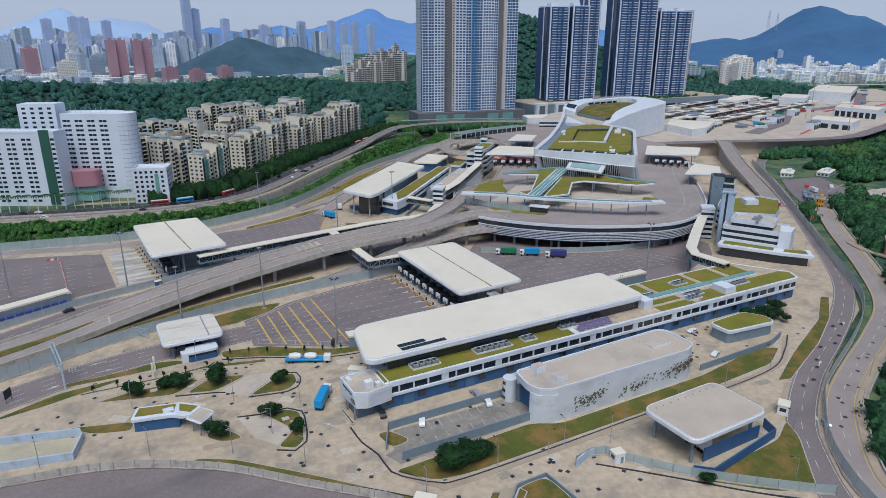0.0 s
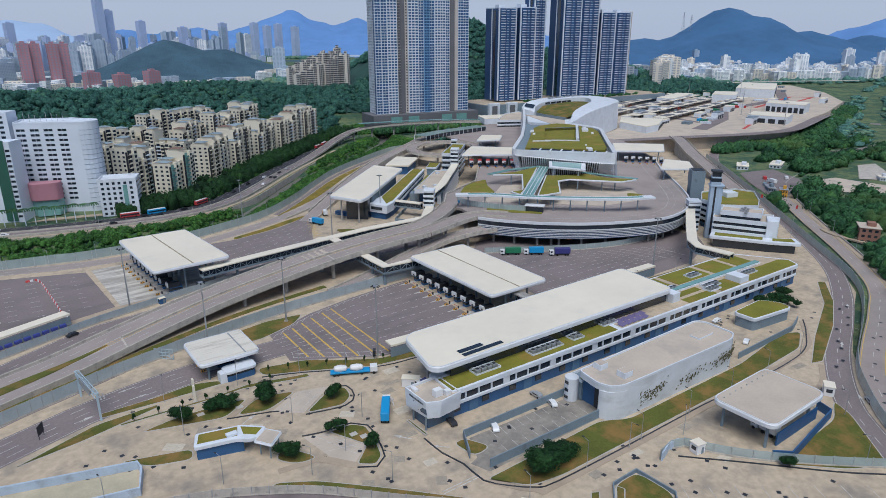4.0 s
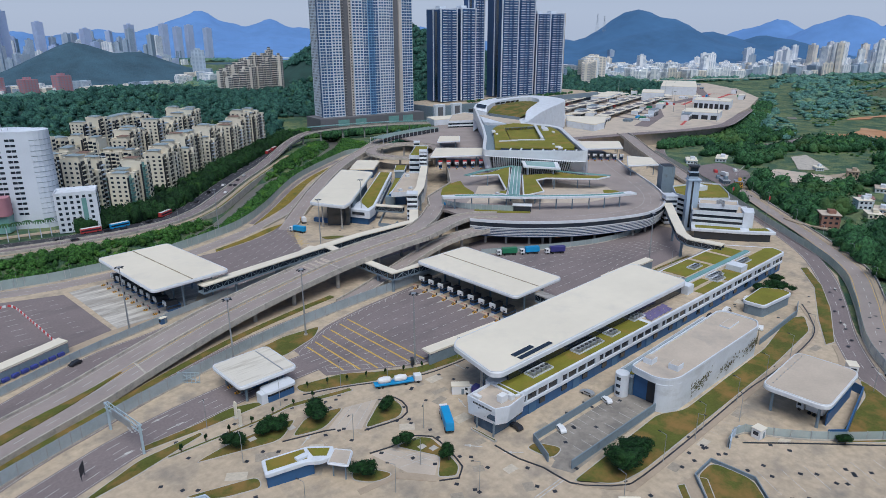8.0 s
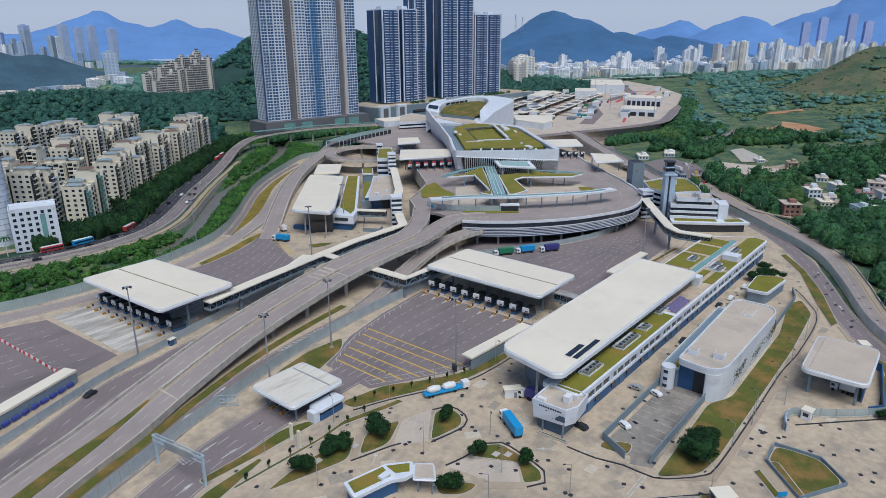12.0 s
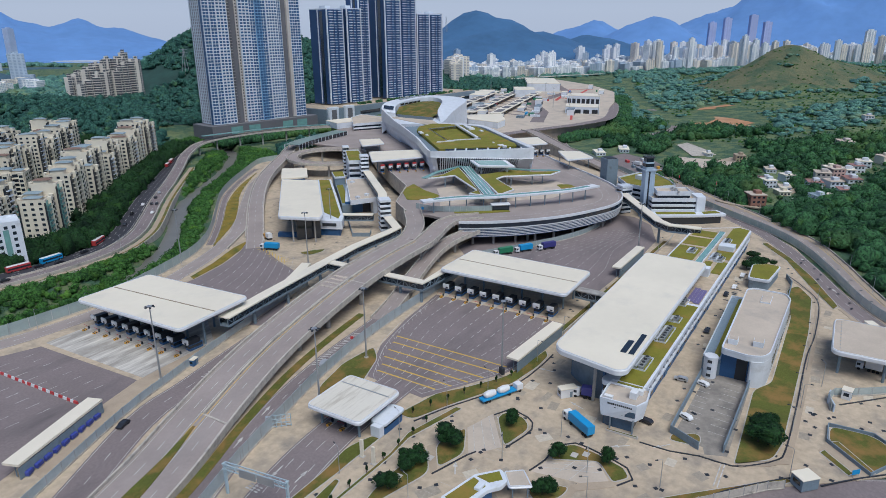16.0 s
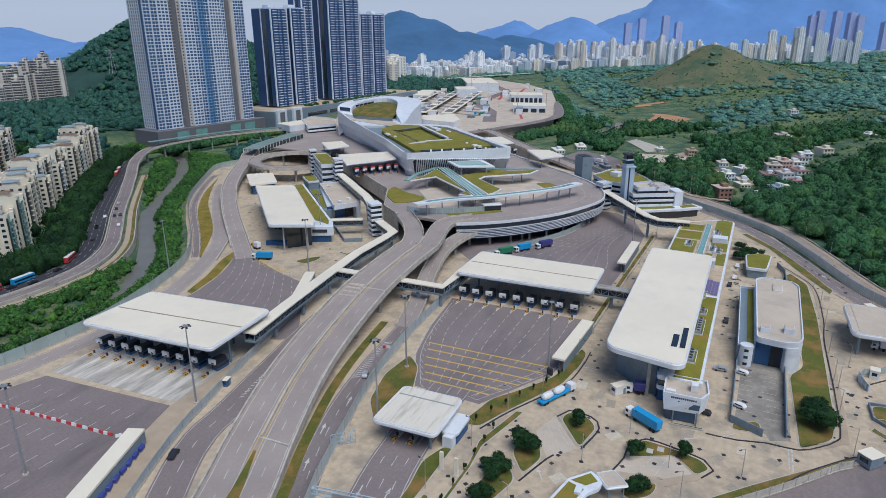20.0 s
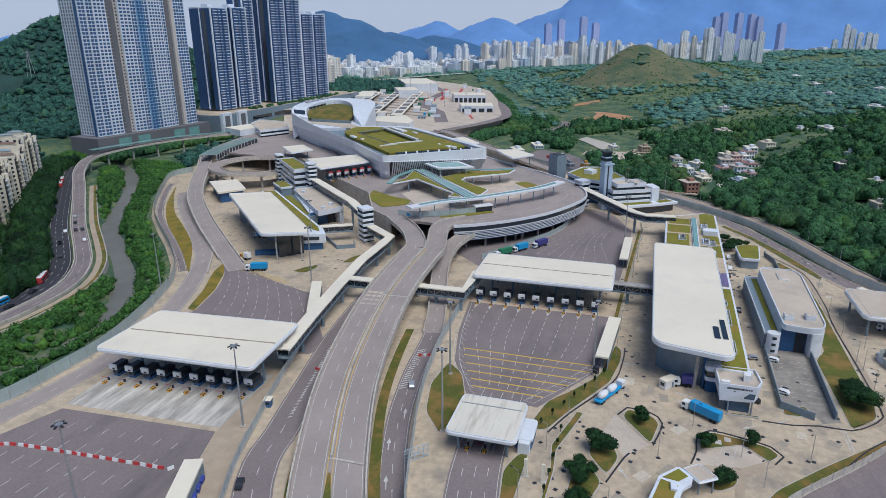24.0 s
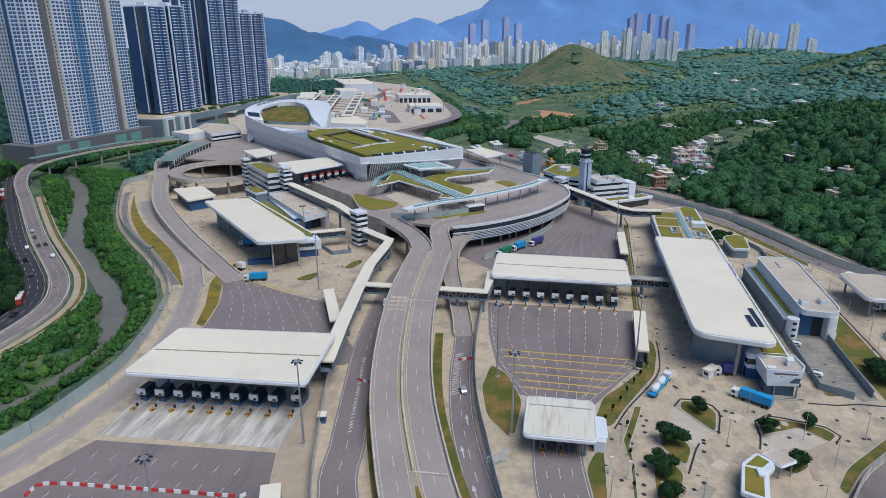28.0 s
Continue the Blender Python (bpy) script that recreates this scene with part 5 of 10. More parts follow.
for _k in range(3):
    part("slot_window", nose_panel(0.40 + 0.095 * _k, 0.45 + 0.095 * _k, 5.4, 7.6), GLASS, podium)
part("bay_window", nose_panel(0.70, 0.985, 5.2, 7.2), _blueglass, podium, "blue corner window band")
for _k in range(13):
    part("sign_bar", nose_panel(0.22 + 0.052 * _k, 0.255 + 0.052 * _k, 8.2, 8.75), DARK, podium, "dark letter too small to read")
part("entrance_glazing", in_hall(Shape().prism([(60.4, 166.4), (60.6, 159.2), (70, 159.2), (70, 168), (61, 168)], 0, 4.05)), _blueglass, podium, "blue glazed entrance lobby")
for _q in ((59.6, 165.4), (59.5, 158.8)):
    part("entrance_column", in_hall(Shape().box(_q[0] - 0.2, _q[1] - 0.2, 0, _q[0] + 0.2, _q[1] + 0.2, 4.4)), BLUEGREY, podium)
lawn([(58.3, 166), (58.6, 156.6), (57.6, 156.5), (57.4, 166)], "clipped narrow planting strip before the entrance", 0.5, smooth_edge=0.3)


def machine_set(u, v, n, z=9.44):
    """A fenced set of rooftop cooling units."""
    ob = thing("rooftop_plant", HALL @ pose(u, v, z), "fenced set of pale rooftop cooling units with ducts", "cooling unit", "rooftop plant sets")
    part("curb", Shape().ring(rect(-0.6, -0.6, n * 2.2 + 0.4, 3.4), 0, 0.7, 0.15), WHITE, ob)
    part("base", Shape().box(-0.4, -0.4, 0, n * 2.2 + 0.2, 3.2, 0.12), TANROOF, ob)
    for k in range(n):
        c = part("unit", Shape().bevbox(k * 2.2, 0.2, 0.12, k * 2.2 + 1.7, 1.9, 1.5, 0.08), STEEL, ob)
        part("fan_guard", Shape().cyl(k * 2.2 + 0.85, 1.05, 1.5, 1.62, 0.6, 12), DARK, c)
    part("duct", Shape().beam((0, 2.6, 0.9), (n * 2.2 - 0.4, 2.6, 0.9), 0.55, 0.5), WHITE, ob)
    return ob


for _u, _v, _n in ((21, 3.6, 4), (44, 3.4, 6), (63, 3.6, 2), (80, 5.4, 3), (141, 3.4, 3), (148, 17.5, 3), (126, 12.6, 3), (143, 6.2, 4), (170, 6.0, 4)):
    machine_set(_u, _v, _n)
_sol = Shape().add([(0, 0, 0.25), (2, 0, 0.25), (2, 1.5, 0.9), (0, 1.5, 0.9), (0, 0, 0.2), (2, 0, 0.2), (2, 1.5, 0.85), (0, 1.5, 0.85)], [(0, 1, 2, 3), (7, 6, 5, 4), (0, 4, 5, 1), (1, 5, 6, 2), (2, 6, 7, 3), (3, 7, 4, 0)]).mesh("panel")
PV = mat("violet_solar_cells", (0.17, 0.145, 0.29), 0.35, var=0.15, scale=1.0, gloss=0.7)
for _r in range(10):
    _arr = thing("solar_array", HALL @ pose(85 + 3.1 * (_r // 2) + 1.2 * (_r % 2), 1.0 + 2.6 * (_r % 2), 9.5, 0, -14, 0), "row of violet solar panels on the podium roof", "solar panel", "solar arrays")
    for _k in range(2):
        part("panel", Shape().box(0, 1.25 * _k, 0.2, 2.3, 1.25 * _k + 1.15, 0.26), PV, _arr)
    part("rail", Shape().box(0, 0, 0, 2.2, 2.4, 0.12), STEEL, _arr)

_endg = mat("blue_grey_end_glass", (0.16, 0.22, 0.28), 0.25, var=0.15, scale=0.3, gloss=0.6)
hall = roofed("inspection_hall", [(74, 189), (70.4, 186.4), (66.0, 166.4), (68.2, 163.8), (179, 161.2), (181.3, 188.2)], 15.4, 2.0, "long inspection hall with a cream roof and white edge", 3.0)
part("clerestory", Shape().strip([(74, 166.3, 0), (178, 163.4, 0)], -0.3, 0.3, 9.4, 13.6), GLASS, hall, "dark clerestory glazing")
part("north_wall", Shape().strip([(88, 182.3, 0), (179, 181.6, 0)], -0.3, 0.3, 0, 13.6), BLUEGREY, hall)
part("end_wall", Shape().strip([(178.5, 163.5, 0), (180, 186, 0)], -0.3, 0.3, 0, 13.6), WHITE, hall)
part("slanted_glazing", Shape().strip([(84, 186.4, 0), (73.5, 174.5, 0), (74, 169, 0)], -0.2, 0.2, 0, 13.4), _endg, hall, "blue-grey glazed end wall under the roof")
part("inner_wall", Shape().strip([(72, 171.9, 0), (178, 168.9, 0)], -0.3, 0.3, 0, 13.6), BLUEWALL, hall)
for _x in range(98, 180, 6):
    part("mullion", Shape().box(_x - 0.12, 181.9, 0, _x + 0.12, 182.95, 13.5), WHITE, hall)
for _k, _x in enumerate((84, 98, 112, 126, 140, 154, 168)):
    part("column", Shape().cyl(_x, 184.4 - 0.02 * _x / 10, 0, 13.5, 0.45, 10), PIER, hall)
part("soffit", Shape().prism([(76.5, 187.2), (73, 184.6), (69.2, 168), (71, 165.6), (176, 163), (178.5, 186.6)], 12.4, 13.45), FASCIA, hall, "white stepped-in soffit")
for _a, _b in (((71.4, 174.6, 0), (70.8, 174.2, 12.6)),):
    part("raking_column", Shape().beam(_a, _b, 0.8), PIER, hall)
for _y0, _y1, _x0, _x1 in ((167.3, 169.2, 78.5, 88.5), (164.9, 166.6, 78.5, 94.5)):
    _arr = thing("solar_array", pose(0, 0, 15.42), "dark strip of solar panels on the cream hall roof", "solar panel", "roof solar strips")
    _n = int((_x1 - _x0) / 1.6)
    for _k in range(_n):
        part("panel", Shape().box(_x0 + 1.6 * _k, _y0, 0.1, _x0 + 1.6 * _k + 1.5, _y1, 0.2), GLASS, _arr)
    part("rail", Shape().box(_x0, (_y0 + _y1) / 2 - 0.1, 0, _x1, (_y0 + _y1) / 2 + 0.1, 0.1), STEEL, _arr)

# ---- white bow-ended building ----
xray = thing("bow_ended_building", None, "white building with bowed ends, gravel roof and climbing creeper", "building")
_b = rounded([(106.2, 143.4), (104.7, 134.6), (106.4, 130.4), (110.4, 128.8), (118, 128.5), (164, 127.0), (169.2, 129.2), (169.6, 141), (167, 143.4)], 1.8, 4)
_bw = rounded([(109, 143.4), (109, 134.4), (104.8, 134.2), (105.2, 132.4), (106.6, 130.3), (110.4, 128.8), (118, 128.5), (164, 127.0), (169.2, 129.2), (169.6, 141), (167, 143.4)], 0.8, 3)
XW = mat("stained_white_render", (0.66, 0.69, 0.73), 0.7, var=0.08, scale=0.15, stain=(0.45, 0.46, 0.46), stain_scale=0.12, stain_at=(0.5, 0.8), stretch=(1, 1, 2))
part("wall", Shape().prism(_bw, 0, 9.3), XW, xray, "white rendered wall")
part("top_band", Shape().prism(_b, 9.3, 10.9), XW, xray)
part("roof", Shape().prism(offset(ccw(_b), 0.45), 10.5, 10.96), TANROOF, xray)
part("parapet", Shape().ring(_b, 10.8, 11.5, 0.4), WHITE, xray)
part("entrance_recess", Shape().box(108.7, 134.6, 0.02, 109.1, 143.2, 9.3), BLUEWALL, xray, "dark blue entrance recess")
part("roller_door", Shape().box(108.5, 135.0, 0.05, 108.75, 138.4, 7.6), DARK, xray)
part("stair_drum", Shape().cyl(106.4, 146, 0, 7.8, 2.2, 20), XW, xray)
for _z in (0.9, 3.4, 5.9):
    part("drum_window", Shape().box(104.12, 145.3, _z, 104.6, 146.7, _z + 1.0), GLASS, xray)
part("side_range", Shape().slab([(108, 143.2), (168, 143.2), (168, 148.6), (108, 148.9)], 0, 6.2, 0.1), BLUEGREY, xray)
part("side_roof", Shape().prism(rect(110, 143.8, 167, 145.8), 6.2, 6.36), GREENROOF, xray)
part("side_parapet", Shape().ring(rect(108, 143.3, 168, 148.8), 6.2, 7.0, 0.25), WHITE, xray)
for _x, _yy, _w1, _w2, _h in ((111.5, 139.2, 3.4, 3, 1.9), (113.5, 131.5, 3.6, 3.2, 1.9), (155, 133.5, 8, 3.6, 0.6)):
    _u = part("roof_hatch", Shape().bevbox(_x, _yy, 10.95, _x + _w1, _yy + _w2, 10.95 + _h, 0.06), WHITE, xray)
    part("hatch_lid", Shape().box(_x + 0.15, _yy + 0.15, 10.95 + _h, _x + _w1 - 0.15, _yy + _w2 - 0.15, 10.98 + _h), TANROOF, _u)
# creeper on its wall
_rng = random.Random(3)
_iv = Shape()
for _c in ((109, 131.2, 3.5, 2.5, 30), (121, 128.5, 4.2, 7, 80), (126, 128.3, 5.0, 5, 40), (143, 127.4, 4.3, 9, 45), (160, 126.7, 6, 8, 100), (166, 127.4, 6.5, 4, 60)):
    for _k in range(_c[4]):
        _x = _rng.gauss(_c[0], _c[3] / 2.2)
        if not 108.5 < _x < 168:
            continue
        _z = min(9.8, max(0.5, _c[2] + (_x - _c[0]) * 0.15 + _rng.gauss(0, 1.0)))
        _yy = 128.58 - (_x - 118) * 0.0445 if 117 < _x < 163 else (130.4 - (_x - 108.2) * 0.2 if _x < 117 else 126.55 + (_x - 163) * 0.3)
        _s = _rng.uniform(0.15, 0.42)
        _iv.add([(_x - _s, _yy - 0.06, _z - _s), (_x + _s, _yy - 0.12, _z - _s * 0.4), (_x + _s * 0.6, _yy - 0.1, _z + _s), (_x - _s * 0.7, _yy - 0.05, _z + _s * 0.8)], [(0, 1, 2, 3)])
part("creeper", _iv, mat("dry_creeper", (0.12, 0.11, 0.06), 0.9, var=0.4, scale=1.0), xray, "sparse dry creeper")

# ---- fuel canopy ----
fuel = roofed("fuel_canopy", [(128, 112), (158, 112), (158, 93), (128, 93)], 9.2, 1.7, "tan gravel-roofed canopy with a thick white rounded edge", 3.5, TANROOF)
for _x, _yy in ((131, 109), (131, 96), (155, 109), (155, 96)):
    part("column", Shape().cyl(_x, _yy, 0, 7.6, 0.45, 12), BLUEGREY, fuel)
part("back_wall", Shape().strip([(134, 94.5, 0), (157, 94.5, 0)], -0.2, 0.2, 0, 4), BLUEWALL, fuel)
for _k in range(9):
    part("roof_vent", Shape().cyl(131 + 3 * _k, 109.5, 9.2, 9.5, 0.2, 8), STEEL, fuel)

# ---- small planted hut, kiosk, cabins ----
hut = thing("planted_hut", None, "low blue hut with a planted roof and white edge", "hut")
part("wall", Shape().prism([(1.6, 184), (3.4, 188.4), (14.5, 185.6), (13.4, 180.6)], 0, 3.6), BLUEWALL, hut)
part("roof_edge", Shape().slab(rounded([(0.8, 183.2), (3, 189.4), (15, 186.3), (20.3, 181.4), (17.4, 178), (14, 178.4), (11.5, 180.6)], 0.8, 3), 3.6, 4.8, 0.12), WHITE, hut)
part("green_roof", Shape().prism([(2, 184.2), (3.7, 188.3), (13.6, 185.8), (12.2, 181.7)], 4.75, 4.9), GREENROOF, hut)
part("green_roof", Shape().prism([(14.4, 185.4), (19, 181.4), (16.5, 179.2), (13.8, 181.6)], 4.75, 4.9), GREENROOF, hut)
part("plant_box", Shape().bevbox(9.5, 182, 4.8, 12.5, 183.6, 5.6, 0.08), WHITE, hut)
shelter = roofed("hut_shelter", [(14.6, 176.6), (19.6, 180.6), (23, 176.2), (18, 171.6)], 4.9, 0.8, "pale tan shelter roof beside the hut", 0.8, TANROOF)
for _p in ((16.5, 176.4), (19.4, 179), (21.6, 176), (18, 173)):
    part("post", Shape().cyl(*_p, 0, 4.2, 0.2, 8), BLUEGREY, shelter)
kiosk = thing("planted_kiosk", None, "blue kiosk with planted roof and white rounded edge", "kiosk")
_k0 = rounded([(199, 146.5), (199, 137.5), (222, 134.8), (223.5, 140), (219, 147)], 2, 4)
part("wall", Shape().prism(offset(ccw(_k0), 0.5), 0, 4), BLUEGREY, kiosk)
part("roof_edge", Shape().slab(_k0, 4, 5.4, 0.15), WHITE, kiosk)
part("green_roof", Shape().prism(offset(ccw(_k0), 0.6), 5.3, 5.5), GREENROOF, kiosk)


def cabin(name, x, y, w, d, h, a, label, wall=None):
    ob = thing(name, pose(x, y, 0, 0, 0, a), label, "cabin")
    part("wall", Shape().bevbox(-w / 2, -d / 2, 0, w / 2, d / 2, h, 0.06), wall or VEHWHITE, ob)
    part("roof", Shape().slab(rect(-w / 2 - 0.2, -d / 2 - 0.2, w / 2 + 0.2, d / 2 + 0.2), h, h + 0.25, 0.05), ROOFWHITE, ob)
    part("window", Shape().box(-w / 2 - 0.03, -d * 0.3, h * 0.4, -w / 2 + 0.1, d * 0.3, h * 0.78), GLASS, ob)
    part("door", Shape().box(w * 0.05, -d / 2 - 0.04, 0.05, w * 0.05 + 0.9, -d / 2 + 0.05, 2.05), BLUEGREY, ob)
    return ob


cabin("guard_cabin", 114, 106, 3, 2.6, 3, -10, "small white guard cabin beside the yard fence")
cabin("guard_cabin", 59.6, 114.6, 5, 4, 3.2, -45, "grey guard cabin with a flat roof beside the boundary", BLUEGREY)
cabin("guard_cabin", 70, 182.6, 5.6, 2.6, 3.0, -42, "plain white box cabin on the forecourt")
cabin("guard_cabin", 175, 99, 4, 3, 3.2, 30, "pale cabin beside the perimeter road")
cabin("guard_cabin", 22, 303.5, 2.6, 2.2, 2.4, 15, "small blue cabin on the sandy footway", BLUEWALL)


def shelter_row(x0, y0, x1, y1, w, h, label):
    """A long narrow white shelter on posts."""
    ob = thing("lane_shelter", None, label, "shelter")
    part("roof", Shape().strip([(x0, y0, 0), (x1, y1, 0)], -w / 2, w / 2, h - 0.7, h), ROOFWHITE, ob)
    n = max(2, int(math.dist((x0, y0), (x1, y1)) / 6))
    for k in range(n + 1):
        t = (k + 0.2) / (n + 0.4)
        part("post", Shape().cyl(x0 + (x1 - x0) * t, y0 + (y1 - y0) * t, 0, h - 0.6, 0.16, 8), BLUEGREY, ob)
    part("back_panel", Shape().strip([(x0, y0, 0), (x1, y1, 0)], w / 2 - 0.4, w / 2 - 0.25, 0.3, h - 1.2), BLUEGREY, ob)
    return ob


shelter_row(110, 202, 75, 204.6, 4.6, 5.2, "long white shelter roof beside the plaza")
shelter_row(220, 200.4, 182.5, 201.6, 4.2, 5.2, "long white shelter roof behind the booths")
shelter_row(113, 333.6, 82, 319.6, 4.6, 5.0, "long white shelter roof beside the fan of lanes")
shelter_row(-13.5, 303.8, -44, 292, 5.0, 5.0, "long white shelter roof with blue bins beneath")


# ---- terminal deck ----
FRONT = curve([(186, 290), (192, 279), (205, 263), (224, 247), (245, 236), (266, 229), (284, 230), (302, 237), (322, 251), (348, 277), (380, 312), (420, 350)], 4)
DECK = FRONT + [(470, 420), (470, 530), (500, 600), (430, 585), (372, 575), (352, 545), (345, 470), (311, 437), (278, 402), (244, 364), (205, 345), (189, 326), (192, 313), (190, 302)]
deck = thing("terminal_deck", None, "raised grey road deck with a banded white skirt", "deck", kind="structure")
part("slab", Shape().prism(DECK, 11.9, 13.3), DECKROAD, deck)
_f3 = [(x, y, 0) for x, y in FRONT]
part("parapet", Shape().strip(_f3, -0.5, 0.3, 13.0, 14.4), FASCIA, deck, "white curved parapet")
part("glazed_band", Shape().strip(_f3[:46], -0.35, 0.6, 10.7, 13.0), GLASS, deck, "dark glazed band")
part("floor_band", Shape().strip(_f3[:46], -0.5, 0.5, 10.1, 10.7), FASCIA, deck, "white floor band")
for _k in range(5):
    part("louvre", Shape().strip(_f3[:44], -0.3 + 0.2 * _k, 0.3 + 0.2 * _k, 9.3 - 0.95 * _k, 9.65 - 0.95 * _k), FASCIA, deck, "white horizontal louvre")
part("skirt_back", Shape().strip(_f3[:44], 0.9, 1.4, 5.0, 10.2), BLUEWALL, deck)
for _k in range(2, 44, 3):
    _p = shifted(FRONT, 5.0)[_k]
    part("column", Shape().cyl(_p[0], _p[1], 0, 12, 0.7, 10), PIER, deck)
for _x in range(215, 300, 18):
    for _yy in range(262, 330, 16):
        if inside(DECK, np.array([float(_x)]), np.array([float(_yy)]))[0]:
            part("column", Shape().cyl(_x, _yy, 0, 12, 0.7, 10), PIER, deck)
part("back_wall", Shape().strip([(205, 330, 0), (240, 300, 0), (290, 262, 0), (312, 250, 0)], -0.3, 0.3, 0, 12), DARK, deck)
part("side_wall", Shape().strip([(191, 328, 0), (205, 345, 0), (244, 364, 0), (278, 402, 0), (311, 437, 0), (345, 470, 0)], -0.3, 0.3, 4.0, 14.4), BARRIER, deck)
_w = Shape()
dashes(_w, [(x, y, 13.3) for x, y in shifted(FRONT, 8)], 4, 4, 0.2, 0.02)
dashes(_w, [(x, y, 13.3) for x, y in shifted(FRONT, 12)], 1e9, 0, 0.2, 0.02)
dashes(_w, [(x, y, 13.3) for x, y in shifted(FRONT, 2.2)], 1e9, 0, 0.2, 0.02)
part("lane_marking", _w, PAINT, deck)
for _pl in (rounded([(214, 343), (234, 361), (254, 365), (242, 349), (234, 331), (223, 331)], 4), [(206, 305), (213, 292), (224, 279), (221, 276), (209, 289), (202, 302)], rounded([(286, 268), (296, 262), (305, 272), (300, 280)], 3)):
    plain("lawn", Shape().prism(_pl, 13.29, 13.6), GREENROOF, "olive planted bed with a kerb on the deck", "lawn", "structure")
plain("roundabout", Shape().prism([(212, 318), (236, 296), (262, 268), (296, 262), (310, 284), (296, 312), (276, 330), (250, 344), (232, 330)], 13.28, 13.42), TANROOF, "tan paved drop-off court on the deck", "pavement", "structure")

# drop-off canopy with its planted arms
_c = thing("drop_off_canopy", None, "white curved drop-off canopy with planted arms and glazed steps", "canopy")
_arc = [(x, y, 0) for x, y in curve([(191, 317), (200, 310.5), (210, 302), (223, 286), (243, 267.5), (261, 253.5), (279, 245)], 3)]
part("front_roof", Shape().strip(_arc, -2.6, 3.4, 20.2, 21.2), FASCIA, _c, "white curved canopy roof")
part("glass_strip", Shape().strip(_arc[2:-2], -0.6, 2.2, 21.18, 21.3), GREENGLASS, _c)
for _k in range(2, len(_arc) - 1, 3):
    part("column", Shape().cyl(_arc[_k][0], _arc[_k][1], 13.3, 20.4, 0.35, 8), BLUEGREY, _c)
_gl = [(288, 349), (262, 346), (246, 348), (262, 337.5), (231, 303.5), (222, 304), (222, 294.5), (266, 330)]
_gr = [(279, 320), (298, 312), (299, 297), (310, 281), (297, 282.5), (276, 307.5), (267, 308), (245, 285), (232, 286), (229, 288.5), (272, 325)]
for _g in (_gl, _gr):
    _p = part("arm_roof", Shape().slab(_g, 19.9, 20.8, 0.15), FASCIA, _c)
    part("green_roof", Shape().prism(offset(ccw(_g), 0.9), 20.7, 20.95), GREENROOF, _p, "olive sedum roof")
part("glazed_steps", Shape().strip([(224.5, 291.5, 0), (269, 327.5, 0), (292, 346, 0)], -3.2, 3.2, 20.4, 21.15), GREENGLASS, _c, "green glazed steps")
_r = Shape()
for _d in (-3.3, -1.1, 1.1, 3.3):
    _r.strip([(224.5, 291.5, 0), (269, 327.5, 0), (292, 346, 0)], _d - 0.15, _d + 0.15, 21.1, 21.35)
part("glazing_bar", _r, FASCIA, _c)
for _p in ((234, 302), (246, 314), (258, 326), (256, 341), (270, 343), (240, 288), (252, 297), (264, 306), (280, 304), (292, 294), (300, 290), (284, 316)):
    part("column", Shape().cyl(*_p, 13.3, 20, 0.35, 8), BLUEGREY, _c)
part("glass_arm", Shape().strip([(244, 350, 0), (266, 353, 0), (292, 349, 0)], -1.8, 1.8, 20.6, 21.0), GREENGLASS, _c)
part("glass_arm", Shape().strip([(299, 318, 0), (306, 296, 0), (312, 282, 0)], -1.6, 1.6, 20.6, 21.0), GREENGLASS, _c)
_k = thing("ticket_pavilion", pose(222, 283, 13.3, 0, 0, -52), "small white pavilion under the deck canopy", "pavilion")
part("wall", Shape().bevbox(-5, -2, 0, 5, 2, 3.2, 0.1), GLASS, _k)
part("roof", Shape().slab(rect(-5.6, -2.6, 5.6, 2.6), 3.2, 3.9, 0.12), FASCIA, _k)

# ---- terminal ----
terminal = thing("terminal", None, "large white terminal with finned front and planted roof", "terminal")


def loft(outer, inner, low, depth):
    """A solid band: its outer face from low to the outer line, a top across to the inner line, an inner face of that depth."""
    sh, n = Shape(), len(outer)
    vs = []
    for (a, b, c, *q), (d, e, f) in zip(outer, inner):
        vs += [((q or (a, b))[0], (q or (a, b))[1], low), (a, b, c - 0.5), (a + 0.04 * (d - a), b + 0.04 * (e - b), c), (d, e, f), (d, e, f - depth)]
    fs = [(5 * i + k, 5 * i + 5 + k, 5 * i + 6 + k, 5 * i + 1 + k) for i in range(n - 1) for k in range(4)]
    return sh.add(vs, fs + [(4, 3, 2, 1, 0), tuple(5 * n - 5 + k for k in range(5))])


def roof_z(x, y):
    """The planted roof rises gently along the front and towards the rear."""
    u, v = x - 283, y - 370
    return 30.6 + 0.035 * (0.419 * u - 0.912 * v) + 0.016 * (0.72 * u + 0.69 * v)


def roof_bed(poly, rise, thick):
    poly = ccw(poly)
    top = [roof_z(x, y) + rise for x, y in poly]
    return Shape().prism(poly, [z - thick for z in top], top)


def along(pts, step=4.0):
    """Points at even steps along a line of x, y, z, smoothed in plan."""
    xy = curve([p[:2] for p in pts], step)
    d = np.concatenate([[0], np.cumsum([math.dist(a[:2], b[:2]) for a, b in zip(pts[:-1], pts[1:])])])
    e = np.concatenate([[0], np.cumsum([math.dist(a, b) for a, b in zip(xy[:-1], xy[1:])])])
    z = np.interp(e / e[-1], d / d[-1], [p[2] for p in pts])
    return [(x, y, float(h)) for (x, y), h in zip(xy, z)]


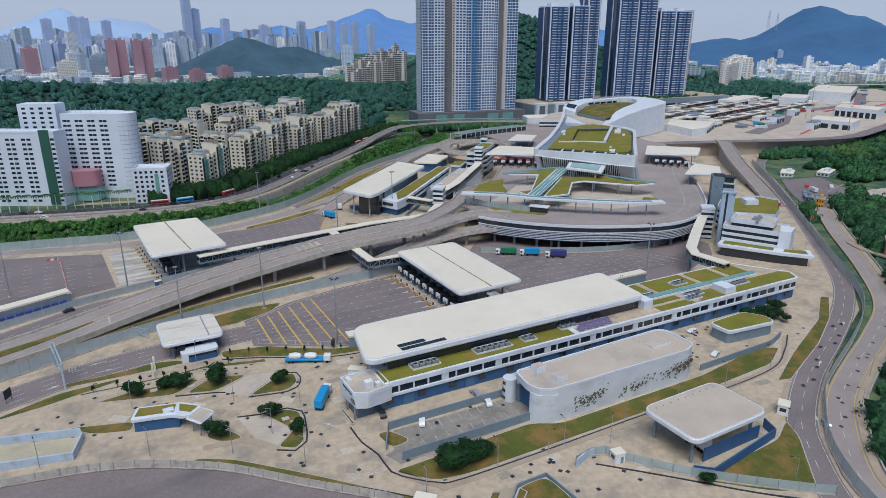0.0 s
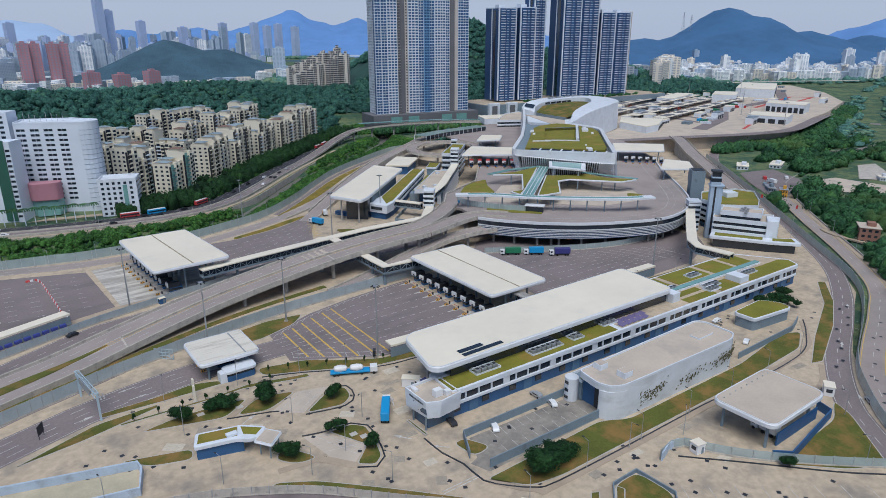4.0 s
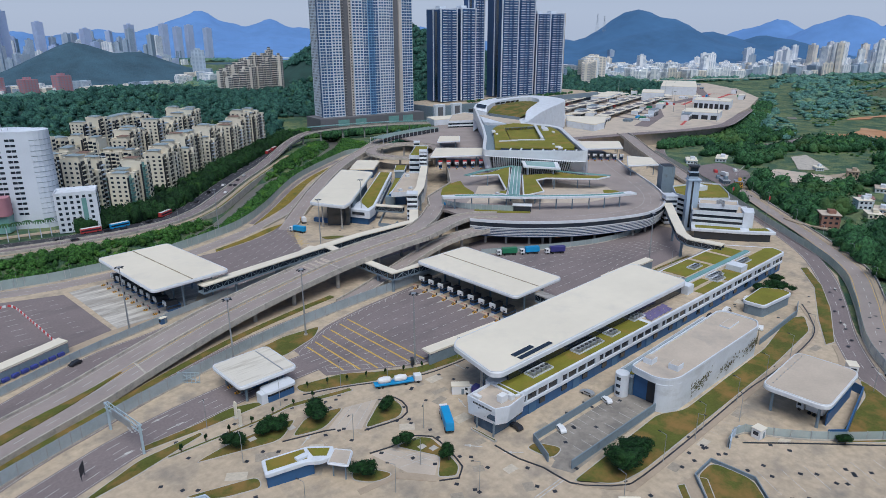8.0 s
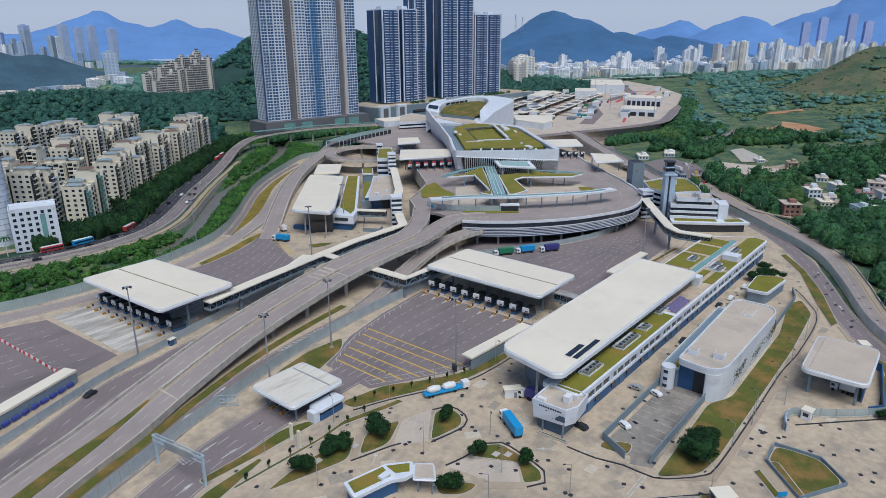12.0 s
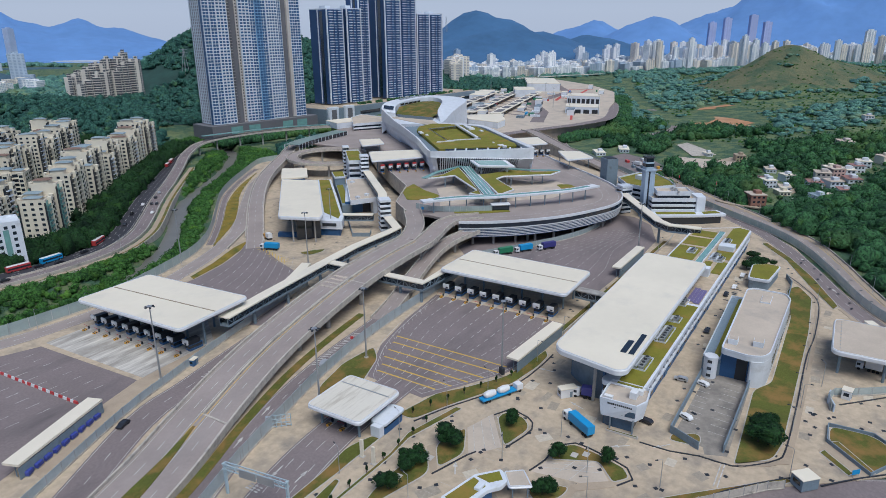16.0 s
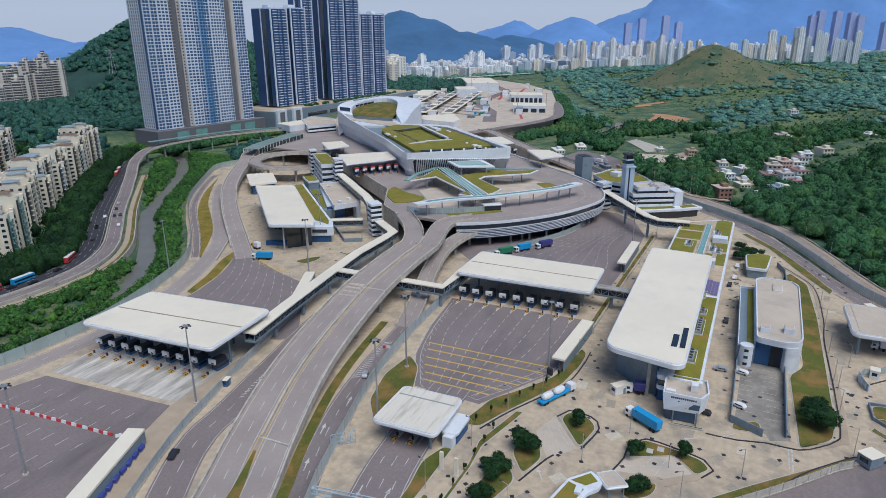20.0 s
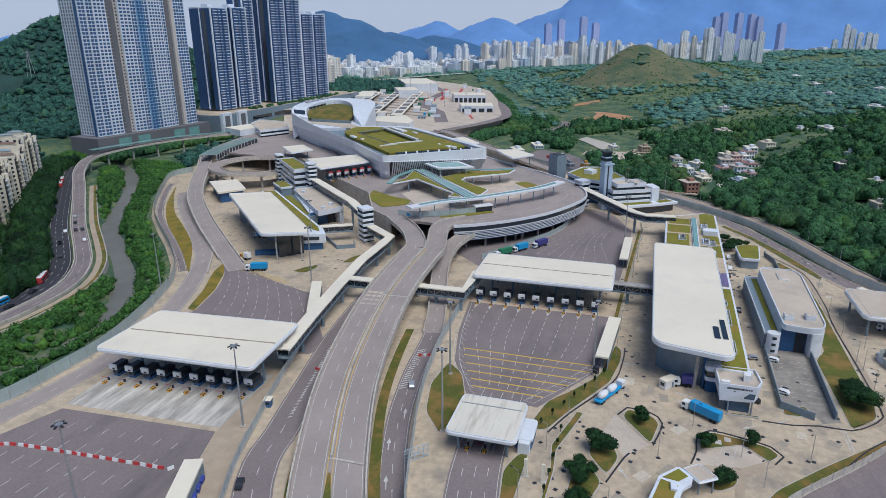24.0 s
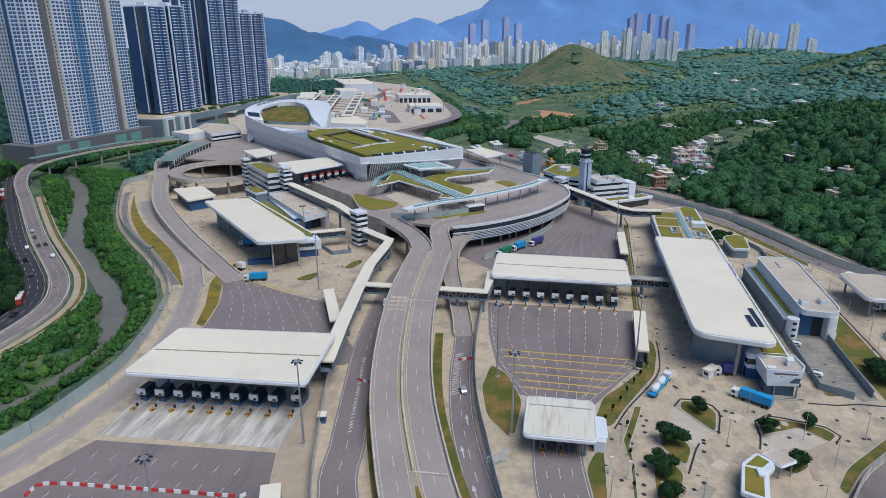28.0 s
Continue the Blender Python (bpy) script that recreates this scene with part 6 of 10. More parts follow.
# leaning outer walls with their broad sloping parapet: rim, foot and height
_wall = [((437, 527), (440, 522), 38.5), ((424, 511), (428, 508), 35.6), ((405, 490), (410, 487), 33.2), ((371, 454), (377, 450), 32.2), ((330, 413), (337, 409), 31.6), ((296, 383), (302, 381), 31.2), ((286.5, 374.5), (292.5, 376), 31.1), ((283.6, 370), (291, 371.5), 31.1), ((284.2, 366.5), (292, 367.5), 31.1),
         ((313, 305.4), (325, 313.6), 34.4), ((314.6, 303.2), (327, 311.5), 34.5), ((317, 304), (330, 312), 34.5), ((356, 344), (367, 351), 34.6), ((391, 379), (401, 386), 34.8), ((398.5, 388), (408, 395), 34.8), ((403.5, 399), (412, 403), 34.5), ((411, 420), (418, 422), 33.2), ((417, 440), (424, 440), 31.8), ((420, 447), (428, 446), 31.4)]
_in = [p for p, _, _ in _wall]
_inn = []
for _i, (_x, _yy) in enumerate(_in):
    _a, _b = _in[max(0, _i - 1)], _in[min(len(_in) - 1, _i + 1)]
    _l = math.dist(_a, _b)
    _inn.append((_x - (_b[1] - _a[1]) / _l * 2.4, _yy + (_b[0] - _a[0]) / _l * 2.4))
for _a, _b in ((0, 9), (9, len(_wall))):
    part("wall", loft([(*h, z - 4.4, *l) for h, l, z in _wall[_a:_b]], [(p[0], p[1], z - 4.6) for p, (h, l, z) in zip(_inn[_a:_b], _wall[_a:_b])], 13.2, 9.0), WHITE, terminal, "white leaning wall")
part("parapet", loft([(*h, z) for h, l, z in _wall], [(p[0], p[1], z - 0.9) for p, (h, l, z) in zip(_inn, _wall)], 26.4, 2.2), FASCIA, terminal, "broad white sloping parapet")


def front(t, z, out=0.0):
    """A point on the leaning front, t from its near end to its far end."""
    f = (z - 13.2) / 13.2
    a, b = (291.5 + (284 - 291.5) * f, 370.5 + (368 - 370.5) * f), (326.2 + (314 - 326.2) * f, 312.4 + (304.4 - 312.4) * f)
    x, y = a[0] + (b[0] - a[0]) * t, a[1] + (b[1] - a[1]) * t
    return (x - 0.909 * out, y - 0.417 * out, z)


part("front_glazing", Shape().add([front(0.06, 13.5, 0.5), front(0.86, 13.5, 0.5), front(0.90, 26.2, 0.5), front(0.04, 26.2, 0.5)], [(0, 1, 2, 3)]), GLASS, terminal, "dark front glazing")
for _k in range(38):
    _t = 0.05 + 0.80 * _k / 37
    part("fin", Shape().beam(front(_t, 13.3, 1.0), front(_t + 0.03 + 0.02 * _k / 37, 26.8, 1.0), 0.75, 1.1), FASCIA, terminal)
_leg = Shape()
_leg.add([front(0.875, 13.2, -0.5), front(1.0, 13.2, -0.5), front(1.01, 27, -0.5), front(0.92, 27, -0.5), front(0.865, 25.2, -0.5), front(0.875, 13.2, 1.9), front(1.0, 13.2, 1.9), front(1.01, 27, 1.9), front(0.92, 27, 1.9), front(0.865, 25.2, 1.9)],
         [(4, 3, 2, 1, 0), (5, 6, 7, 8, 9), (0, 1, 6, 5), (1, 2, 7, 6), (2, 3, 8, 7), (3, 4, 9, 8), (4, 0, 5, 9)])
part("end_leg", _leg, FASCIA, terminal, "broad flared white leg")
part("end_leg", Shape().add([front(t, z, o) for o in (-0.5, 1.9) for t, z in ((-0.005, 13.2), (0.04, 13.2), (0.035, 25.5), (0.06, 27), (-0.01, 27))], [(4, 3, 2, 1, 0), (5, 6, 7, 8, 9), (0, 1, 6, 5), (1, 2, 7, 6), (2, 3, 8, 7), (3, 4, 9, 8), (4, 0, 5, 9)]), FASCIA, terminal, "slim white leg")
_deckpoly = _inn[2:] + [(412, 452), (396, 470)]
part("roof_slab", Shape().prism(_deckpoly, 26.0, 28.6), BLUEGREY, terminal)
_co = [(327, 382), (342, 360), (398, 412), (374, 429)]
_ou = [(294.5, 369), (326, 322), (334, 327), (390, 384), (400, 398), (407, 430), (404, 444), (384, 446), (369, 438)]
for _g in ([_ou[0], _ou[1], _ou[2], _co[1], _co[0]], [_co[1], _ou[2], _ou[3], _ou[4], _co[2]], [_co[2], _ou[4], _ou[5], _ou[6], _ou[7], _co[3]], [_co[3], _ou[7], _ou[8], _ou[0], _co[0]]):
    part("green_roof", roof_bed(_g, 0.0, 2.6), GREENROOF, terminal, "olive planted roof")
part("roof_court", roof_bed(_co, -2.0, 0.8), GREENROOF, terminal, "sunken planted court")
for _a, _b, _m, _hh in ((0, 1, FASCIA, 0.5), (1, 2, BLUEGREY, 0.7), (2, 3, BLUEGREY, 0.3), (3, 0, FASCIA, 0.9)):
    _p, _q = _co[_a], _co[_b]
    part("court_wall", Shape().add([(_p[0], _p[1], roof_z(*_p) - 2.2), (_q[0], _q[1], roof_z(*_q) - 2.2), (_q[0], _q[1], roof_z(*_q) + _hh), (_p[0], _p[1], roof_z(*_p) + _hh), (_p[0] + 0.8, _p[1] + 0.8, roof_z(*_p) - 2.2), (_q[0] + 0.8, _q[1] + 0.8, roof_z(*_q) - 2.2), (_q[0] + 0.8, _q[1] + 0.8, roof_z(*_q) + _hh), (_p[0] + 0.8, _p[1] + 0.8, roof_z(*_p) + _hh)],
                                   [(0, 1, 2, 3), (7, 6, 5, 4), (3, 2, 6, 7), (0, 3, 7, 4), (1, 5, 6, 2)]), _m, terminal)
for _p, _q, _w1, _hh in (((346, 366), (402, 418), 2.2, 1.1), ((318, 386), (328, 376), 1.2, 0.7), ((331, 378), (343, 362), 0.7, 0.6)):
    if _w1:
        part("roof_path", Shape().strip([(*_p, roof_z(*_p)), (*_q, roof_z(*_q))], -_w1 / 2, _w1 / 2, -0.1, _hh), FASCIA, terminal, "pale roof path")
# strip of sloping roof lights behind the front parapet
for _k in range(7):
    _t0, _t1 = 0.08 + 0.115 * _k, 0.08 + 0.115 * _k + 0.095
    _a, _b = ((289 + 30 * t, 367.6 - 62 * t) for t in (_t0, _t1))
    _z0, _z1 = roof_z(*_a) - 1.6, roof_z(*_a) + 0.1
    part("roof_light", Shape().add([(*_a, _z0), (*_b, _z0), (_b[0] + 5.4, _b[1] + 2.5, _z1), (_a[0] + 5.4, _a[1] + 2.5, _z1), (*_a, _z0 - 1), (*_b, _z0 - 1), (_b[0] + 5.4, _b[1] + 2.5, _z0 - 1), (_a[0] + 5.4, _a[1] + 2.5, _z0 - 1)],
                                   [(0, 1, 2, 3), (0, 4, 5, 1), (1, 5, 6, 2), (2, 6, 7, 3), (3, 7, 4, 0)]), GLASS, terminal)
    part("roof_rib", Shape().beam((_b[0] + 0.6, _b[1] - 0.5, _z0 + 0.1), (_b[0] + 6.2, _b[1] + 2.1, _z1 + 0.2), 1.1, 0.6), FASCIA, terminal)
for _x, _yy, _w1, _d1, _h1 in ((383, 388, 14, 5, 1.4), (394, 400, 8, 3, 1.0), (376, 376, 7, 2, 0.8), (352, 420, 9, 3, 0.9), (344, 410, 4, 2, 0.8), (322, 330, 5, 4, 0.7), (318, 326, 3, 3, 1.1), (330, 342, 2, 1.5, 0.8)):
    _z = roof_z(_x, _yy)
    part("roof_plant", Shape().slab([(_x, _yy), (_x + _w1 * 0.7, _yy + _w1 * 0.7), (_x + _w1 * 0.7 - _d1 * 0.7, _yy + _w1 * 0.7 + _d1 * 0.7), (_x - _d1 * 0.7, _yy + _d1 * 0.7)], _z - 0.3, _z + _h1, 0.1), VEHWHITE, terminal)
# glass porch
_p = part("porch_roof", Shape().slab([(277, 327.5), (292, 342), (306, 321), (288, 305)], 24.4, 25.6, 0.15), FASCIA, terminal)
part("porch_glass", Shape().prism([(281, 328), (292, 339), (302.5, 321.5), (289, 310)], 25.55, 25.75), GREENGLASS, _p, "green porch glazing")
for _q in ((281, 327), (288, 311), (293, 337)):
    part("porch_column", Shape().cyl(*_q, 13.3, 24.5, 0.5, 8), WHITE, terminal)
# terrace, rear lawn, and the white band that sweeps round them and ends in a prow
part("rear_base", Shape().prism([(414, 440), (432, 450), (470, 462), (536, 482), (550, 512), (548, 532), (520, 544), (480, 541), (446, 528), (400, 478)], 13, 30.4), WHITE, terminal)
part("rear_terrace", Shape().prism([(403, 446), (417, 446), (442, 470), (446, 505), (436, 520)], 30.3, 30.7), TANROOF, terminal, "paved terrace behind the planted roof")
part("terrace_rail", Shape().strip([(436, 464, 30.7), (440, 508, 30.7)], -0.2, 0.2, 0, 2.6), BLUEGREY, terminal)
_ln = [(442, 470, 31.2), (455, 471, 34), (476, 480, 37), (507, 497, 38.5), (519, 508, 39), (523, 520, 39), (515, 527, 39), (494, 529, 38.5), (466, 525, 37.5), (446, 515, 33)]
part("rear_lawn", Shape().add(_ln + [(476, 503, 37)], [(i, (i + 1) % 10, 10) for i in range(10)]), GRASS, terminal, "sloping green rear lawn")
_pairs = [((437, 527, 36.5), (441, 512, 34)), ((443, 531, 40), (447, 517, 38.5)), ((460, 539, 42), (466, 525, 41)), ((490, 545, 43), (494, 529, 42.5)), ((524, 545, 43.5), (516, 527, 43)), ((548, 532, 43), (524, 519, 43)), ((552, 512, 42.5), (520, 508, 42.5)), ((540, 486, 42), (508, 497, 41.5)), ((510, 470, 41.5), (492, 488, 41)), ((482, 461, 40), (472, 478, 40)), ((456, 453.5, 37.5), (455, 470, 38)), ((438, 448, 34.5), (444, 463, 35.5)), ((426, 445, 32.2), (434, 455, 33)), ((420, 446, 31), (425, 449, 31.4))]
_oc, _ic = along([a for a, _ in _pairs]), along([b for _, b in _pairs])
_n = 60
_pick = lambda line, k: line[round(k * (len(line) - 1) / (_n - 1))]
part("rear_band", loft([_pick(_oc, k) for k in range(_n)], [_pick(_ic, k) for k in range(_n)], 13, 8.0), WHITE, terminal, "sweeping white roof band ending in a prow")
part("band_glazing", Shape().add([(440, 526, 38.55), (443, 516, 37.2), (450, 520, 39.9), (446, 530, 41.0)], [(0, 1, 2, 3)]), GLASS, terminal, "sloping blue glazing")
for _k in range(9):
    part("roof_plant", Shape().bevbox(486 + 6 * _k, 536 + (_k % 2), 43.0, 490 + 6 * _k, 539 + (_k % 2), 44.2, 0.1), STEEL, terminal)
for _k in range(5):
    part("band_window", Shape().beam((470 + 9 * _k, 525.6 + 0.6 * _k, 39.6), (477 + 9 * _k, 526 + 0.6 * _k, 39.8), 0.5, 1.8), GLASS, terminal)


# ---- booths on the deck ----
def deck_canopy(name, poly, top, label, cols, base=13.3, **kw):
    ob = roofed(name, poly, top, 1.2, label, 1.2, **kw)
    for p in cols:
        part("column", Shape().cyl(*p, base, top - 1.1, 0.35, 8), BLUEGREY, ob)
    return ob


deck_canopy("booth_canopy", [(299, 438), (327, 409), (302, 388), (268, 411)], 22.5, "cream canopy over six red-topped booths on the deck", ((296, 432), (320, 408), (276, 412), (300, 393)))
deck_canopy("booth_canopy", [(407.6, 382.1), (437.7, 353), (409.2, 331.6), (378.6, 355.7)], 22, "cream canopy over booths at the far side of the deck", ((407, 376), (432, 353), (409, 337), (384, 356)))
deck_canopy("gate_canopy", [(382, 312), (388, 295), (367, 277), (348, 291)], 21.5, "cream canopy on tall columns over deck lanes", ((380, 309), (385, 296), (367, 281), (353, 291)))
deck_canopy("gate_canopy", [(355, 492), (369, 479), (349, 459), (329, 468)], 20.5, "cream canopy on tall columns over deck lanes", ((353, 488), (364, 479), (348, 464), (334, 469)))
_bd = booth("deck booths", "red-topped control booth under the deck canopy")
_bd.matrix_world = pose(276, 408, 13.3, 0, 0, 47)
part("red_panel", Shape().box(-3.4, -1.5, 5.1, -2.9, 1.5, 6.3), RED, _bd)
for _k in range(1, 6):
    copy_thing(_bd, pose(276 + 4.9 * _k, 408 - 3.8 * _k, 13.3, 0, 0, 47))
for _k in range(6):
    copy_thing(_b0, pose(386 + 3.4 * _k, 350 - 4.1 * _k, 13.3, 0, 0, 40))


# ---- stair towers, tower, offices ----
def banded_tower(name, x, y, a, w, d, z0, z1, label, step=2.9):
    """A stair tower of white bands and dark glazing."""
    ob = thing(name, pose(x, y, 0, 0, 0, a), label, "stair tower")
    part("core", Shape().box(-w / 2 + 0.3, -d / 2 + 0.3, z0, w / 2 - 0.3, d / 2 - 0.3, z1 - 0.6), GLASS, ob, "dark glazing")
    z = z0 + 0.6
    while z < z1 - 1.4:
        part("band", Shape().slab(rect(-w / 2, -d / 2, w / 2, d / 2), z, z + 1.4, 0.1), WHITE, ob)
        z += step
    part("roof", Shape().slab(rect(-w / 2 - 0.1, -d / 2 - 0.1, w / 2 + 0.1, d / 2 + 0.1), z1 - 1.2, z1, 0.1), WHITE, ob)
    return ob


banded_tower("stair_tower", 190.5, 343, 47, 8, 6.5, 0, 19.5, "white-banded stair tower beside the viaduct")
banded_tower("stair_tower", 266.5, 417, 47, 7.5, 6, 0, 27, "white-banded stair tower at the deck edge")
banded_tower("stair_tower", 302, 234, 47, 8, 7, 0, 18, "white-banded stair tower between deck and offices")
banded_tower("stair_tower", 300, 462, 47, 7, 5, 0, 25, "white-banded stair tower behind the deck offices")

tower = thing("control_tower", pose(297, 219, 0, 0, 0, 40), "tall pale control tower with a dark glazed cab", "tower")
TW = mat("pale_blue_cladding", (0.40, 0.50, 0.62), 0.5, var=0.07, scale=0.15)
part("shaft", Shape().slab(rounded(rect(-2.6, -2.6, 2.6, 2.6), 0.5, 3), 0, 35.2, 0.1), TW, tower)
part("stair_strip", Shape().box(-2.66, -0.5, 2, -2.5, 0.5, 30), DARK, tower, "dark strip of stair windows")
part("side_shaft", Shape().slab(rect(-2.2, -4.0, 1.1, -2.4), 0, 30, 0.1), TW, tower)
part("balcony", Shape().slab(rounded(rect(-3.0, -4.6, 3.2, 3.2), 0.6, 3), 29.6, 30.6, 0.1), TW, tower)
part("lookout_window", Shape().ring(rounded(rect(-2.7, -2.7, 2.7, 2.7), 0.5, 3), 32.4, 34.4, 0.3), GLASS, tower)
part("cab_glazing", Shape().prism(rounded(rect(-2.3, -2.3, 2.3, 2.3), 0.6, 3), 35.2, 37.6), GLASS, tower)
part("cab_roof", Shape().slab(rounded(rect(-2.9, -2.9, 2.9, 2.9), 0.8, 3), 37.6, 38.5, 0.15), DARK, tower)
part("roof_rail", Shape().ring(rect(-2.7, -2.7, 2.7, 2.7), 39.3, 39.42, 0.08), STEEL, tower)
for _k in range(6):
    part("roof_aerial", Shape().cyl(-2.1 + 0.85 * _k, -1.6 + 0.9 * (_k % 4), 38.4, 39.9 + 0.5 * (_k % 3), 0.07, 6), DARK, tower)

offices = thing("office_block", None, "stepped white office block with dark strip windows and terraces", "building")


def storeys(ob, poly, z0, z1, n, green=None, band=0.48, wall=None):
    """White spandrels and dark glazing, storey by storey."""
    h = (z1 - z0) / n
    inn = offset(ccw(poly), 0.5)
    part("glazing", Shape().prism(inn, z0, z1 - 0.3), GLASS, ob)
    for k in range(n):
        part("spandrel", Shape().slab(poly, z0 + h * (k + 1 - band), z0 + h * (k + 1), 0.08), wall or WHITE, ob)
    part("parapet", Shape().ring(poly, z1 - 0.05, z1 + 0.9, 0.35), wall or WHITE, ob)
    part("roof", Shape().prism(offset(ccw(poly), 0.4), z1 - 0.1, z1 + 0.06), green or TANROOF, ob)


storeys(offices, [(289, 213), (303, 187), (319, 195), (305, 222)], 4.5, 13.8, 3)
storeys(offices, [(292, 211), (302, 193), (313, 198), (303, 216)], 13.8, 17.6, 1)
part("stair_block", Shape().slab([(301, 189), (304, 184.5), (314, 189), (311, 195)], 0, 15.5, 0.1), WHITE, offices)
part("ground_floor", Shape().prism([(288, 212), (302, 188), (318, 196), (304, 221)], 0, 4.6), BLUEWALL, offices)
for _k in range(8):
    part("roof_plant", Shape().bevbox(297 + 1.4 * _k, 199 + 1.6 * (_k % 3) + 0.6 * _k, 17.6, 298.1 + 1.4 * _k, 200.2 + 1.6 * (_k % 3) + 0.6 * _k, 18.8, 0.05), STEEL, offices)
wing = thing("office_wing", None, "low wing with white edge and planted roofs", "building")
part("wall", Shape().prism([(283, 208), (297, 186), (306, 175), (310, 180), (302, 188), (289, 213)], 0, 4.8), GLASS, wing)
part("roof_edge", Shape().slab(rounded([(281, 209), (296, 184.5), (306, 172), (313, 179), (303, 187), (289, 213)], 1, 3), 4.6, 6.2, 0.15), WHITE, wing)
part("green_roof", Shape().prism([(284, 208), (296.5, 188), (300.5, 190), (289, 210.5)], 6.1, 6.4), GREENROOF, wing)
part("green_roof", Shape().prism([(299, 184), (306, 175.5), (310, 179.5), (303, 186)], 6.1, 6.4), GREENROOF, wing)
rear_office = thing("office_block", None, "white office block with planted roof behind the tower", "building")
storeys(rear_office, [(313, 236), (330, 247), (354, 239), (357, 228), (338, 214), (324, 207), (308, 222)], 3.0, 15.8, 4, GREENROOF)
part("ground_floor", Shape().prism([(314, 235), (330, 246), (353, 238), (356, 229), (338, 215), (324, 208), (310, 222)], 0, 3.0), BLUEWALL, rear_office)
part("roof_house", Shape().prism([(333, 236), (340, 233), (337, 227), (330, 230)], 15.8, 18.6), WHITE, rear_office)
_db = thing("plant_tower", pose(336.5, 255.5, 0, 0, 0, 45), "dark blue-grey plant tower with louvres", "tower")
part("wall", Shape().slab(rect(-5, -4, 5, 4), 0, 28, 0.1), BLUEGREY, _db)
for _k in range(6):
    part("louvre", Shape().box(-3.8, -4.08, 4 + 4 * _k, 3.8, -3.9, 6.4 + 4 * _k), DARK, _db)
part("roof", Shape().box(-4.4, -3.4, 28, 4.4, 3.4, 28.4), DARK, _db)
for _x, _yy in ((321, 205), (312, 181)):
    _fp = thing("flagpole", pose(_x, _yy, 0), "slim flagpole with a red flag", "flagpole", "flagpoles")
    part("pole", Shape().cyl(0, 0, 0, 24, 0.12, 8, 0.06), STEEL, _fp)
    part("flag", Shape().strip([(0.1, 0, 0), (1.0, 0.25, 0), (2.0, -0.1, 0), (2.9, 0.2, -0.2)], -0.02, 0.02, 21.8, 23.8), RED, _fp)

# ---- diagonal hall group ----
hall2 = roofed("inspection_hall", [(140.5, 379), (150, 356.5), (158, 361.5), (223, 423), (212, 447)], 15.6, 1.9, "inspection hall with a cream roof, set on the diagonal", 2.5)
part("wall", Shape().prism([(160, 376), (166, 370), (216, 422), (209, 438)], 0, 13.8), BLUEGREY, hall2)
part("glazing", Shape().prism([(150, 375), (160, 366), (167, 372), (158, 381)], 0, 13.6), GLASS, hall2)
for _p in ((146, 374), (152, 363), (180, 408), (195, 423), (205, 435)):
    part("column", Shape().cyl(*_p, 0, 13.8, 0.45, 10), PIER, hall2)
part("raking_wall", Shape().prism([(149, 389), (152, 391), (158, 376), (155, 375)], 0, 2.2), BLUEWALL, hall2)
pod2 = thing("hall_podium", None, "white podium with planted roof beside the diagonal hall", "building")
_pp = [(162.5, 371), (168.5, 358), (179, 365), (252, 437), (246, 445), (180, 382)]
part("ground_floor", Shape().prism(offset(ccw(_pp), 0.8), 0, 4.2), BLUEWALL, pod2)
part("floor_band", Shape().slab(_pp, 4.2, 5.7, 0.12), WHITE, pod2)
part("glazing", Shape().prism(offset(ccw(_pp), 0.4), 5.6, 7.4), GLASS, pod2)
part("roof_band", Shape().slab(_pp, 7.4, 9.2, 0.12), WHITE, pod2)
_pe = [(161.6, 371.6), (168.2, 356.9), (177.5, 363.2), (171.5, 377.6)]
part("end_wall", Shape().slab(_pe, 4.1, 9.3, 0.15), WHITE, pod2)
part("end_window", Shape().prism([(163, 367.4), (166.4, 359.9), (166.8, 360.1), (163.4, 367.6)], 6.0, 7.8), GLASS, pod2)
part("green_roof", Shape().prism([(171, 362), (178.4, 366.6), (250, 437.2), (245.6, 443), (178, 379)], 9.1, 9.4), GREENROOF, pod2)
low2 = thing("low_hall", None, "low hall with a cream roof behind the diagonal hall", "building")
_pp = [(268, 503), (280, 487), (255, 463), (239, 475)]
part("wall", Shape().prism(offset(ccw(_pp), 2), 0, 6.8), BLUEWALL, low2)
part("roof", Shape().slab(rounded(_pp, 1.5, 3), 6.8, 8.2, 0.15), ROOFWHITE, low2)
bow2 = thing("bow_ended_building", None, "white building with gravel roof beside the stair tower", "building")
_pp = rounded([(253, 424), (266, 412), (232, 378), (219.5, 370.6), (204, 380)], 0.7, 3)
part("wall", Shape().prism([(253, 424), (266, 412), (232, 378), (219.8, 371), (217.8, 372.4), (222.4, 378.6), (209.6, 389)], 0, 7.6), WHITE, bow2)
part("upper_wall", Shape().prism(_pp, 7.6, 10), WHITE, bow2)
part("roof", Shape().prism(offset(ccw(_pp), 0.45), 9.9, 10.1), TANROOF, bow2)
part("parapet", Shape().ring(_pp, 9.9, 10.7, 0.4), WHITE, bow2)
part("front_panel", Shape().prism([(222.2, 378.4), (209.4, 388.8), (208.8, 388), (221.4, 377.4)], 0.02, 7.55), BLUEWALL, bow2)
part("roller_door", Shape().prism([(220.9, 377.6), (217.2, 380.7), (216.7, 380.1), (220.4, 376.9)], 0.05, 6.2), DARK, bow2)
part("side_range", Shape().prism([(250, 431), (255.5, 426.5), (210.5, 384), (205.5, 388)], 0, 6), BLUEGREY, bow2)
part("side_roof", Shape().prism([(249, 429.5), (252.5, 426.5), (214, 389.5), (210.5, 392)], 5.9, 6.2), GREENROOF, bow2)
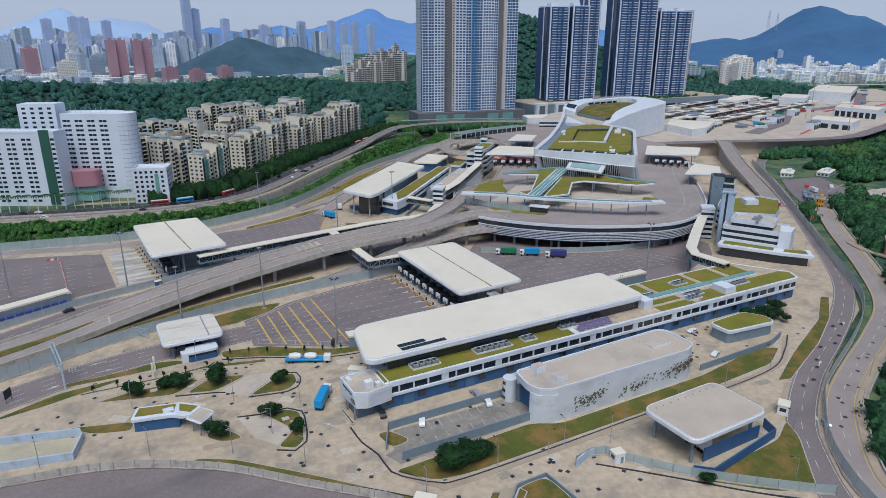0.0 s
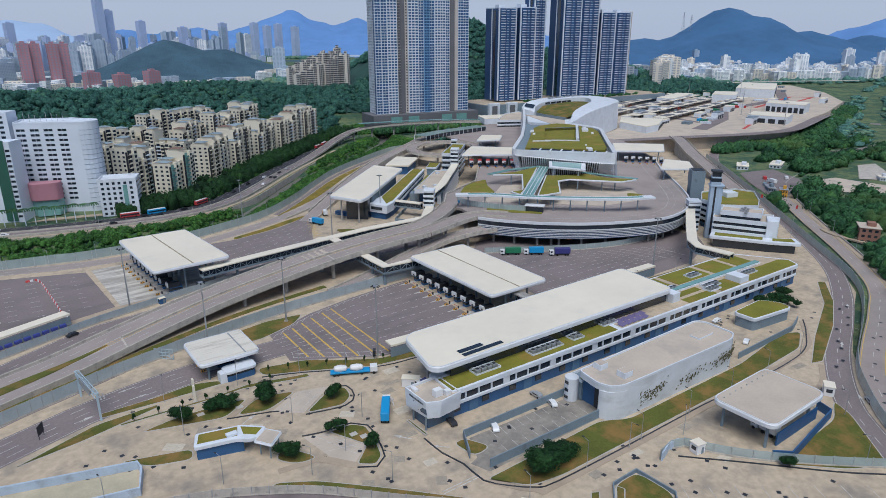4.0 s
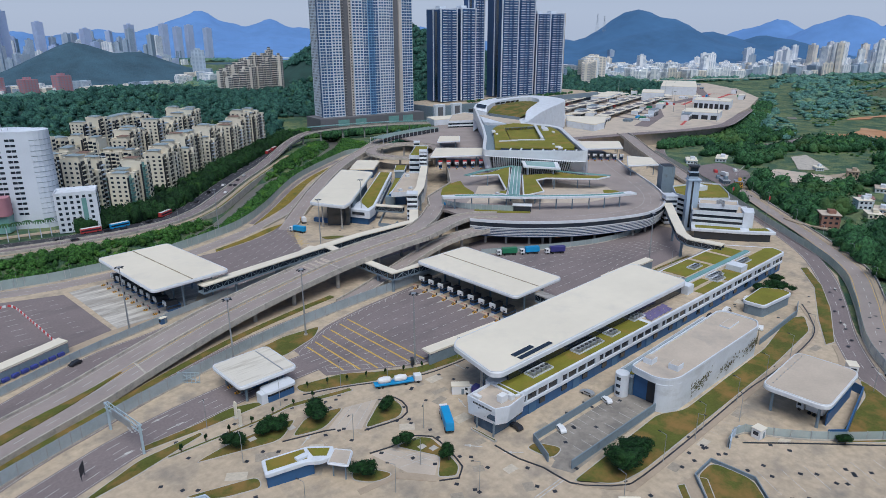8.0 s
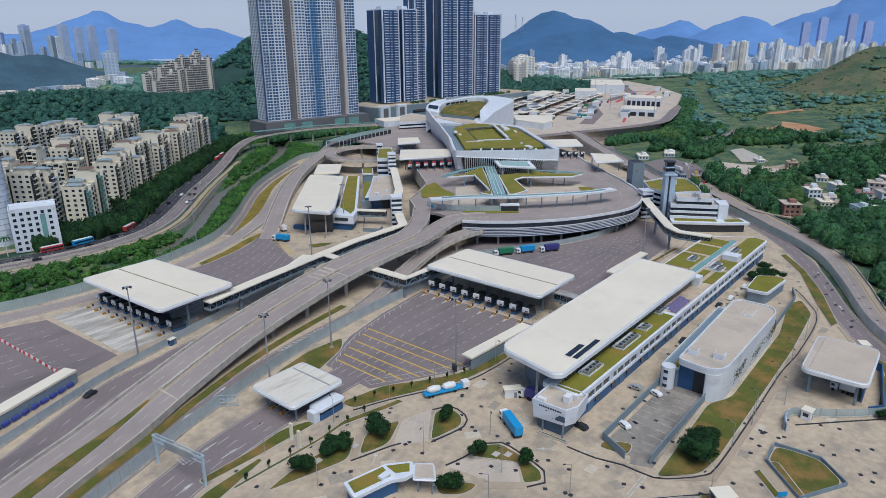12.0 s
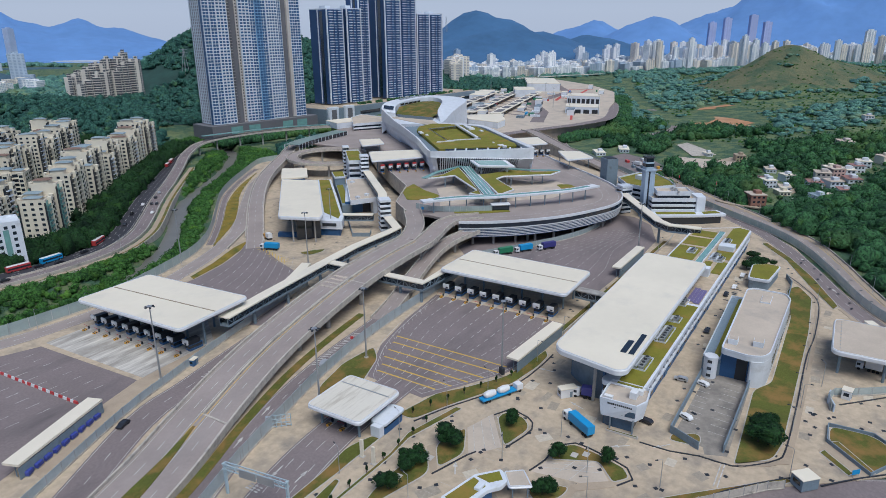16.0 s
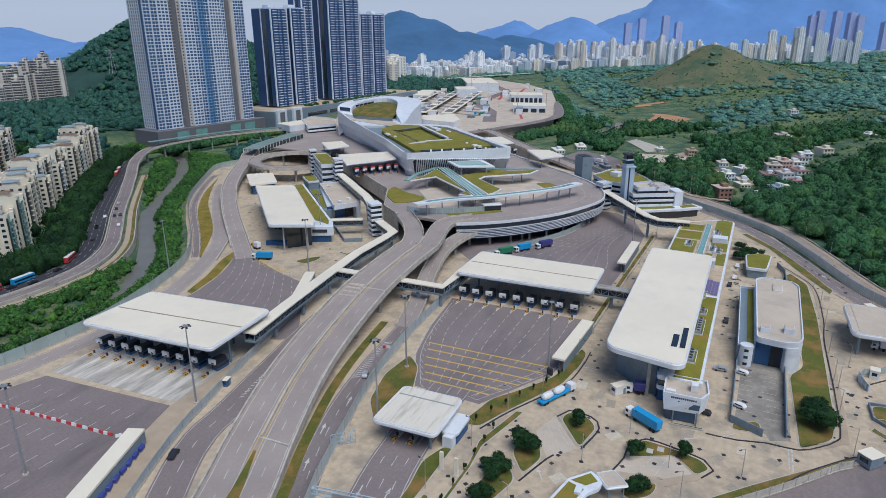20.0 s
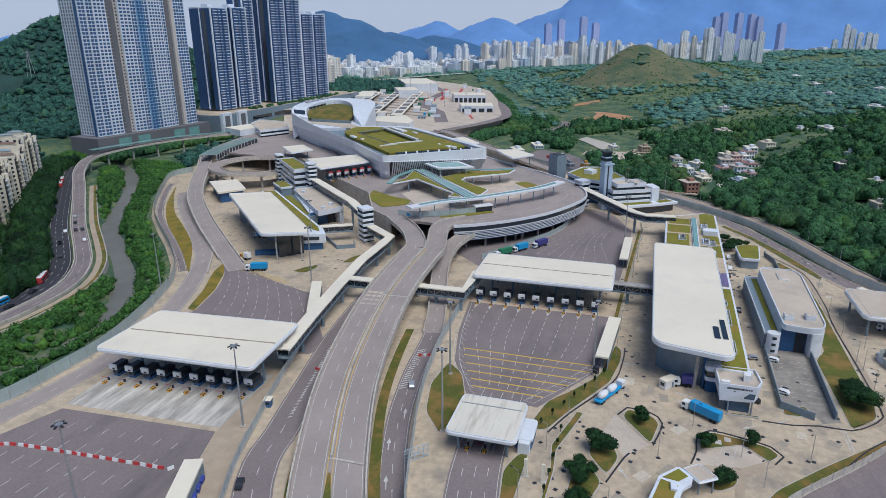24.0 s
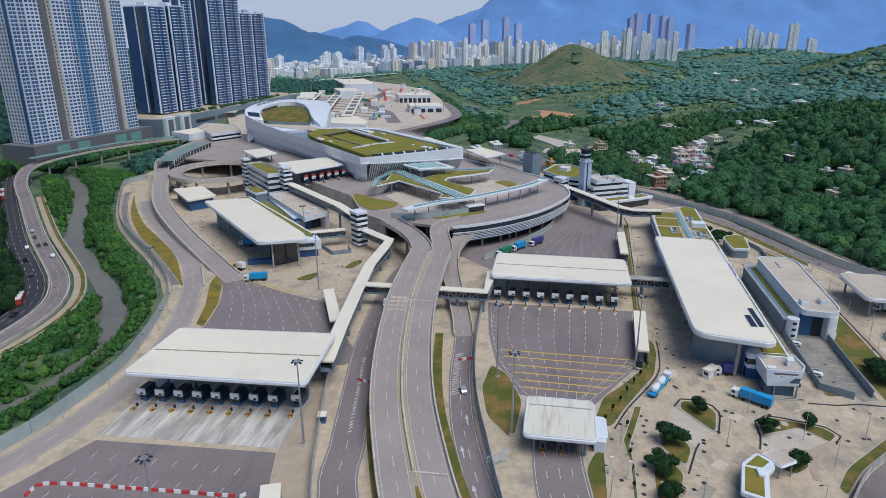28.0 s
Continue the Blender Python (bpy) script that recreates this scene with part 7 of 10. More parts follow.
for _x, _yy in ((212, 380), (221, 379.5), (246, 412)):
    part("roof_hatch", Shape().bevbox(_x, _yy, 10, _x + 2.4, _yy + 2.4, 11.5, 0.06), WHITE, bow2)
edge = thing("deck_office", None, "white-banded office at the deck edge with a planted roof", "building")
storeys(edge, [(297, 460), (304, 452), (285, 433), (268, 421), (262, 428)], 2.0, 21.5, 5, GREENROOF)
part("ground_floor", Shape().prism([(296, 459), (303, 452), (285, 434), (268, 422), (263, 428)], 0, 2.0), BLUEWALL, edge)
cube = thing("planted_kiosk", None, "small blue block with planted roof", "kiosk")
_pp = [(263, 446), (269.5, 440), (256, 426.5), (250, 432)]
part("wall", Shape().prism(offset(ccw(_pp), 0.4), 0, 10.4), BLUEGREY, cube)
part("roof_edge", Shape().slab(_pp, 10.4, 11.9, 0.12), WHITE, cube)
part("green_roof", Shape().prism(offset(ccw(_pp), 0.6), 11.8, 12.05), GREENROOF, cube)

# ring ramp and covered ramp
ringp = thing("ring_ramp", None, "circular concrete ramp on round piers", "ramp", kind="structure")
_rc = [(313 + 30 * math.cos(a), 493 + 30 * math.sin(a), 11.5 + 1.6 * math.cos(a / 2)) for a in np.linspace(-0.6, 2 * math.pi - 0.6, 60)]
part("deck", Shape().strip(_rc, -4.5, 4.5, -1.0, 0), DECKROAD, ringp)
part("parapet", Shape().strip(_rc, 4.4, 4.8, -1.2, 1.0), BARRIER, ringp)
part("parapet", Shape().strip(_rc, -4.8, -4.4, -1.2, 1.0), BARRIER, ringp)
for _k in range(0, 58, 7):
    part("pier", Shape().cyl(_rc[_k][0], _rc[_k][1], 0, _rc[_k][2] - 0.9, 0.9, 10), PIER, ringp)
part("lower_wall", Shape().strip([(313 + 25 * math.cos(a), 493 + 25 * math.sin(a), 0) for a in np.linspace(2.2, 5.4, 30)], -0.3, 0.3, 0, 4.5), BARRIER, ringp)
_cg = mat("grey_green_glass_roof", (0.22, 0.30, 0.27), 0.3, var=0.15, scale=0.3)
cov = thing("ramp_canopy", None, "green glass canopy on white ribs over the ramp", "canopy")
_cl = [(318, 539, 0), (345, 548, 0), (375, 553, 0), (408, 557, 0)]
_cl = curve(_cl, 6)
part("glass_roof", Shape().strip(_cl, -7, 7, 17.2, 17.6), _cg, cov)
part("side_glazing", Shape().strip(_cl, -7, -6.8, 13.6, 17.2), GLASS, cov)
for _i, _p in enumerate(_cl):
    for _d in (-6.9, 6.9):
        _q = shifted(_cl, _d)[_i]
        part("rib", Shape().box(_q[0] - 0.2, _q[1] - 0.2, 12, _q[0] + 0.2, _q[1] + 0.2, 17.8), FASCIA, cov)
for _d in (-5.1, 5.1):
    plain("ramp_parapet", Shape().strip([p for p in shifted(curve(RAMP, 5), _d) if 136 < p[0] < 352], -0.3, 0.3, -3.0, 1.0), BARRIER, "pale concrete parapet of the curved ramp", "parapet", "structure")


# ---- footbridges ----
def footbridge(pts, zr, w, label, cols=(), roof=None):
    """A covered walkway: floor, glazed sides, white roof, supports."""
    ob = thing("footbridge", None, label, "footbridge")
    line = [(p[0], p[1], (p[2] if len(p) > 2 else zr) - zr) for p in pts]
    part("floor", Shape().strip(line, -w / 2, w / 2, zr - 3.9, zr - 3.2), BLUEGREY, ob)
    for d in (-w / 2 + 0.15, w / 2 - 0.15):
        part("side_glazing", Shape().strip(line, d - 0.06, d + 0.06, zr - 3.2, zr - 0.5), GLASS, ob)
        sh = Shape()
        fine = []
        for a, b in zip(line[:-1], line[1:]):
            m = max(1, int(math.dist(a, b) / 3))
            fine += [tuple(a[j] + (b[j] - a[j]) * k / m for j in range(3)) for k in range(m)]
        for p in shifted(fine + [line[-1]], d):
            sh.box(p[0] - 0.1, p[1] - 0.1, p[2] + zr - 3.3, p[0] + 0.1, p[1] + 0.1, p[2] + zr - 0.4)
        sh2 = shifted(fine + [line[-1]], d)
        for k, (p, q) in enumerate(zip(sh2[:-1], sh2[1:])):
            lo, hi = (zr - 3.2, zr - 0.6) if k % 2 else (zr - 0.6, zr - 3.2)
            sh.beam((p[0], p[1], p[2] + lo), (q[0], q[1], q[2] + hi), 0.16)
        part("side_truss", sh, BLUEGREY, ob, "blue-grey steel side truss", kind="stuff")
        part("bottom_chord", Shape().strip(line, d - 0.12, d + 0.12, zr - 3.4, zr - 3.0), BLUEGREY, ob)
    part("roof", Shape().strip(line, -w / 2 - 0.5, w / 2 + 0.5, zr - 0.5, zr), roof or ROOFWHITE, ob)
    for p in cols:
        part("pier", Shape().cyl(p[0], p[1], 0, zr - 3.8, 0.7, 12), BLUEGREY, ob)
    return ob


footbridge([(41, 308.6), (68, 312.6), (104, 317.2), (134, 320.6), (161, 320.6), (172, 321), (188, 339)], 9.8, 4.2, "long white-roofed glazed footbridge beside the viaduct", ((58, 311), (80, 314), (104, 317), (128, 320), (152, 320.6), (170, 321)))
footbridge([(110.5, 316), (110.5, 264), (134, 263.6)], 9.6, 3.6, "white-roofed footbridge crossing below the viaduct", ((110.5, 276), (110.5, 265), (110.5, 306)))
footbridge([(138, 205), (137, 187)], 9.2, 3.4, "grey-roofed link bridge between canopy and hall", ((137.5, 198),), PIER)
footbridge([(298, 233, 13.6), (270, 214, 13.2), (249, 199, 12.4), (244, 192, 12.2), (246, 176, 12)], 13.0, 4.0, "white-roofed footbridge from deck to podium", ((270, 214), (248, 198)))
footbridge([(180, 369), (190, 351)], 9.0, 3.4, "white-roofed link bridge between podium and stair tower")
footbridge([(264, 413), (214, 362), (194, 346)], 16.0, 4.4, "white-roofed walkway along the deck edge", ((245, 394), (230, 378), (214, 362)))

# glass screen and planting before the drop-off court
_gs = thing("glass_screen", None, "tall clear glass screen on posts before the drop-off court", "screen", kind="structure")
_gl0 = curve([(200, 327, 13.3), (199, 318, 13.3), (203, 306, 13.3), (210, 295, 13.3), (219, 284, 13.3)], 3)
for _a, _b in zip(_gl0[:-1], _gl0[1:]):
    part("pane", Shape().strip([_a, _b], -0.04, 0.04, 0.3, 3.4), TEALPANEL, _gs)
    part("post", Shape().box(_a[0] - 0.1, _a[1] - 0.1, 13.3, _a[0] + 0.1, _a[1] + 0.1, 16.9), STEEL, _gs)
plain("road_sign", Shape().box(195, 318.9, 13.3, 195.1, 319, 16).box(194.8, 318.2, 15, 194.9, 319.8, 16.6), BLUETRUCK, "blue road sign on a thin post", "sign")


# ---- residential towers ----
PANE = mat("blue_window_glass", (0.045, 0.115, 0.26), 0.35, var=0.3, scale=0.12, gloss=0.3)
NAVYWALL = mat("navy_tile_wall", (0.030, 0.075, 0.19), 0.5, var=0.12, scale=0.05)
PALEWALL = mat("pale_tile_wall", (0.66, 0.71, 0.79), 0.7, var=0.08, scale=0.05)
BROWNWALL = mat("grey_brown_tile_wall", (0.15, 0.15, 0.165), 0.8, var=0.12, scale=0.05)
BEIGE = mat("beige_tile_wall", (0.52, 0.48, 0.45), 0.8, var=0.1, scale=0.05)
CREAM = mat("cream_render", (0.74, 0.69, 0.565), 0.85, var=0.08, scale=0.06, stain=(0.56, 0.51, 0.41), stain_scale=0.08, stain_at=(0.54, 0.85))
ROOFBLUE = mat("blue_grey_roof_tile", (0.25, 0.32, 0.36), 0.7, var=0.18, scale=0.1)


def bay(ob, x0, x1, y0, y1, z0, z1, wall, glass, floor=3.1, band=1.25, mull=2.4, mw=0.7):
    """A projecting front of glass, with a band at each storey and piers between windows."""
    b = part("bay", Shape().box(x0, y0, z0, x1, y1, z1), glass, ob)
    sh, z = Shape(), z0
    while z < z1 - 0.5:
        sh.box(x0 - 0.35, y0 - 0.4, z, x1 + 0.35, y0 + 2.0, z + band)
        z += floor
    part("floor_band", sh, wall, b, kind="stuff")
    n = max(1, round((x1 - x0) / mull))
    sh = Shape()
    for k in range(n + 1):
        x = x0 + (x1 - x0) * k / n
        sh.box(x - mw / 2, y0 - 0.36, z0, x + mw / 2, y0 + 1.6, z1)
    part("pier", sh, wall, b, kind="stuff")
    return b


_blue = mat("sky_blue_tile_wall", (0.22, 0.40, 0.62), 0.5, var=0.12, scale=0.05)
t1 = thing("residential_tower", pose(361, 689, 0, 0, 0, -10), "very tall pale residential tower with ranks of blue windows", "tower")
part("core", Shape().box(2, 3, 20, 118, 30, 176), BROWNWALL, t1)
for _x0, _x1, _y0, _w, _g, _b, _m, _mw in ((0, 7, 2.0, PALEWALL, PANE, 0.8, 3.5, 0.25), (7, 14, 0.8, PALEWALL, PANE, 0.8, 3.5, 0.25), (14, 26, 0, PALEWALL, PANE, 1.25, 4.0, 0.9), (26, 31, 3.4, BEIGE, DARK, 1.0, 5, 0.5), (31, 37, 5.0, BROWNWALL, DARK, 0.9, 3, 0.6), (37, 40, 2.4, BEIGE, DARK, 1.7, 3, 0.9),
                                              (40, 53, 0, PALEWALL, PANE, 1.25, 4.3, 0.9), (53, 60, 1.0, PALEWALL, PANE, 0.7, 3.5, 0.25), (60, 67, -0.4, _blue, PANE, 0.8, 3.5, 0.25), (67, 74, 1.0, PALEWALL, PANE, 0.7, 3.5, 0.25), (74, 88, 0, PALEWALL, PANE, 1.25, 3.5, 0.8), (88, 94, 1.6, PALEWALL, PANE, 0.8, 3, 0.3), (94, 101, 5.0, BROWNWALL, DARK, 0.9, 3.5, 0.6),
                                              (105, 112, 0.8, PALEWALL, PANE, 0.8, 3.5, 0.3), (112, 120, 2.0, PALEWALL, PANE, 0.8, 4, 0.3)):
    bay(t1, _x0 + 0.2, _x1 - 0.2, _y0, _y0 + 6, 20, 176, _w, _g, 3.15, _b, _m, _mw)
part("side_wall", Shape().box(101.2, 0.6, 20, 105, 6, 176), BEIGE, t1)
_fb, _fp = Shape(), Shape()
for _k in range(49):
    _fb.box(1.2, 3.2, 20 + 3.15 * _k, 2.3, 29.8, 21.1 + 3.15 * _k)
for _k in range(8):
    _fp.box(1.3, 3.2 + 3.7 * _k, 20, 2.2, 4.1 + 3.7 * _k, 176)
part("flank_band", _fb, PALEWALL, t1, kind="stuff")
part("flank_pier", _fp, PALEWALL, t1, kind="stuff")
part("podium", Shape().slab(rect(-8, -6, 130, 34), 2, 19.6, 0.2), BROWNWALL, t1)
for _x0 in (14, 36, 80, 100):
    part("podium_glazing", Shape().box(_x0, -6.3, 9, _x0 + 14, -5.9, 17), GREENGLASS, t1)


def balconies(ob, x0, x1, y0, y1, z0, z1, seed):
    """A dark glass front with white balcony bands of uneven length."""
    b = part("bay", Shape().box(x0, y0, z0, x1, y1, z1), PANE, ob)
    sh, z, w = Shape(), z0, x1 - x0
    while z < z1 - 0.5:
        sh.box(x0 + w * 0.02, y0 - 1.3, z, x0 + w * 0.30, y0 + 0.3, z + 0.8)
        sh.box(x0 + w * 0.68, y0 - 1.5, z, x1 + 0.6, y0 + 0.3, z + 0.75)
        sh.box(x0 + w * 0.40, y0 - 0.4, z, x0 + w * 0.56, y0 + 0.3, z + 0.5)
        z += 3.15
    part("balcony", sh, PALEWALL, b, kind="stuff")
    sh = Shape()
    for t in (0.3, 0.38, 0.6, 0.68):
        sh.box(x0 + w * t - 0.35, y0 - 0.5, z0, x0 + w * t + 0.35, y0 + 1, z1)
    part("pier", sh, NAVYWALL, b)
    return b


def dark_tower(x, y, a, w, d, top, label, base=27.0, edge=None):
    ob = thing("residential_tower", pose(x, y, 0, 0, 0, a), label, "tower", "dark towers")
    part("core", Shape().box(0, 0.5, base, w, d, top), NAVYWALL, ob, "navy blue tiled wall")
    part("side_glazing", Shape().box(-0.3, d * 0.25, base, 0.2, d * 0.42, top - 2), GLASS, ob)
    part("side_fin", Shape().box(-0.8, -0.6, base, 0.8, 0.9, top + 1), PALEWALL, ob)
    part("side_fin", Shape().box(-0.8, d * 0.5, base, 0.3, d * 0.5 + 1.2, top + 1), PALEWALL, ob)
    n = max(1, round(w / 24))
    for k in range(n):
        x0 = w * k / n + 1.5
        x1 = w * (k + 1) / n - 3.5
        balconies(ob, x0, x1, -1.6, 3, base, top - 1, k)
        part("end_fin", Shape().box(x1 + 0.3, -2.2, base, x1 + 1.5, 2, top + 1.5), PALEWALL, ob)
    part("roof", Shape().box(0, 0.5, top, w, d, top + 1.2), PALEWALL, ob)
    for k in range(n):
        part("roof_house", Shape().box(w * k / n + 3, 6, top + 1, w * k / n + 12, 16, top + 4.5), PALEWALL, ob)
    return ob


dark_tower(534, 677, -8, 27, 32, 140, "tall navy residential tower with a white edge and balconies")
dark_tower(565, 671, -10, 24, 34, 141, "tall navy residential tower with white balconies at one end")
dark_tower(590, 672, -10, 18, 24, 166, "very tall slim navy tower with white balconies")
dark_tower(636, 664, -14, 56, 36, 168, "very tall navy residential tower with a plain blue flank")
_t4 = dark_tower(703, 657, -16, 48, 30, 137, "navy and white residential tower, lower than the rest")
part("end_wall", Shape().box(48, 4, 27, 52, 28, 139), BEIGE, _t4, "beige end wall")
_pd = thing("tower_podium", pose(498, 664, 0, 0, 0, -4), "long dark podium with white portals below the towers", "podium")
part("wall", Shape().slab(rect(0, -10, 330, 60), 0, 25, 0.3), BLUEGREY, _pd)
part("roof", Shape().box(1, -9, 25, 329, 59, 25.4), CONCRETE, _pd)
for _x0 in (2, 30):
    _q = part("portal", Shape().slab(rect(_x0, -13, _x0 + 16, -8), 4, 27, 0.3), WHITE, _pd)
    part("portal_panel", Shape().box(_x0 + 4, -13.3, 5, _x0 + 12, -12.8, 24), BROWNWALL, _q)
for _k in range(6):
    part("strip_window", Shape().box(60 + 44 * _k, -10.3, 14, 98 + 44 * _k, -9.9, 18), GLASS, _pd)


# ---- flats beside the river ----
def flats(x, y, a, w, d, floors, label, base=0.0, green=False):
    """A cream block of flats: units that step to and fro and up and down, with deep dark balconies, small roofs and roof houses."""
    ob = thing("block_of_flats", pose(x, y, base - 0.5, 0, 0, a), label, "flats", "flats beside the river")
    r = random.Random(int(x * 3 + y))
    n = max(2, round(w / 8.5))
    bw = w / n
    rail = (GREENGLASS if green else None)
    for k in range(n):
        x0, fl = -w / 2 + bw * k, floors + r.choice((-2, -1, 0, 0, 1))
        h, sh0 = 3.0 * fl, r.uniform(-2.6, 2.6)
        lo, hi = -d / 2 + sh0, d / 2 + sh0
        u = part("unit", Shape().box(x0, lo, -1, x0 + bw, hi, h), CREAM, ob)
        bal, gl, wi, re = Shape(), Shape(), Shape(), Shape()
        for s, y0 in ((-1, lo), (1, hi)):
            def span(q0, q1):
                return min(y0 + s * q0, y0 + s * q1), max(y0 + s * q0, y0 + s * q1)
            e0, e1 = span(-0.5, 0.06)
            # shadow of a recess, put on as a dark strip proud of the wall
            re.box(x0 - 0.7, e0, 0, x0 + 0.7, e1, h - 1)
            b0, b1 = span(-0.2, 1.9)
            part("bay", Shape().box(x0 + bw * 0.56, b0, 0, x0 + bw * 0.94, b1, h + 1.2), CREAM, u)
            for f in range(fl):
                z = 3.0 * f
                g0, g1 = span(-0.1, 0.14)
                gl.box(x0 + bw * 0.11, g0, z + 0.2, x0 + bw * 0.53, g1, z + 2.85)
                c0, c1 = span(0, 1.5)
                bal.box(x0 + bw * 0.10, c0, z - 0.12, x0 + bw * 0.55, c1, z + 0.1)
                c0, c1 = span(1.38, 1.5)
                bal.box(x0 + bw * 0.10, c0, z + 0.1, x0 + bw * 0.55, c1, z + 0.95)
                c0, c1 = span(1.8, 2.02)
                wi.box(x0 + bw * 0.62, c0, z + 0.6, x0 + bw * 0.88, c1, z + 2.3)
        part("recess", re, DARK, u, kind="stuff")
        part("balcony_glazing", gl, rail or GLASS, u, kind="stuff")
        part("balcony", bal, rail or (CREAM if (k + int(x)) % 3 else PALEWALL), u, kind="stuff")
        part("window", wi, GLASS, u, kind="stuff")
        part("parapet", Shape().ring(rect(x0, lo, x0 + bw, hi), h - 0.05, h + 0.9, 0.25), CREAM, u)
        t0, t1 = x0 + bw * r.uniform(0.05, 0.2), x0 + bw * r.uniform(0.7, 0.97)
        m0, m1 = lo + d * r.uniform(0.1, 0.3), hi - d * r.uniform(0.1, 0.35)
        hh = h + r.choice((1.6, 2.8, 3.2))
        part("attic", Shape().box(t0, m0, h - 0.1, t1, m1, hh), CREAM, u)
        o, rx, ry = 0.7, (t1 - t0) * 0.28, (m1 - m0) * 0.3
        part("roof", Shape().add([(t0 - o, m0 - o, hh), (t1 + o, m0 - o, hh), (t1 + o, m1 + o, hh), (t0 - o, m1 + o, hh), (t0 + rx, m0 + ry, hh + 0.8), (t1 - rx, m0 + ry, hh + 0.8), (t1 - rx, m1 - ry, hh + 0.8), (t0 + rx, m1 - ry, hh + 0.8)],
                                 [(0, 1, 5, 4), (1, 2, 6, 5), (2, 3, 7, 6), (3, 0, 4, 7), (4, 5, 6, 7), (3, 2, 1, 0)]), ROOFBLUE if r.random() < 0.88 else _terra, u)
        part("roof_terrace", Shape().box(x0 + 0.3, lo + 0.3, h, x0 + bw - 0.3, hi - 0.3, h + 0.06), TANROOF, u)
        if k in (0, n - 1):
            ew, xe, q = Shape(), (x0 if k == 0 else x0 + bw), (-0.12 if k == 0 else 0.12)
            for f in range(fl):
                for j in range(3):
                    yy = lo + d * (0.14 + 0.29 * j)
                    ew.box(min(xe, xe + q), yy, 3 * f + 0.9, max(xe, xe + q), yy + d * 0.12, 3 * f + 2.3)
            part("end_window", ew, GLASS, u, kind="stuff")
    return ob


_terra = mat("brown_roof_tile", (0.20, 0.13, 0.10), 0.8, var=0.2)
_lab = ("cream block of flats with blue-grey roofs and balconies", "stepped cream block of flats above the street trees")
_row_front = ((84, 509, 44, 30, 14, 9, 0), (58, 512, 36, 24, 14, 11, 0), (124, 556, 47, 34, 15, 9, 0), (152, 582, 47, 34, 16, 10, 0), (186, 612, 43, 36, 16, 10, 1), (220, 638, 40, 36, 16, 11, 1), (252, 664, 38, 32, 16, 12, 2), (40, 545, 30, 26, 14, 11, 1), (66, 575, -40, 28, 14, 10, 2))
_row_rear = ((104, 600, -40, 34, 14, 9, 3), (86, 640, 30, 34, 14, 9, 5), (130, 640, 44, 36, 15, 10, 4), (168, 668, 44, 36, 15, 10, 5), (120, 690, 30, 40, 15, 10, 8), (160, 720, 30, 40, 15, 9, 10), (206, 705, 40, 34, 15, 10, 6), (60, 620, 20, 28, 14, 10, 4), (210, 745, 35, 40, 15, 8, 10))
for _i, (_x, _yy, _a, _w, _d, _f, _b) in enumerate(_row_front + _row_rear):
    flats(_x, _yy, _a, _w, _d, _f, _lab[_i % 2], _b, _i in (0,))
_sw = thing("small_white_block", pose(41, 474, 0, 0, 0, -20), "small white six-storey block beside the street", "building")
part("wall", Shape().slab(rect(-11, -8, 11, 8), 0, 23, 0.2), WHITE, _sw)
for _f in range(7):
    for _k in range(6):
        part("window", Shape().box(-9.5 + 3.3 * _k, -8.12, 1.2 + 3.2 * _f, -7.9 + 3.3 * _k, -7.9, 2.8 + 3.2 * _f), GLASS, _sw)
for _f in range(7):
    for _k in range(4):
        part("window", Shape().box(10.9, -6.5 + 3.6 * _k, 1.2 + 3.2 * _f, 11.12, -4.9 + 3.6 * _k, 2.8 + 3.2 * _f), GLASS, _sw)
part("parapet", Shape().ring(rect(-11, -8, 11, 8), 22.9, 24, 0.4), WHITE, _sw)
part("stair_glazing", Shape().box(3, -8.2, 0.5, 5.5, -7.9, 20), GREENGLASS, _sw)

# ---- hotel ----
hotel = thing("hotel", None, "large white hotel with a curved end and ranks of small windows", "hotel")
_wing = [(-70, 516), (-13, 487), (-6, 497), (-60, 528)]
part("wing_wall", Shape().prism(_wing, 0, 48), PALEWALL, hotel)
part("green_fin", Shape().prism([(-21.5, 490.6), (-16, 487.8), (-15.5, 489), (-21, 492)], 1, 50), mat("green_tile", (0.035, 0.11, 0.08), 0.5, var=0.12), hotel, "dark green tiled fin")
part("core_tower", Shape().prism([(-32, 522), (-10, 512), (-4, 524), (-26, 534)], 0, 64), PALEWALL, hotel)
_cyl = [(-8, 508), (20, 492)] + [(29 + 9 * math.cos(a), 497 + 9 * math.sin(a)) for a in np.linspace(-2.0, 1.2, 12)] + [(26, 516), (-2, 526)]
part("curved_wall", Shape().prism(_cyl, 0, 57), PALEWALL, hotel, "white curved end wall")
for _f in range(1, 18):
    part("string_course", Shape().prism(offset(ccw(_cyl[2:14] + [(29, 497)]), -0.15), 3.1 * _f, 3.1 * _f + 0.18), BLUEGREY, hotel)
_ww = Shape().box(-1.2, -0.12, 0, 1.2, 0.12, 1.4).mesh("window")


def windows_on(ob, p, q, n, floors, z0, fh=3.1, skip=()):
    """Paired windows along a front from p to q: each window one object on one mesh."""
    a = math.degrees(math.atan2(q[1] - p[1], q[0] - p[0]))
    for f in range(floors):
        for k in range(n):
            if k % 3 == 2 and n > 6:
                continue
            t = (k + 0.5) / n
            w = part("window", _ww, GLASS, ob)
            w.matrix_local = pose(p[0] + (q[0] - p[0]) * t, p[1] + (q[1] - p[1]) * t, z0 + fh * f, 0, 0, a)


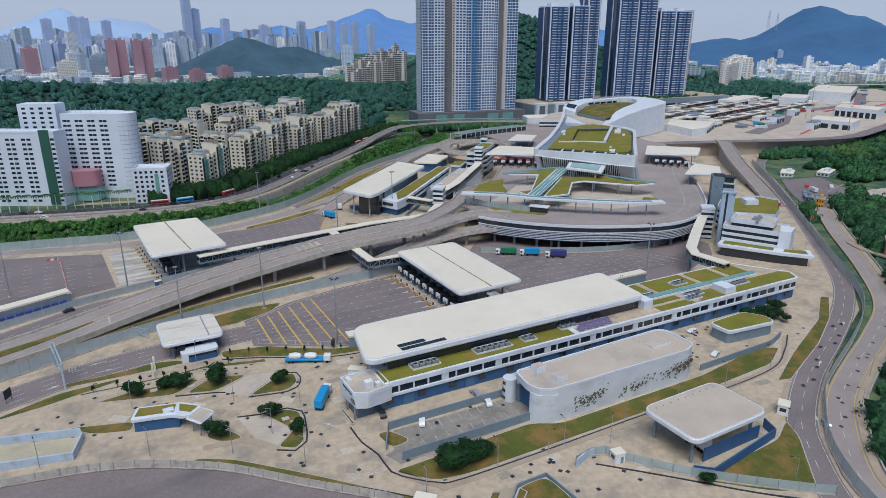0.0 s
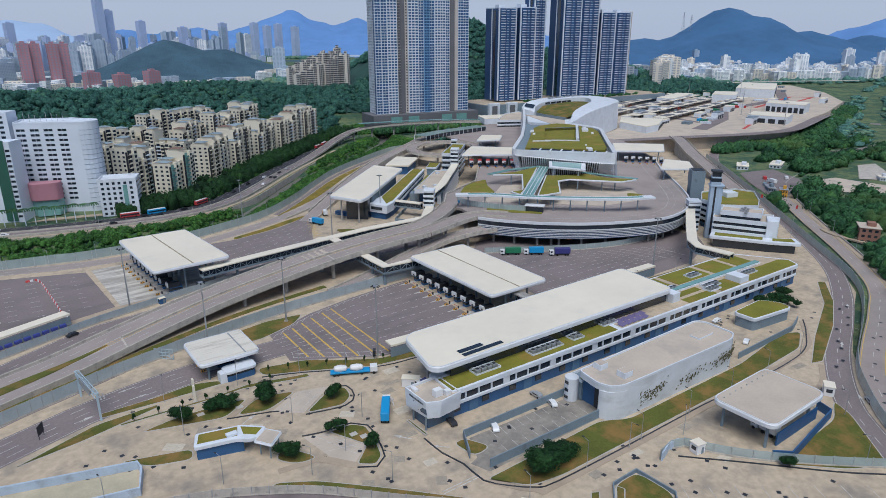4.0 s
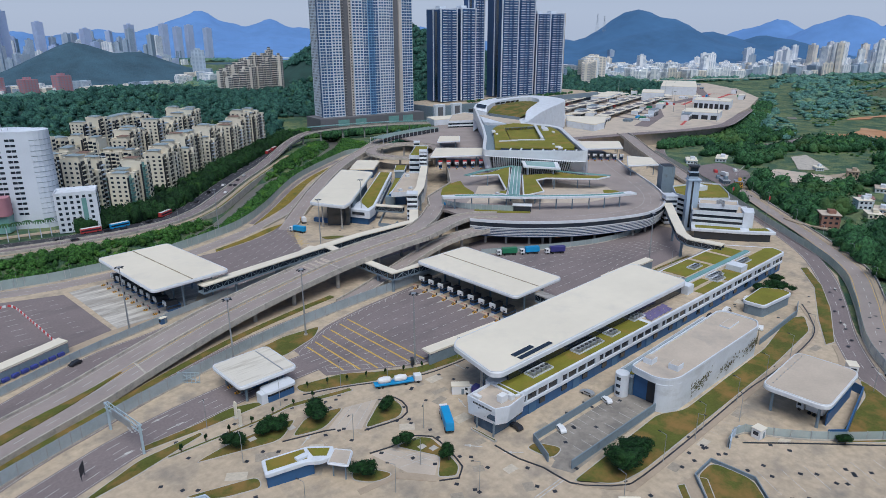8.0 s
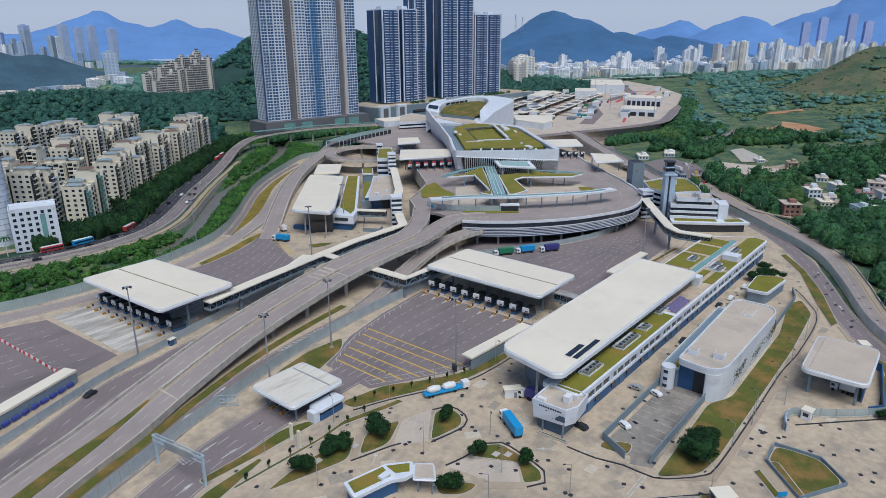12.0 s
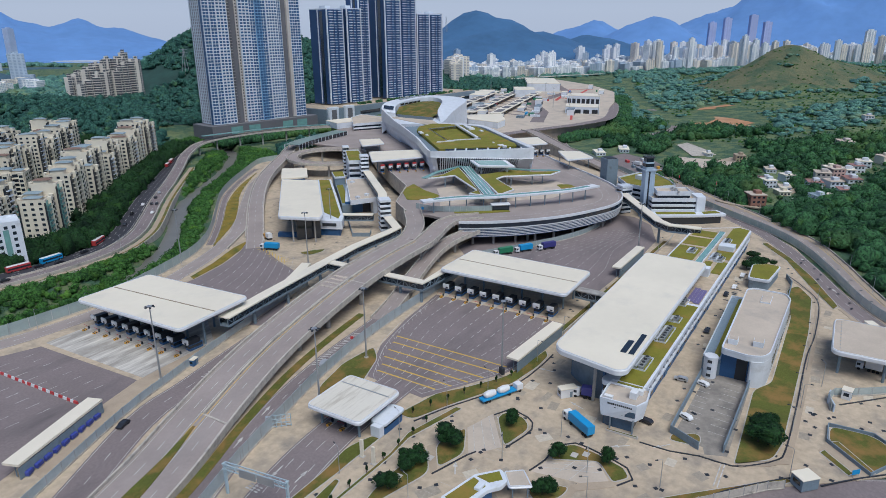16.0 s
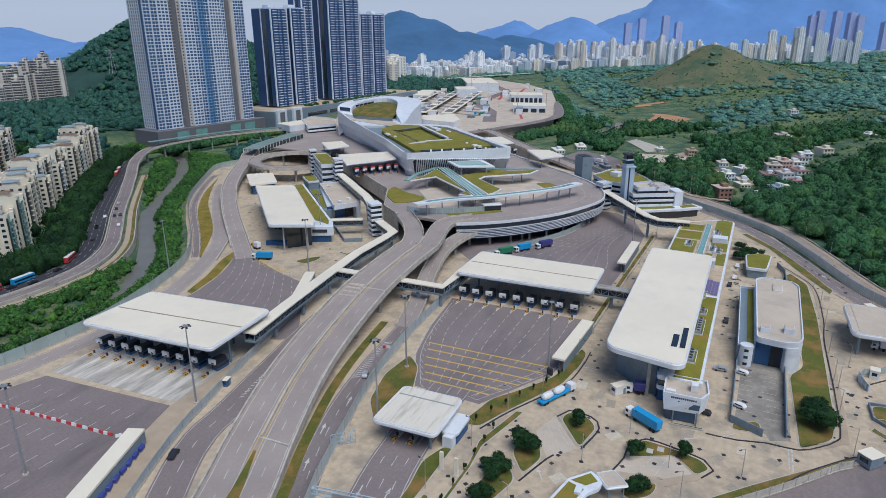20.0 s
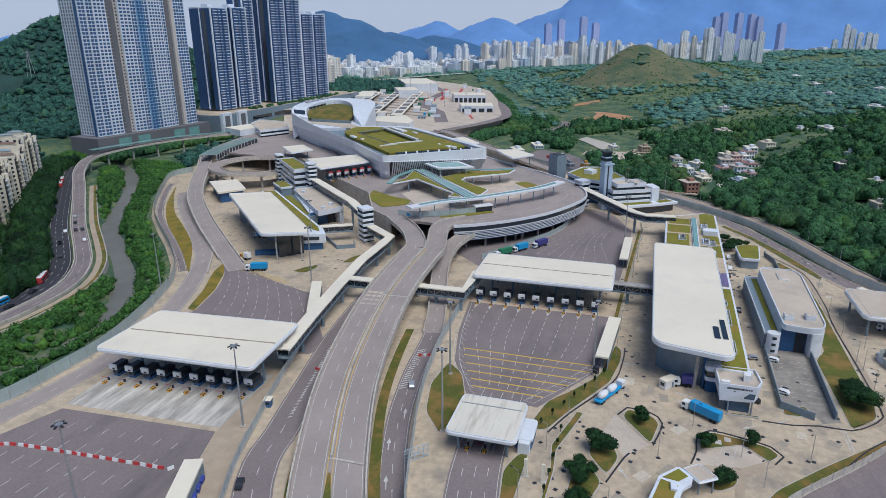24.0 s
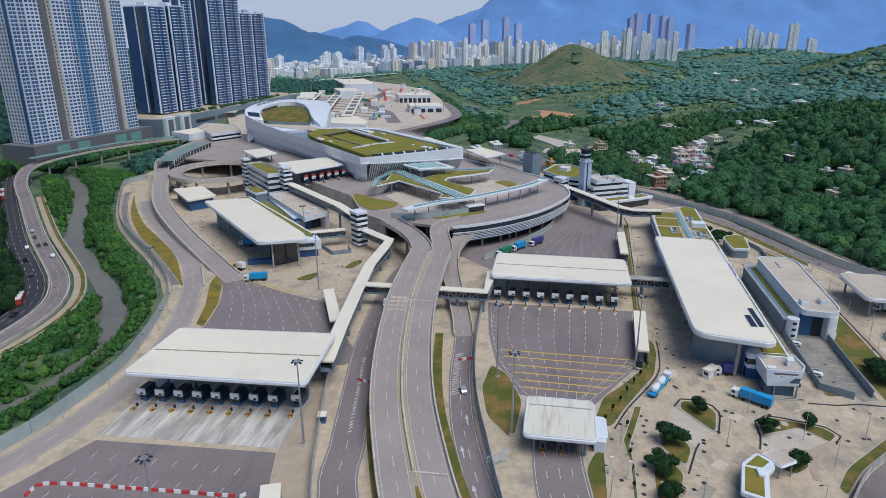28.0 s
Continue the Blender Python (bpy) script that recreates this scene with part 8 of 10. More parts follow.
windows_on(hotel, (-68, 515), (-23, 492), 15, 14, 3)
windows_on(hotel, (-15.5, 488.2), (-13.3, 487.2), 1, 14, 3)
windows_on(hotel, (-7, 507.4), (19, 492.6), 11, 15, 9)
windows_on(hotel, (-31, 521.6), (-11, 512.4), 4, 5, 48)
part("wing_parapet", Shape().ring(_wing, 47.8, 49.2, 0.5), PALEWALL, hotel)
part("roof_parapet", Shape().ring(_cyl, 56.8, 58, 0.5), PALEWALL, hotel)
part("porch", Shape().slab(rounded([(-9, 503), (-6, 490), (8, 487), (12, 494)], 3, 5), 11, 22, 0.3), mat("pink_panel", (0.42, 0.20, 0.24), 0.6, var=0.1), hotel, "pink rounded porch block")
part("porch_glazing", Shape().prism([(-8, 502), (-5, 491.5), (7, 488.5), (11, 494)], 1, 11), GREENGLASS, hotel)
for _k in range(9):
    part("aerial", Shape().cyl(-4 + 3 * _k, 518 - 1.0 * _k, 57, 60 + (_k * 7 % 4), 0.12, 6), STEEL, hotel)
paved("pavement", [(-12, 484), (30, 474), (34, 484), (10, 490)], 0.1, PATH, "tan hotel forecourt")


# ---- port yards and the city beyond ----
def wares(name, poly, z0, z1, label, roof=None, doors=0):
    ob = thing(name, None, label, "building")
    part("wall", Shape().prism(poly, z0, z1), WHITE, ob)
    part("roof", Shape().slab(ccw(poly), z1 - 0.1, z1 + 0.7, 0.1), roof or ROOFWHITE, ob)
    a, b = poly[0], poly[1]
    for k in range(doors):
        t = (k + 0.5) / doors
        x, y = a[0] + (b[0] - a[0]) * t, a[1] + (b[1] - a[1]) * t
        dx, dy = (b[0] - a[0]) / doors * 0.34, (b[1] - a[1]) / doors * 0.34
        nx, ny = dy / math.hypot(dx, dy) * 0.25, -dx / math.hypot(dx, dy) * 0.25
        part("dock_door", Shape().prism([(x - dx + nx, y - dy + ny), (x + dx + nx, y + dy + ny), (x + dx - nx, y + dy - ny), (x - dx - nx, y - dy - ny)], z0, z0 + (z1 - z0) * 0.62), DARK, ob)
    return ob


plain("port_deck", Shape().prism([(470, 420), (517, 408), (560, 392), (610, 374), (668, 366), (728, 382), (800, 402), (880, 420), (1040, 470), (1180, 560), (1300, 680), (1120, 790), (950, 750), (700, 690), (560, 610), (500, 600)], -0.3, 12.5), TANROOF, "raised concrete yard of the cargo port", "deck", "structure")
wares("cargo_shed", [(600, 470), (556, 444), (530, 440), (540, 482), (572, 506)], 12.5, 19, "white cargo shed behind the terminal", None, 5)
wares("cargo_shed", [(826, 475), (832, 427), (872, 440), (866, 490)], 12.5, 23, "white cargo shed with dark dock doors", None, 7)
wares("cargo_shed", [(703, 430), (712, 388), (748, 400), (738, 442)], 12.5, 20.5, "white cargo shed with a flat roof", None, 4)
wares("customs_hall", [(1004, 557), (1133, 621), (1109, 673), (986, 612)], 12.5, 26, "long white customs hall with a flat roof", None, 9)
wares("customs_hall", [(886, 552), (940, 580), (925, 610), (872, 582)], 12.5, 24, "boxy white customs hall", None, 4)
wares("cargo_shed", [(809, 602), (900, 632), (892, 655), (800, 626)], 12.5, 20, "white cargo shed with a flat roof", None, 6)
for _k in range(4):  # rows of covered lanes
    _o = 34 * _k
    _r = thing("lane_canopy", None, "long pale canopy with dark roof lights over lorry lanes", "canopy", "covered lorry lanes")
    _p0, _p1 = (612 - 8 * _k + 0.2 * _o, 486 + _o), (930 - 10 * _k, 566 + _o)
    part("roof", Shape().strip([(*_p0, 0), (*_p1, 0)], -7, 7, 17.6, 18.4), ROOFWHITE, _r)
    for _j in range(7):
        _t = 0.05 + 0.13 * _j
        part("roof_light", Shape().strip([(_p0[0] + (_p1[0] - _p0[0]) * t, _p0[1] + (_p1[1] - _p0[1]) * t, 0) for t in (_t, _t + 0.08)], -4.5, 4.5, 18.4, 18.7), BROWNWALL, _r)
        part("post", Shape().cyl(_p0[0] + (_p1[0] - _p0[0]) * _t, _p0[1] + (_p1[1] - _p0[1]) * _t, 12.5, 17.7, 0.5, 6), PIER, _r)
_redline = mat("red_lane_coating", (0.48, 0.07, 0.06), 0.85, var=0.12)
_s = Shape()
for _a, _b, _w in (((852, 503), (1055, 556), 5), ((880, 490), (1073, 530), 5), ((899, 487), (870, 520), 4), ((1055, 556), (1073, 520), 4), ((960, 520), (975, 500), 4), ((690, 590), (760, 640), 4), ((720, 600), (790, 612), 4), ((760, 570), (900, 612), 3), ((640, 398), (700, 420), 3)):
    _s.strip([(*_a, 12.5), (*_b, 12.5)], -_w / 2, _w / 2, 0.0, 0.08)
plain("lane_marking", _s, _redline, "red coated lanes in the cargo yard", "road marking", "structure")
road("road", [(470, 425, 13), (517, 408, 13), (560, 392, 13), (608, 374, 13), (668, 364, 13), (730, 376, 13), (800, 396, 12), (900, 428, 8), (1054, 484, 3), (1257, 560, 0.5), (1500, 640, 0.5)], 13, ASPHALT, "grey elevated perimeter road round the port", 0.06, (0,))
road("road", [(620, 640, 19), (729, 678, 20), (820, 695, 20), (940, 722, 20), (1000, 748, 20), (1030, 780, 20), (1000, 815, 20), (940, 830, 20)], 14, BARRIER, "pale elevated flyover beside the towers", 0.06, ())
road("road", [(1000, 748, 20), (1109, 752, 20), (1288, 692, 20), (1500, 640, 16)], 14, BARRIER, "pale elevated flyover beyond the port", 0.06, ())
road("road", [(1500, 585, 1), (1257, 508, 0.6), (973, 401, 0.6), (870, 354, 0.6), (807, 323, 0.6), (741, 298, 0.6), (690, 294, 0.6), (640, 306, 0.6), (600, 330, 0.6)], 11, ASPHALT, "grey country road beside the port", 0.12, ())
_hl = thing("hall_link", None, "white link building with strip windows beside the terminal", "building")
storeys(_hl, [(436, 564), (465, 548), (504, 575), (512, 612), (482, 604)], 13, 20, 2)
plain("bus_shelter", Shape().strip(curve([(318, 655, 0), (350, 649, 0), (405, 632, 0), (455, 597, 0)], 6), 3, 8, 15.8, 16.3), GREENGLASS, "long glazed bus shelter roof on the flyover", "shelter")
wares("ferry_hall", [(440, 590), (470, 580), (486, 606), (452, 616)], 13, 19, "pale flat-roofed hall below the towers", None, 0)

# lorries, boxes and small sheds in the cargo yard
_prng = random.Random(33)
_tm = [BLUETRUCK, VEHWHITE, RED, GREENTRUCK, BLUEGREY, WHITE]
_cont = []
for _k, _m in enumerate(_tm):
    _o = thing("cargo_container", pose(0, 0, -60), ("blue", "white", "red", "green", "grey", "pale")[_k] + " cargo container standing in the port yard", "container", "cargo containers")
    _c = part("box", Shape().bevbox(-6.1, -1.25, 0, 6.1, 1.25, 2.7, 0.08), _m, _o)
    part("door", Shape().box(6.08, -1.1, 0.2, 6.16, 1.1, 2.5), STEEL, _c)
    _cont.append([_o, True])
YARD = [(560, 440), (668, 385), (760, 410), (880, 440), (1030, 490), (1160, 570), (1250, 680), (1110, 760), (950, 720), (740, 670), (640, 600)]
_busy = [rect(520, 430, 612, 520), rect(815, 420, 885, 500), rect(695, 380, 755, 450), rect(980, 550, 1140, 680), rect(865, 545, 945, 615), rect(795, 598, 905, 660)]
_n = 0
while _n < 150:
    _x, _yy = _prng.uniform(560, 1240), _prng.uniform(390, 750)
    if not inside(YARD, np.array([_x]), np.array([_yy]))[0] or any(inside(b, np.array([_x]), np.array([_yy]))[0] for b in _busy):
        continue
    _k = _prng.choice((0, 1, 1, 2, 3, 4, 5, 5))
    for _j in range(_prng.choice((1, 2, 3, 4))):
        _m = pose(_x - 3.2 * _j * 0.3, _yy + 3.2 * _j, 12.52, 0, 0, 16 + _prng.choice((0, 0, 0, 90)) * (1 if _j == 0 else 0))
        if _cont[_k][1]:
            _cont[_k][0].matrix_world = _m
            _cont[_k][1] = False
        else:
            copy_thing(_cont[_k][0], _m)
        _n += 1
for _k in range(34):
    while True:
        _x, _yy = _prng.uniform(580, 1240), _prng.uniform(395, 750)
        if inside(YARD, np.array([_x]), np.array([_yy]))[0] and not any(inside(b, np.array([_x]), np.array([_yy]))[0] for b in _busy):
            break
    _a, _w0, _d0 = radians(16), _prng.uniform(8, 26), _prng.uniform(6, 12)
    _c0, _s0 = math.cos(_a), math.sin(_a)
    wares("port_office", [(_x + p * _c0 - q * _s0, _yy + p * _s0 + q * _c0) for p, q in rect(-_w0 / 2, -_d0 / 2, _w0 / 2, _d0 / 2)], 12.5, 12.5 + _prng.uniform(3.5, 8), _prng.choice(("small white port office with dark doors", "low pale port shed with a flat roof")), _prng.choice((ROOFWHITE, TANROOF, ROOFWHITE, BLUEGREY)), 3)
_s = Shape()
for _k in range(9):
    _s.strip([(650 + 30 * _k, 450 + 12 * _k, 12.5), (690 + 40 * _k, 600 + 14 * _k, 12.5)], -4, 4, 0.0, 0.03)
_s.strip([(600, 425, 12.5), (700, 460, 12.5), (800, 520, 12.5), (1000, 540, 12.5), (1180, 640, 12.5)], -8, 8, 0.0, 0.04)
plain("yard_road", _s, ASPHALT, "grey asphalt lanes across the cargo yard", "road", "structure")

# distant city: many blocks, too far to tell apart
# haze put into the colours: bluish and violet walls, lightened windows
FAC = [facade("city_front_white", (0.86, 0.88, 0.90), (0.42, 0.48, 0.57)), facade("city_front_cream", (0.84, 0.78, 0.68), (0.38, 0.39, 0.42)), facade("city_front_grey", (0.42, 0.46, 0.51), (0.17, 0.22, 0.29), tint=0.3),
       facade("city_front_pink", (0.48, 0.24, 0.28), (0.30, 0.28, 0.34), 3.0, 6.0), facade("city_front_blue", (0.24, 0.33, 0.46), (0.14, 0.21, 0.33), tint=0.25), facade("city_front_haze_blue", (0.44, 0.52, 0.62), (0.30, 0.38, 0.5), tint=0.2), facade("hillside_flats_front", (0.66, 0.63, 0.57), (0.06, 0.07, 0.09), 3.2, 5.0, 0.35, 0.35), facade("city_front_haze_violet", (0.50, 0.58, 0.78), (0.42, 0.51, 0.73), tint=0.1), facade("city_front_dim_haze_violet", (0.42, 0.48, 0.74), (0.35, 0.42, 0.68), tint=0.15)]
_crng = random.Random(11)
_city = [Shape() for _ in FAC]


def block(k, x, y, w, d, h, a):
    c, s = math.cos(a), math.sin(a)
    z = float(height(np.array([x]), np.array([y]))[0]) - 2
    pts = [(x + p * c - q * s, y + p * s + q * c) for p, q in rect(-w / 2, -d / 2, w / 2, d / 2)]
    _city[k].prism(pts, z, z + h)
    if h > 30:
        _city[k].prism([(x + 0.4 * (px - x), y + 0.4 * (py - y)) for px, py in pts], z + h, z + h + 4)


def district(x0, x1, y0, y1, n, lo, hi, kinds, tall=0.0, tall_h=(70, 110)):
    for _ in range(n):
        x, y = _crng.uniform(x0, x1), _crng.uniform(y0, y1)
        h = _crng.uniform(*tall_h) if _crng.random() < tall else _crng.uniform(lo, hi)
        if math.hypot((x - 430) / 290, (y - 1790) / 240) < 1:
            continue
        block(_crng.choice(kinds), x, y, _crng.uniform(14, 34), _crng.uniform(12, 20), h, _crng.choice((0.3, 0.5, 0.9, -0.4)))


def band(p, q, depth, n, lo, hi, kinds, tall=0.0, tall_h=(70, 110)):
    """Blocks scattered along a line from p to q, to a depth behind it as seen from the site."""
    for _ in range(n):
        t, r = _crng.random(), _crng.random()
        x, y = p[0] + (q[0] - p[0]) * t, p[1] + (q[1] - p[1]) * t
        l = math.hypot(x, y)
        x, y = x + x / l * depth * r, y + y / l * depth * r
        h = _crng.uniform(*tall_h) if _crng.random() < tall else _crng.uniform(lo, hi)
        block(_crng.choice(kinds), x, y, _crng.uniform(16, 40), _crng.uniform(14, 22), h, _crng.choice((0.3, 0.5, 0.9, -0.4)))


band((1350, 960), (1760, 740), 700, 480, 14, 32, (0, 0, 0, 1, 5), 0.03, (45, 70))
band((1760, 740), (2300, 380), 600, 460, 16, 36, (0, 0, 0, 1, 5), 0.06, (60, 90))
band((2250, 420), (2700, -60), 400, 330, 16, 38, (0, 0, 0, 1, 5), 0.10, (45, 70))
band((2700, -60), (3050, -900), 400, 300, 12, 26, (0, 0, 5), 0.0, (60, 100))
band((2100, 560), (2650, 0), 420, 260, 16, 36, (0, 0, 0, 1, 5), 0.08, (55, 80))
for _x, _yy, _n, _h in ((2000, 600, 6, 92), (2155, 400, 6, 104), (2170, 330, 5, 84)):
    for _k in range(_n):
        block(_crng.choice((0, 0, 0, 1)), _x + _crng.uniform(-60, 60), _yy + _crng.uniform(-60, 60), 17, 15, _h * _crng.uniform(0.7, 1.05), 0.5)
for _x, _yy, _h in ((2346, -42, 112), (2350, -60, 104), (2339, -92, 88), (2341, -110, 86), (2331, -148, 110), (2335, -130, 80), (2777, -467, 80), (2768, -500, 134), (2766, -520, 118), (2758, -544, 104), (2750, -570, 106), (2747, -590, 100), (2700, -540, 60), (2633, -612, 136), (2632, -628, 138), (2614, -676, 86), (2612, -690, 80)):
    block(0, _x, _yy, 16, 17, _h - float(height(np.array([_x]), np.array([_yy]))[0]), 0.1)
for _x, _yy, _h in ((2370, 215, 84), (2364, 139, 88), (2361, 67, 116), (2358, 13, 124)):
    for _k in range(5):
        block(_crng.choice((0, 0, 1)), _x + _crng.uniform(-45, 45), _yy + _crng.uniform(-32, 32), 18, 16, _h * _crng.uniform(0.62, 1.0), 0.3)
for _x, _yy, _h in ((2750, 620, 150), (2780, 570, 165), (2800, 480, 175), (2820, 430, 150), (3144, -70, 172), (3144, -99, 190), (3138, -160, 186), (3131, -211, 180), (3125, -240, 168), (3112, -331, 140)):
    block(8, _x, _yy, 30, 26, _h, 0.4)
band((960, 745), (1080, 800), 90, 26, 30, 46, (1, 1, 0), 0.0)
band((930, 800), (1250, 880), 160, 40, 8, 18, (2, 0, 4), 0.0)
district(-330, 640, 1480, 2250, 900, 8, 24, (0, 0, 1, 5, 5), 0.06, (45, 75))
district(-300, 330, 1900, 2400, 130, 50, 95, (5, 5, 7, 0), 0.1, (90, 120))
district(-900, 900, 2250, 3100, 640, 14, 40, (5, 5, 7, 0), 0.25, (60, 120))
district(500, 1100, 2700, 3300, 40, 20, 50, (5, 5, 4), 0.3, (60, 100))
for _x, _yy in ((101, 1602), (151, 1598)):
    for _k in (-1, 1):
        block(3, _x + 10 * _k, _yy + 5 * _k, 19, 15, 92, 0.1)
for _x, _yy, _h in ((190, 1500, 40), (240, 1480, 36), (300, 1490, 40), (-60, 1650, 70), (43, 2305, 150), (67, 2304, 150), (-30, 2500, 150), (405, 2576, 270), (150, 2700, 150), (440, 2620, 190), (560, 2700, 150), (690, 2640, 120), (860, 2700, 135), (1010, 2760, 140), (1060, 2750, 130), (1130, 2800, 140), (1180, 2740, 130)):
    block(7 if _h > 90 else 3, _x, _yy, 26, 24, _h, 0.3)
for _k in range(26):
    _u, _d = (_k % 13) / 12, _k // 13
    _x, _yy = 398 + 84 * _u + _crng.uniform(-3, 3), 990 + 26 * _d + _crng.uniform(-6, 6)
    block(6, _x, _yy, 8, 10, 54 + 26 * _u + 8 * _d + _crng.uniform(-3, 3) - float(height(np.array([_x]), np.array([_yy]))[0]), 0.5)
for _k, _m in enumerate(FAC):
    plain("distant_city", _city[_k], _m, "distant blocks of the city in haze", "city", "stuff")

# far mountains: haze of distance put into blue base colours and a glow
FARBLUE = [mat("near_mountain_haze_blue", (0.040, 0.100, 0.200), 0.95, var=0.22, scale=0.006, fine=0.03, glow=0.42), mat("hazy_mountain", (0.085, 0.168, 0.345), 0.95, var=0.14, scale=0.004, fine=0.02, glow=0.62), mat("very_hazy_mountain", (0.25, 0.33, 0.46), 0.95, var=0.06, scale=0.003, glow=0.55), mat("hazy_wooded_hill", (0.040, 0.082, 0.115), 0.95, var=0.35, scale=0.02, fine=0.1, bump=1.0, relief=4.0, glow=0.35)]


def mountain(peaks, k, label):
    """A range as a raised sheet: each peak x, y, height, half-width."""
    xs = [p[0] for p in peaks]
    ys = [p[1] for p in peaks]
    m = 3 * max(p[3] for p in peaks)
    gx, gy = np.meshgrid(np.arange(min(xs) - m, max(xs) + m, 34.0), np.arange(min(ys) - m, max(ys) + m, 34.0), indexing="ij")
    z = np.zeros(gx.shape)
    for px, py, h, w, *deep in peaks:
        r = np.hypot((gx - px) / (deep[0] if deep else w), (gy - py) / w)
        z = np.maximum(z, h * (1.12 * np.exp(-0.75 * r ** 1.35) - 0.12))
    rough = np.sin(gx * 0.013 + 2 * np.sin(gy * 0.009)) * np.sin(gy * 0.012 + 1.5 * np.sin(gx * 0.007)) + 0.5 * np.sin(gx * 0.031 + gy * 0.017) * np.sin(gy * 0.029)
    z = z * (1 + 0.10 * rough) - 6
    keep = np.hypot(gx + 60, gy - 120) < 4800
    n0, n1 = gx.shape
    i = np.arange(n0 * n1).reshape(n0, n1)
    a, b, c, d = i[:-1, :-1].ravel(), i[1:, :-1].ravel(), i[1:, 1:].ravel(), i[:-1, 1:].ravel()
    f = np.concatenate([np.stack([a, b, c], 1), np.stack([a, c, d], 1)])
    ok = (keep & (z > -5)).ravel()
    f = f[ok[f].all(1)]
    ob = plain("mountain", fast_mesh("mountain", np.stack([gx, gy, z], -1).reshape(-1, 3), f), FARBLUE[k], label, "mountain", "structure")
    ob.data.polygons.foreach_set("use_smooth", np.ones(len(ob.data.polygons), bool))
    return ob


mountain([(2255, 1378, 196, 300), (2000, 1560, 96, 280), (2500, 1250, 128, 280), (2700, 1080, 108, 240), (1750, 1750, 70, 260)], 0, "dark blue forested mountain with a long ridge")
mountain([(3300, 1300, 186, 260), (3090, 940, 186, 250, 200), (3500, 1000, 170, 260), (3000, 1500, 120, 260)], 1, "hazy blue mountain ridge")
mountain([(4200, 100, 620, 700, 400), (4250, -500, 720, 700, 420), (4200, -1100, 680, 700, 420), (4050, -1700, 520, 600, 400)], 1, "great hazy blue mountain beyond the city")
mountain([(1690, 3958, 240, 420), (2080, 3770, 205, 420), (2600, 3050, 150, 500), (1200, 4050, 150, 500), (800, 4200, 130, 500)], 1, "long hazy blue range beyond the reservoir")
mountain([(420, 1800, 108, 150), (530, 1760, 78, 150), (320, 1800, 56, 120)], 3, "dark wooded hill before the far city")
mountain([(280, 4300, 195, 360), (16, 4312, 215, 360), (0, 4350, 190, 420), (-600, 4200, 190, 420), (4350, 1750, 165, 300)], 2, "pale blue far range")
mountain([(700, 2600, 46, 240), (1000, 2350, 28, 220), (250, 2500, 48, 260)], 3, "low dark hills before the reservoir")
plain("reservoir", Shape().prism([(1500, 3240), (1690, 2850), (2250, 3420), (2080, 3800)], -2, 8), mat("pale_lake_water", (0.62, 0.66, 0.70), 0.4, var=0.05), "pale water of a far reservoir", "water", "structure")


# ---- trees ----
_trng = np.random.default_rng(5)


def crown_shape(seed, leaves_n, leaf=0.34, ico=2):
    """A lumpy unit crown with loose leaf clumps about it; its base at z = 0."""
    bm = bmesh.new()
    bmesh.ops.create_icosphere(bm, subdivisions=ico, radius=1.0)
    v = np.array([q.co[:] for q in bm.verts])
    f = np.array([[q.index for q in t.verts] for t in bm.faces])
    bm.free()
    r = np.random.default_rng(seed)
    lumps = r.normal(size=(13, 3))
    lumps /= np.linalg.norm(lumps, axis=1)[:, None]
    bump = 0.66 + 0.46 * np.max(np.clip(v @ lumps.T, 0, 1) ** 9, axis=1) + r.uniform(-0.09, 0.09, len(v))
    v = v * bump[:, None]
    f = f[(v[f][:, :, 2] > -0.35).any(1)]
    if leaves_n:
        p = r.normal(size=(leaves_n, 3))
        p[:, 2] = np.abs(p[:, 2]) * 0.9 - 0.25
        p /= np.linalg.norm(p, axis=1)[:, None]
        p *= r.uniform(0.82, 1.16, leaves_n)[:, None]
        a, b = r.normal(size=(leaves_n, 3)), r.normal(size=(leaves_n, 3))
        a *= leaf / np.linalg.norm(a, axis=1)[:, None] * r.uniform(0.6, 1.2, leaves_n)[:, None]
        b *= leaf / np.linalg.norm(b, axis=1)[:, None] * r.uniform(0.6, 1.2, leaves_n)[:, None]
        q = np.stack([p - a, p + b * 0.6, p + a, p - b * 0.6], 1).reshape(-1, 3)
        i = len(v) + 4 * np.arange(leaves_n)
        f = np.concatenate([f, np.stack([i, i + 1, i + 2], 1), np.stack([i, i + 2, i + 3], 1)])
        v = np.concatenate([v, q])
    return v, f


def forest(name, pts, radius, tall, shapes, material, label, sink=0.35):
    """Many crowns as one mesh: pts (n, 3), a radius and height for each."""
    vs, fs, n0 = [], [], 0
    pick = _trng.integers(0, len(shapes), len(pts))
    turn = _trng.uniform(0, 2 * math.pi, len(pts))
    for k, (v, f) in enumerate(shapes):
        w = np.where(pick == k)[0]
        if not len(w):
            continue
        c, s = np.cos(turn[w])[:, None], np.sin(turn[w])[:, None]
        x = v[None, :, 0] * c - v[None, :, 1] * s
        y = v[None, :, 0] * s + v[None, :, 1] * c
        z = np.repeat(v[None, :, 2], len(w), 0)
        out = np.stack([pts[w, 0:1] + x * radius[w, None], pts[w, 1:2] + y * radius[w, None], pts[w, 2:3] + (z + 1 - sink) * tall[w, None] / 2], -1)
        fs.append((f[None] + (n0 + np.arange(len(w)) * len(v))[:, None, None]).reshape(-1, 3))
        vs.append(out.reshape(-1, 3))
        n0 += len(w) * len(v)
    me = fast_mesh(name, np.concatenate(vs), np.concatenate(fs))
    me.polygons.foreach_set("use_smooth", np.ones(len(me.polygons), bool))
    return plain(name, me, material, label, "trees", "stuff")


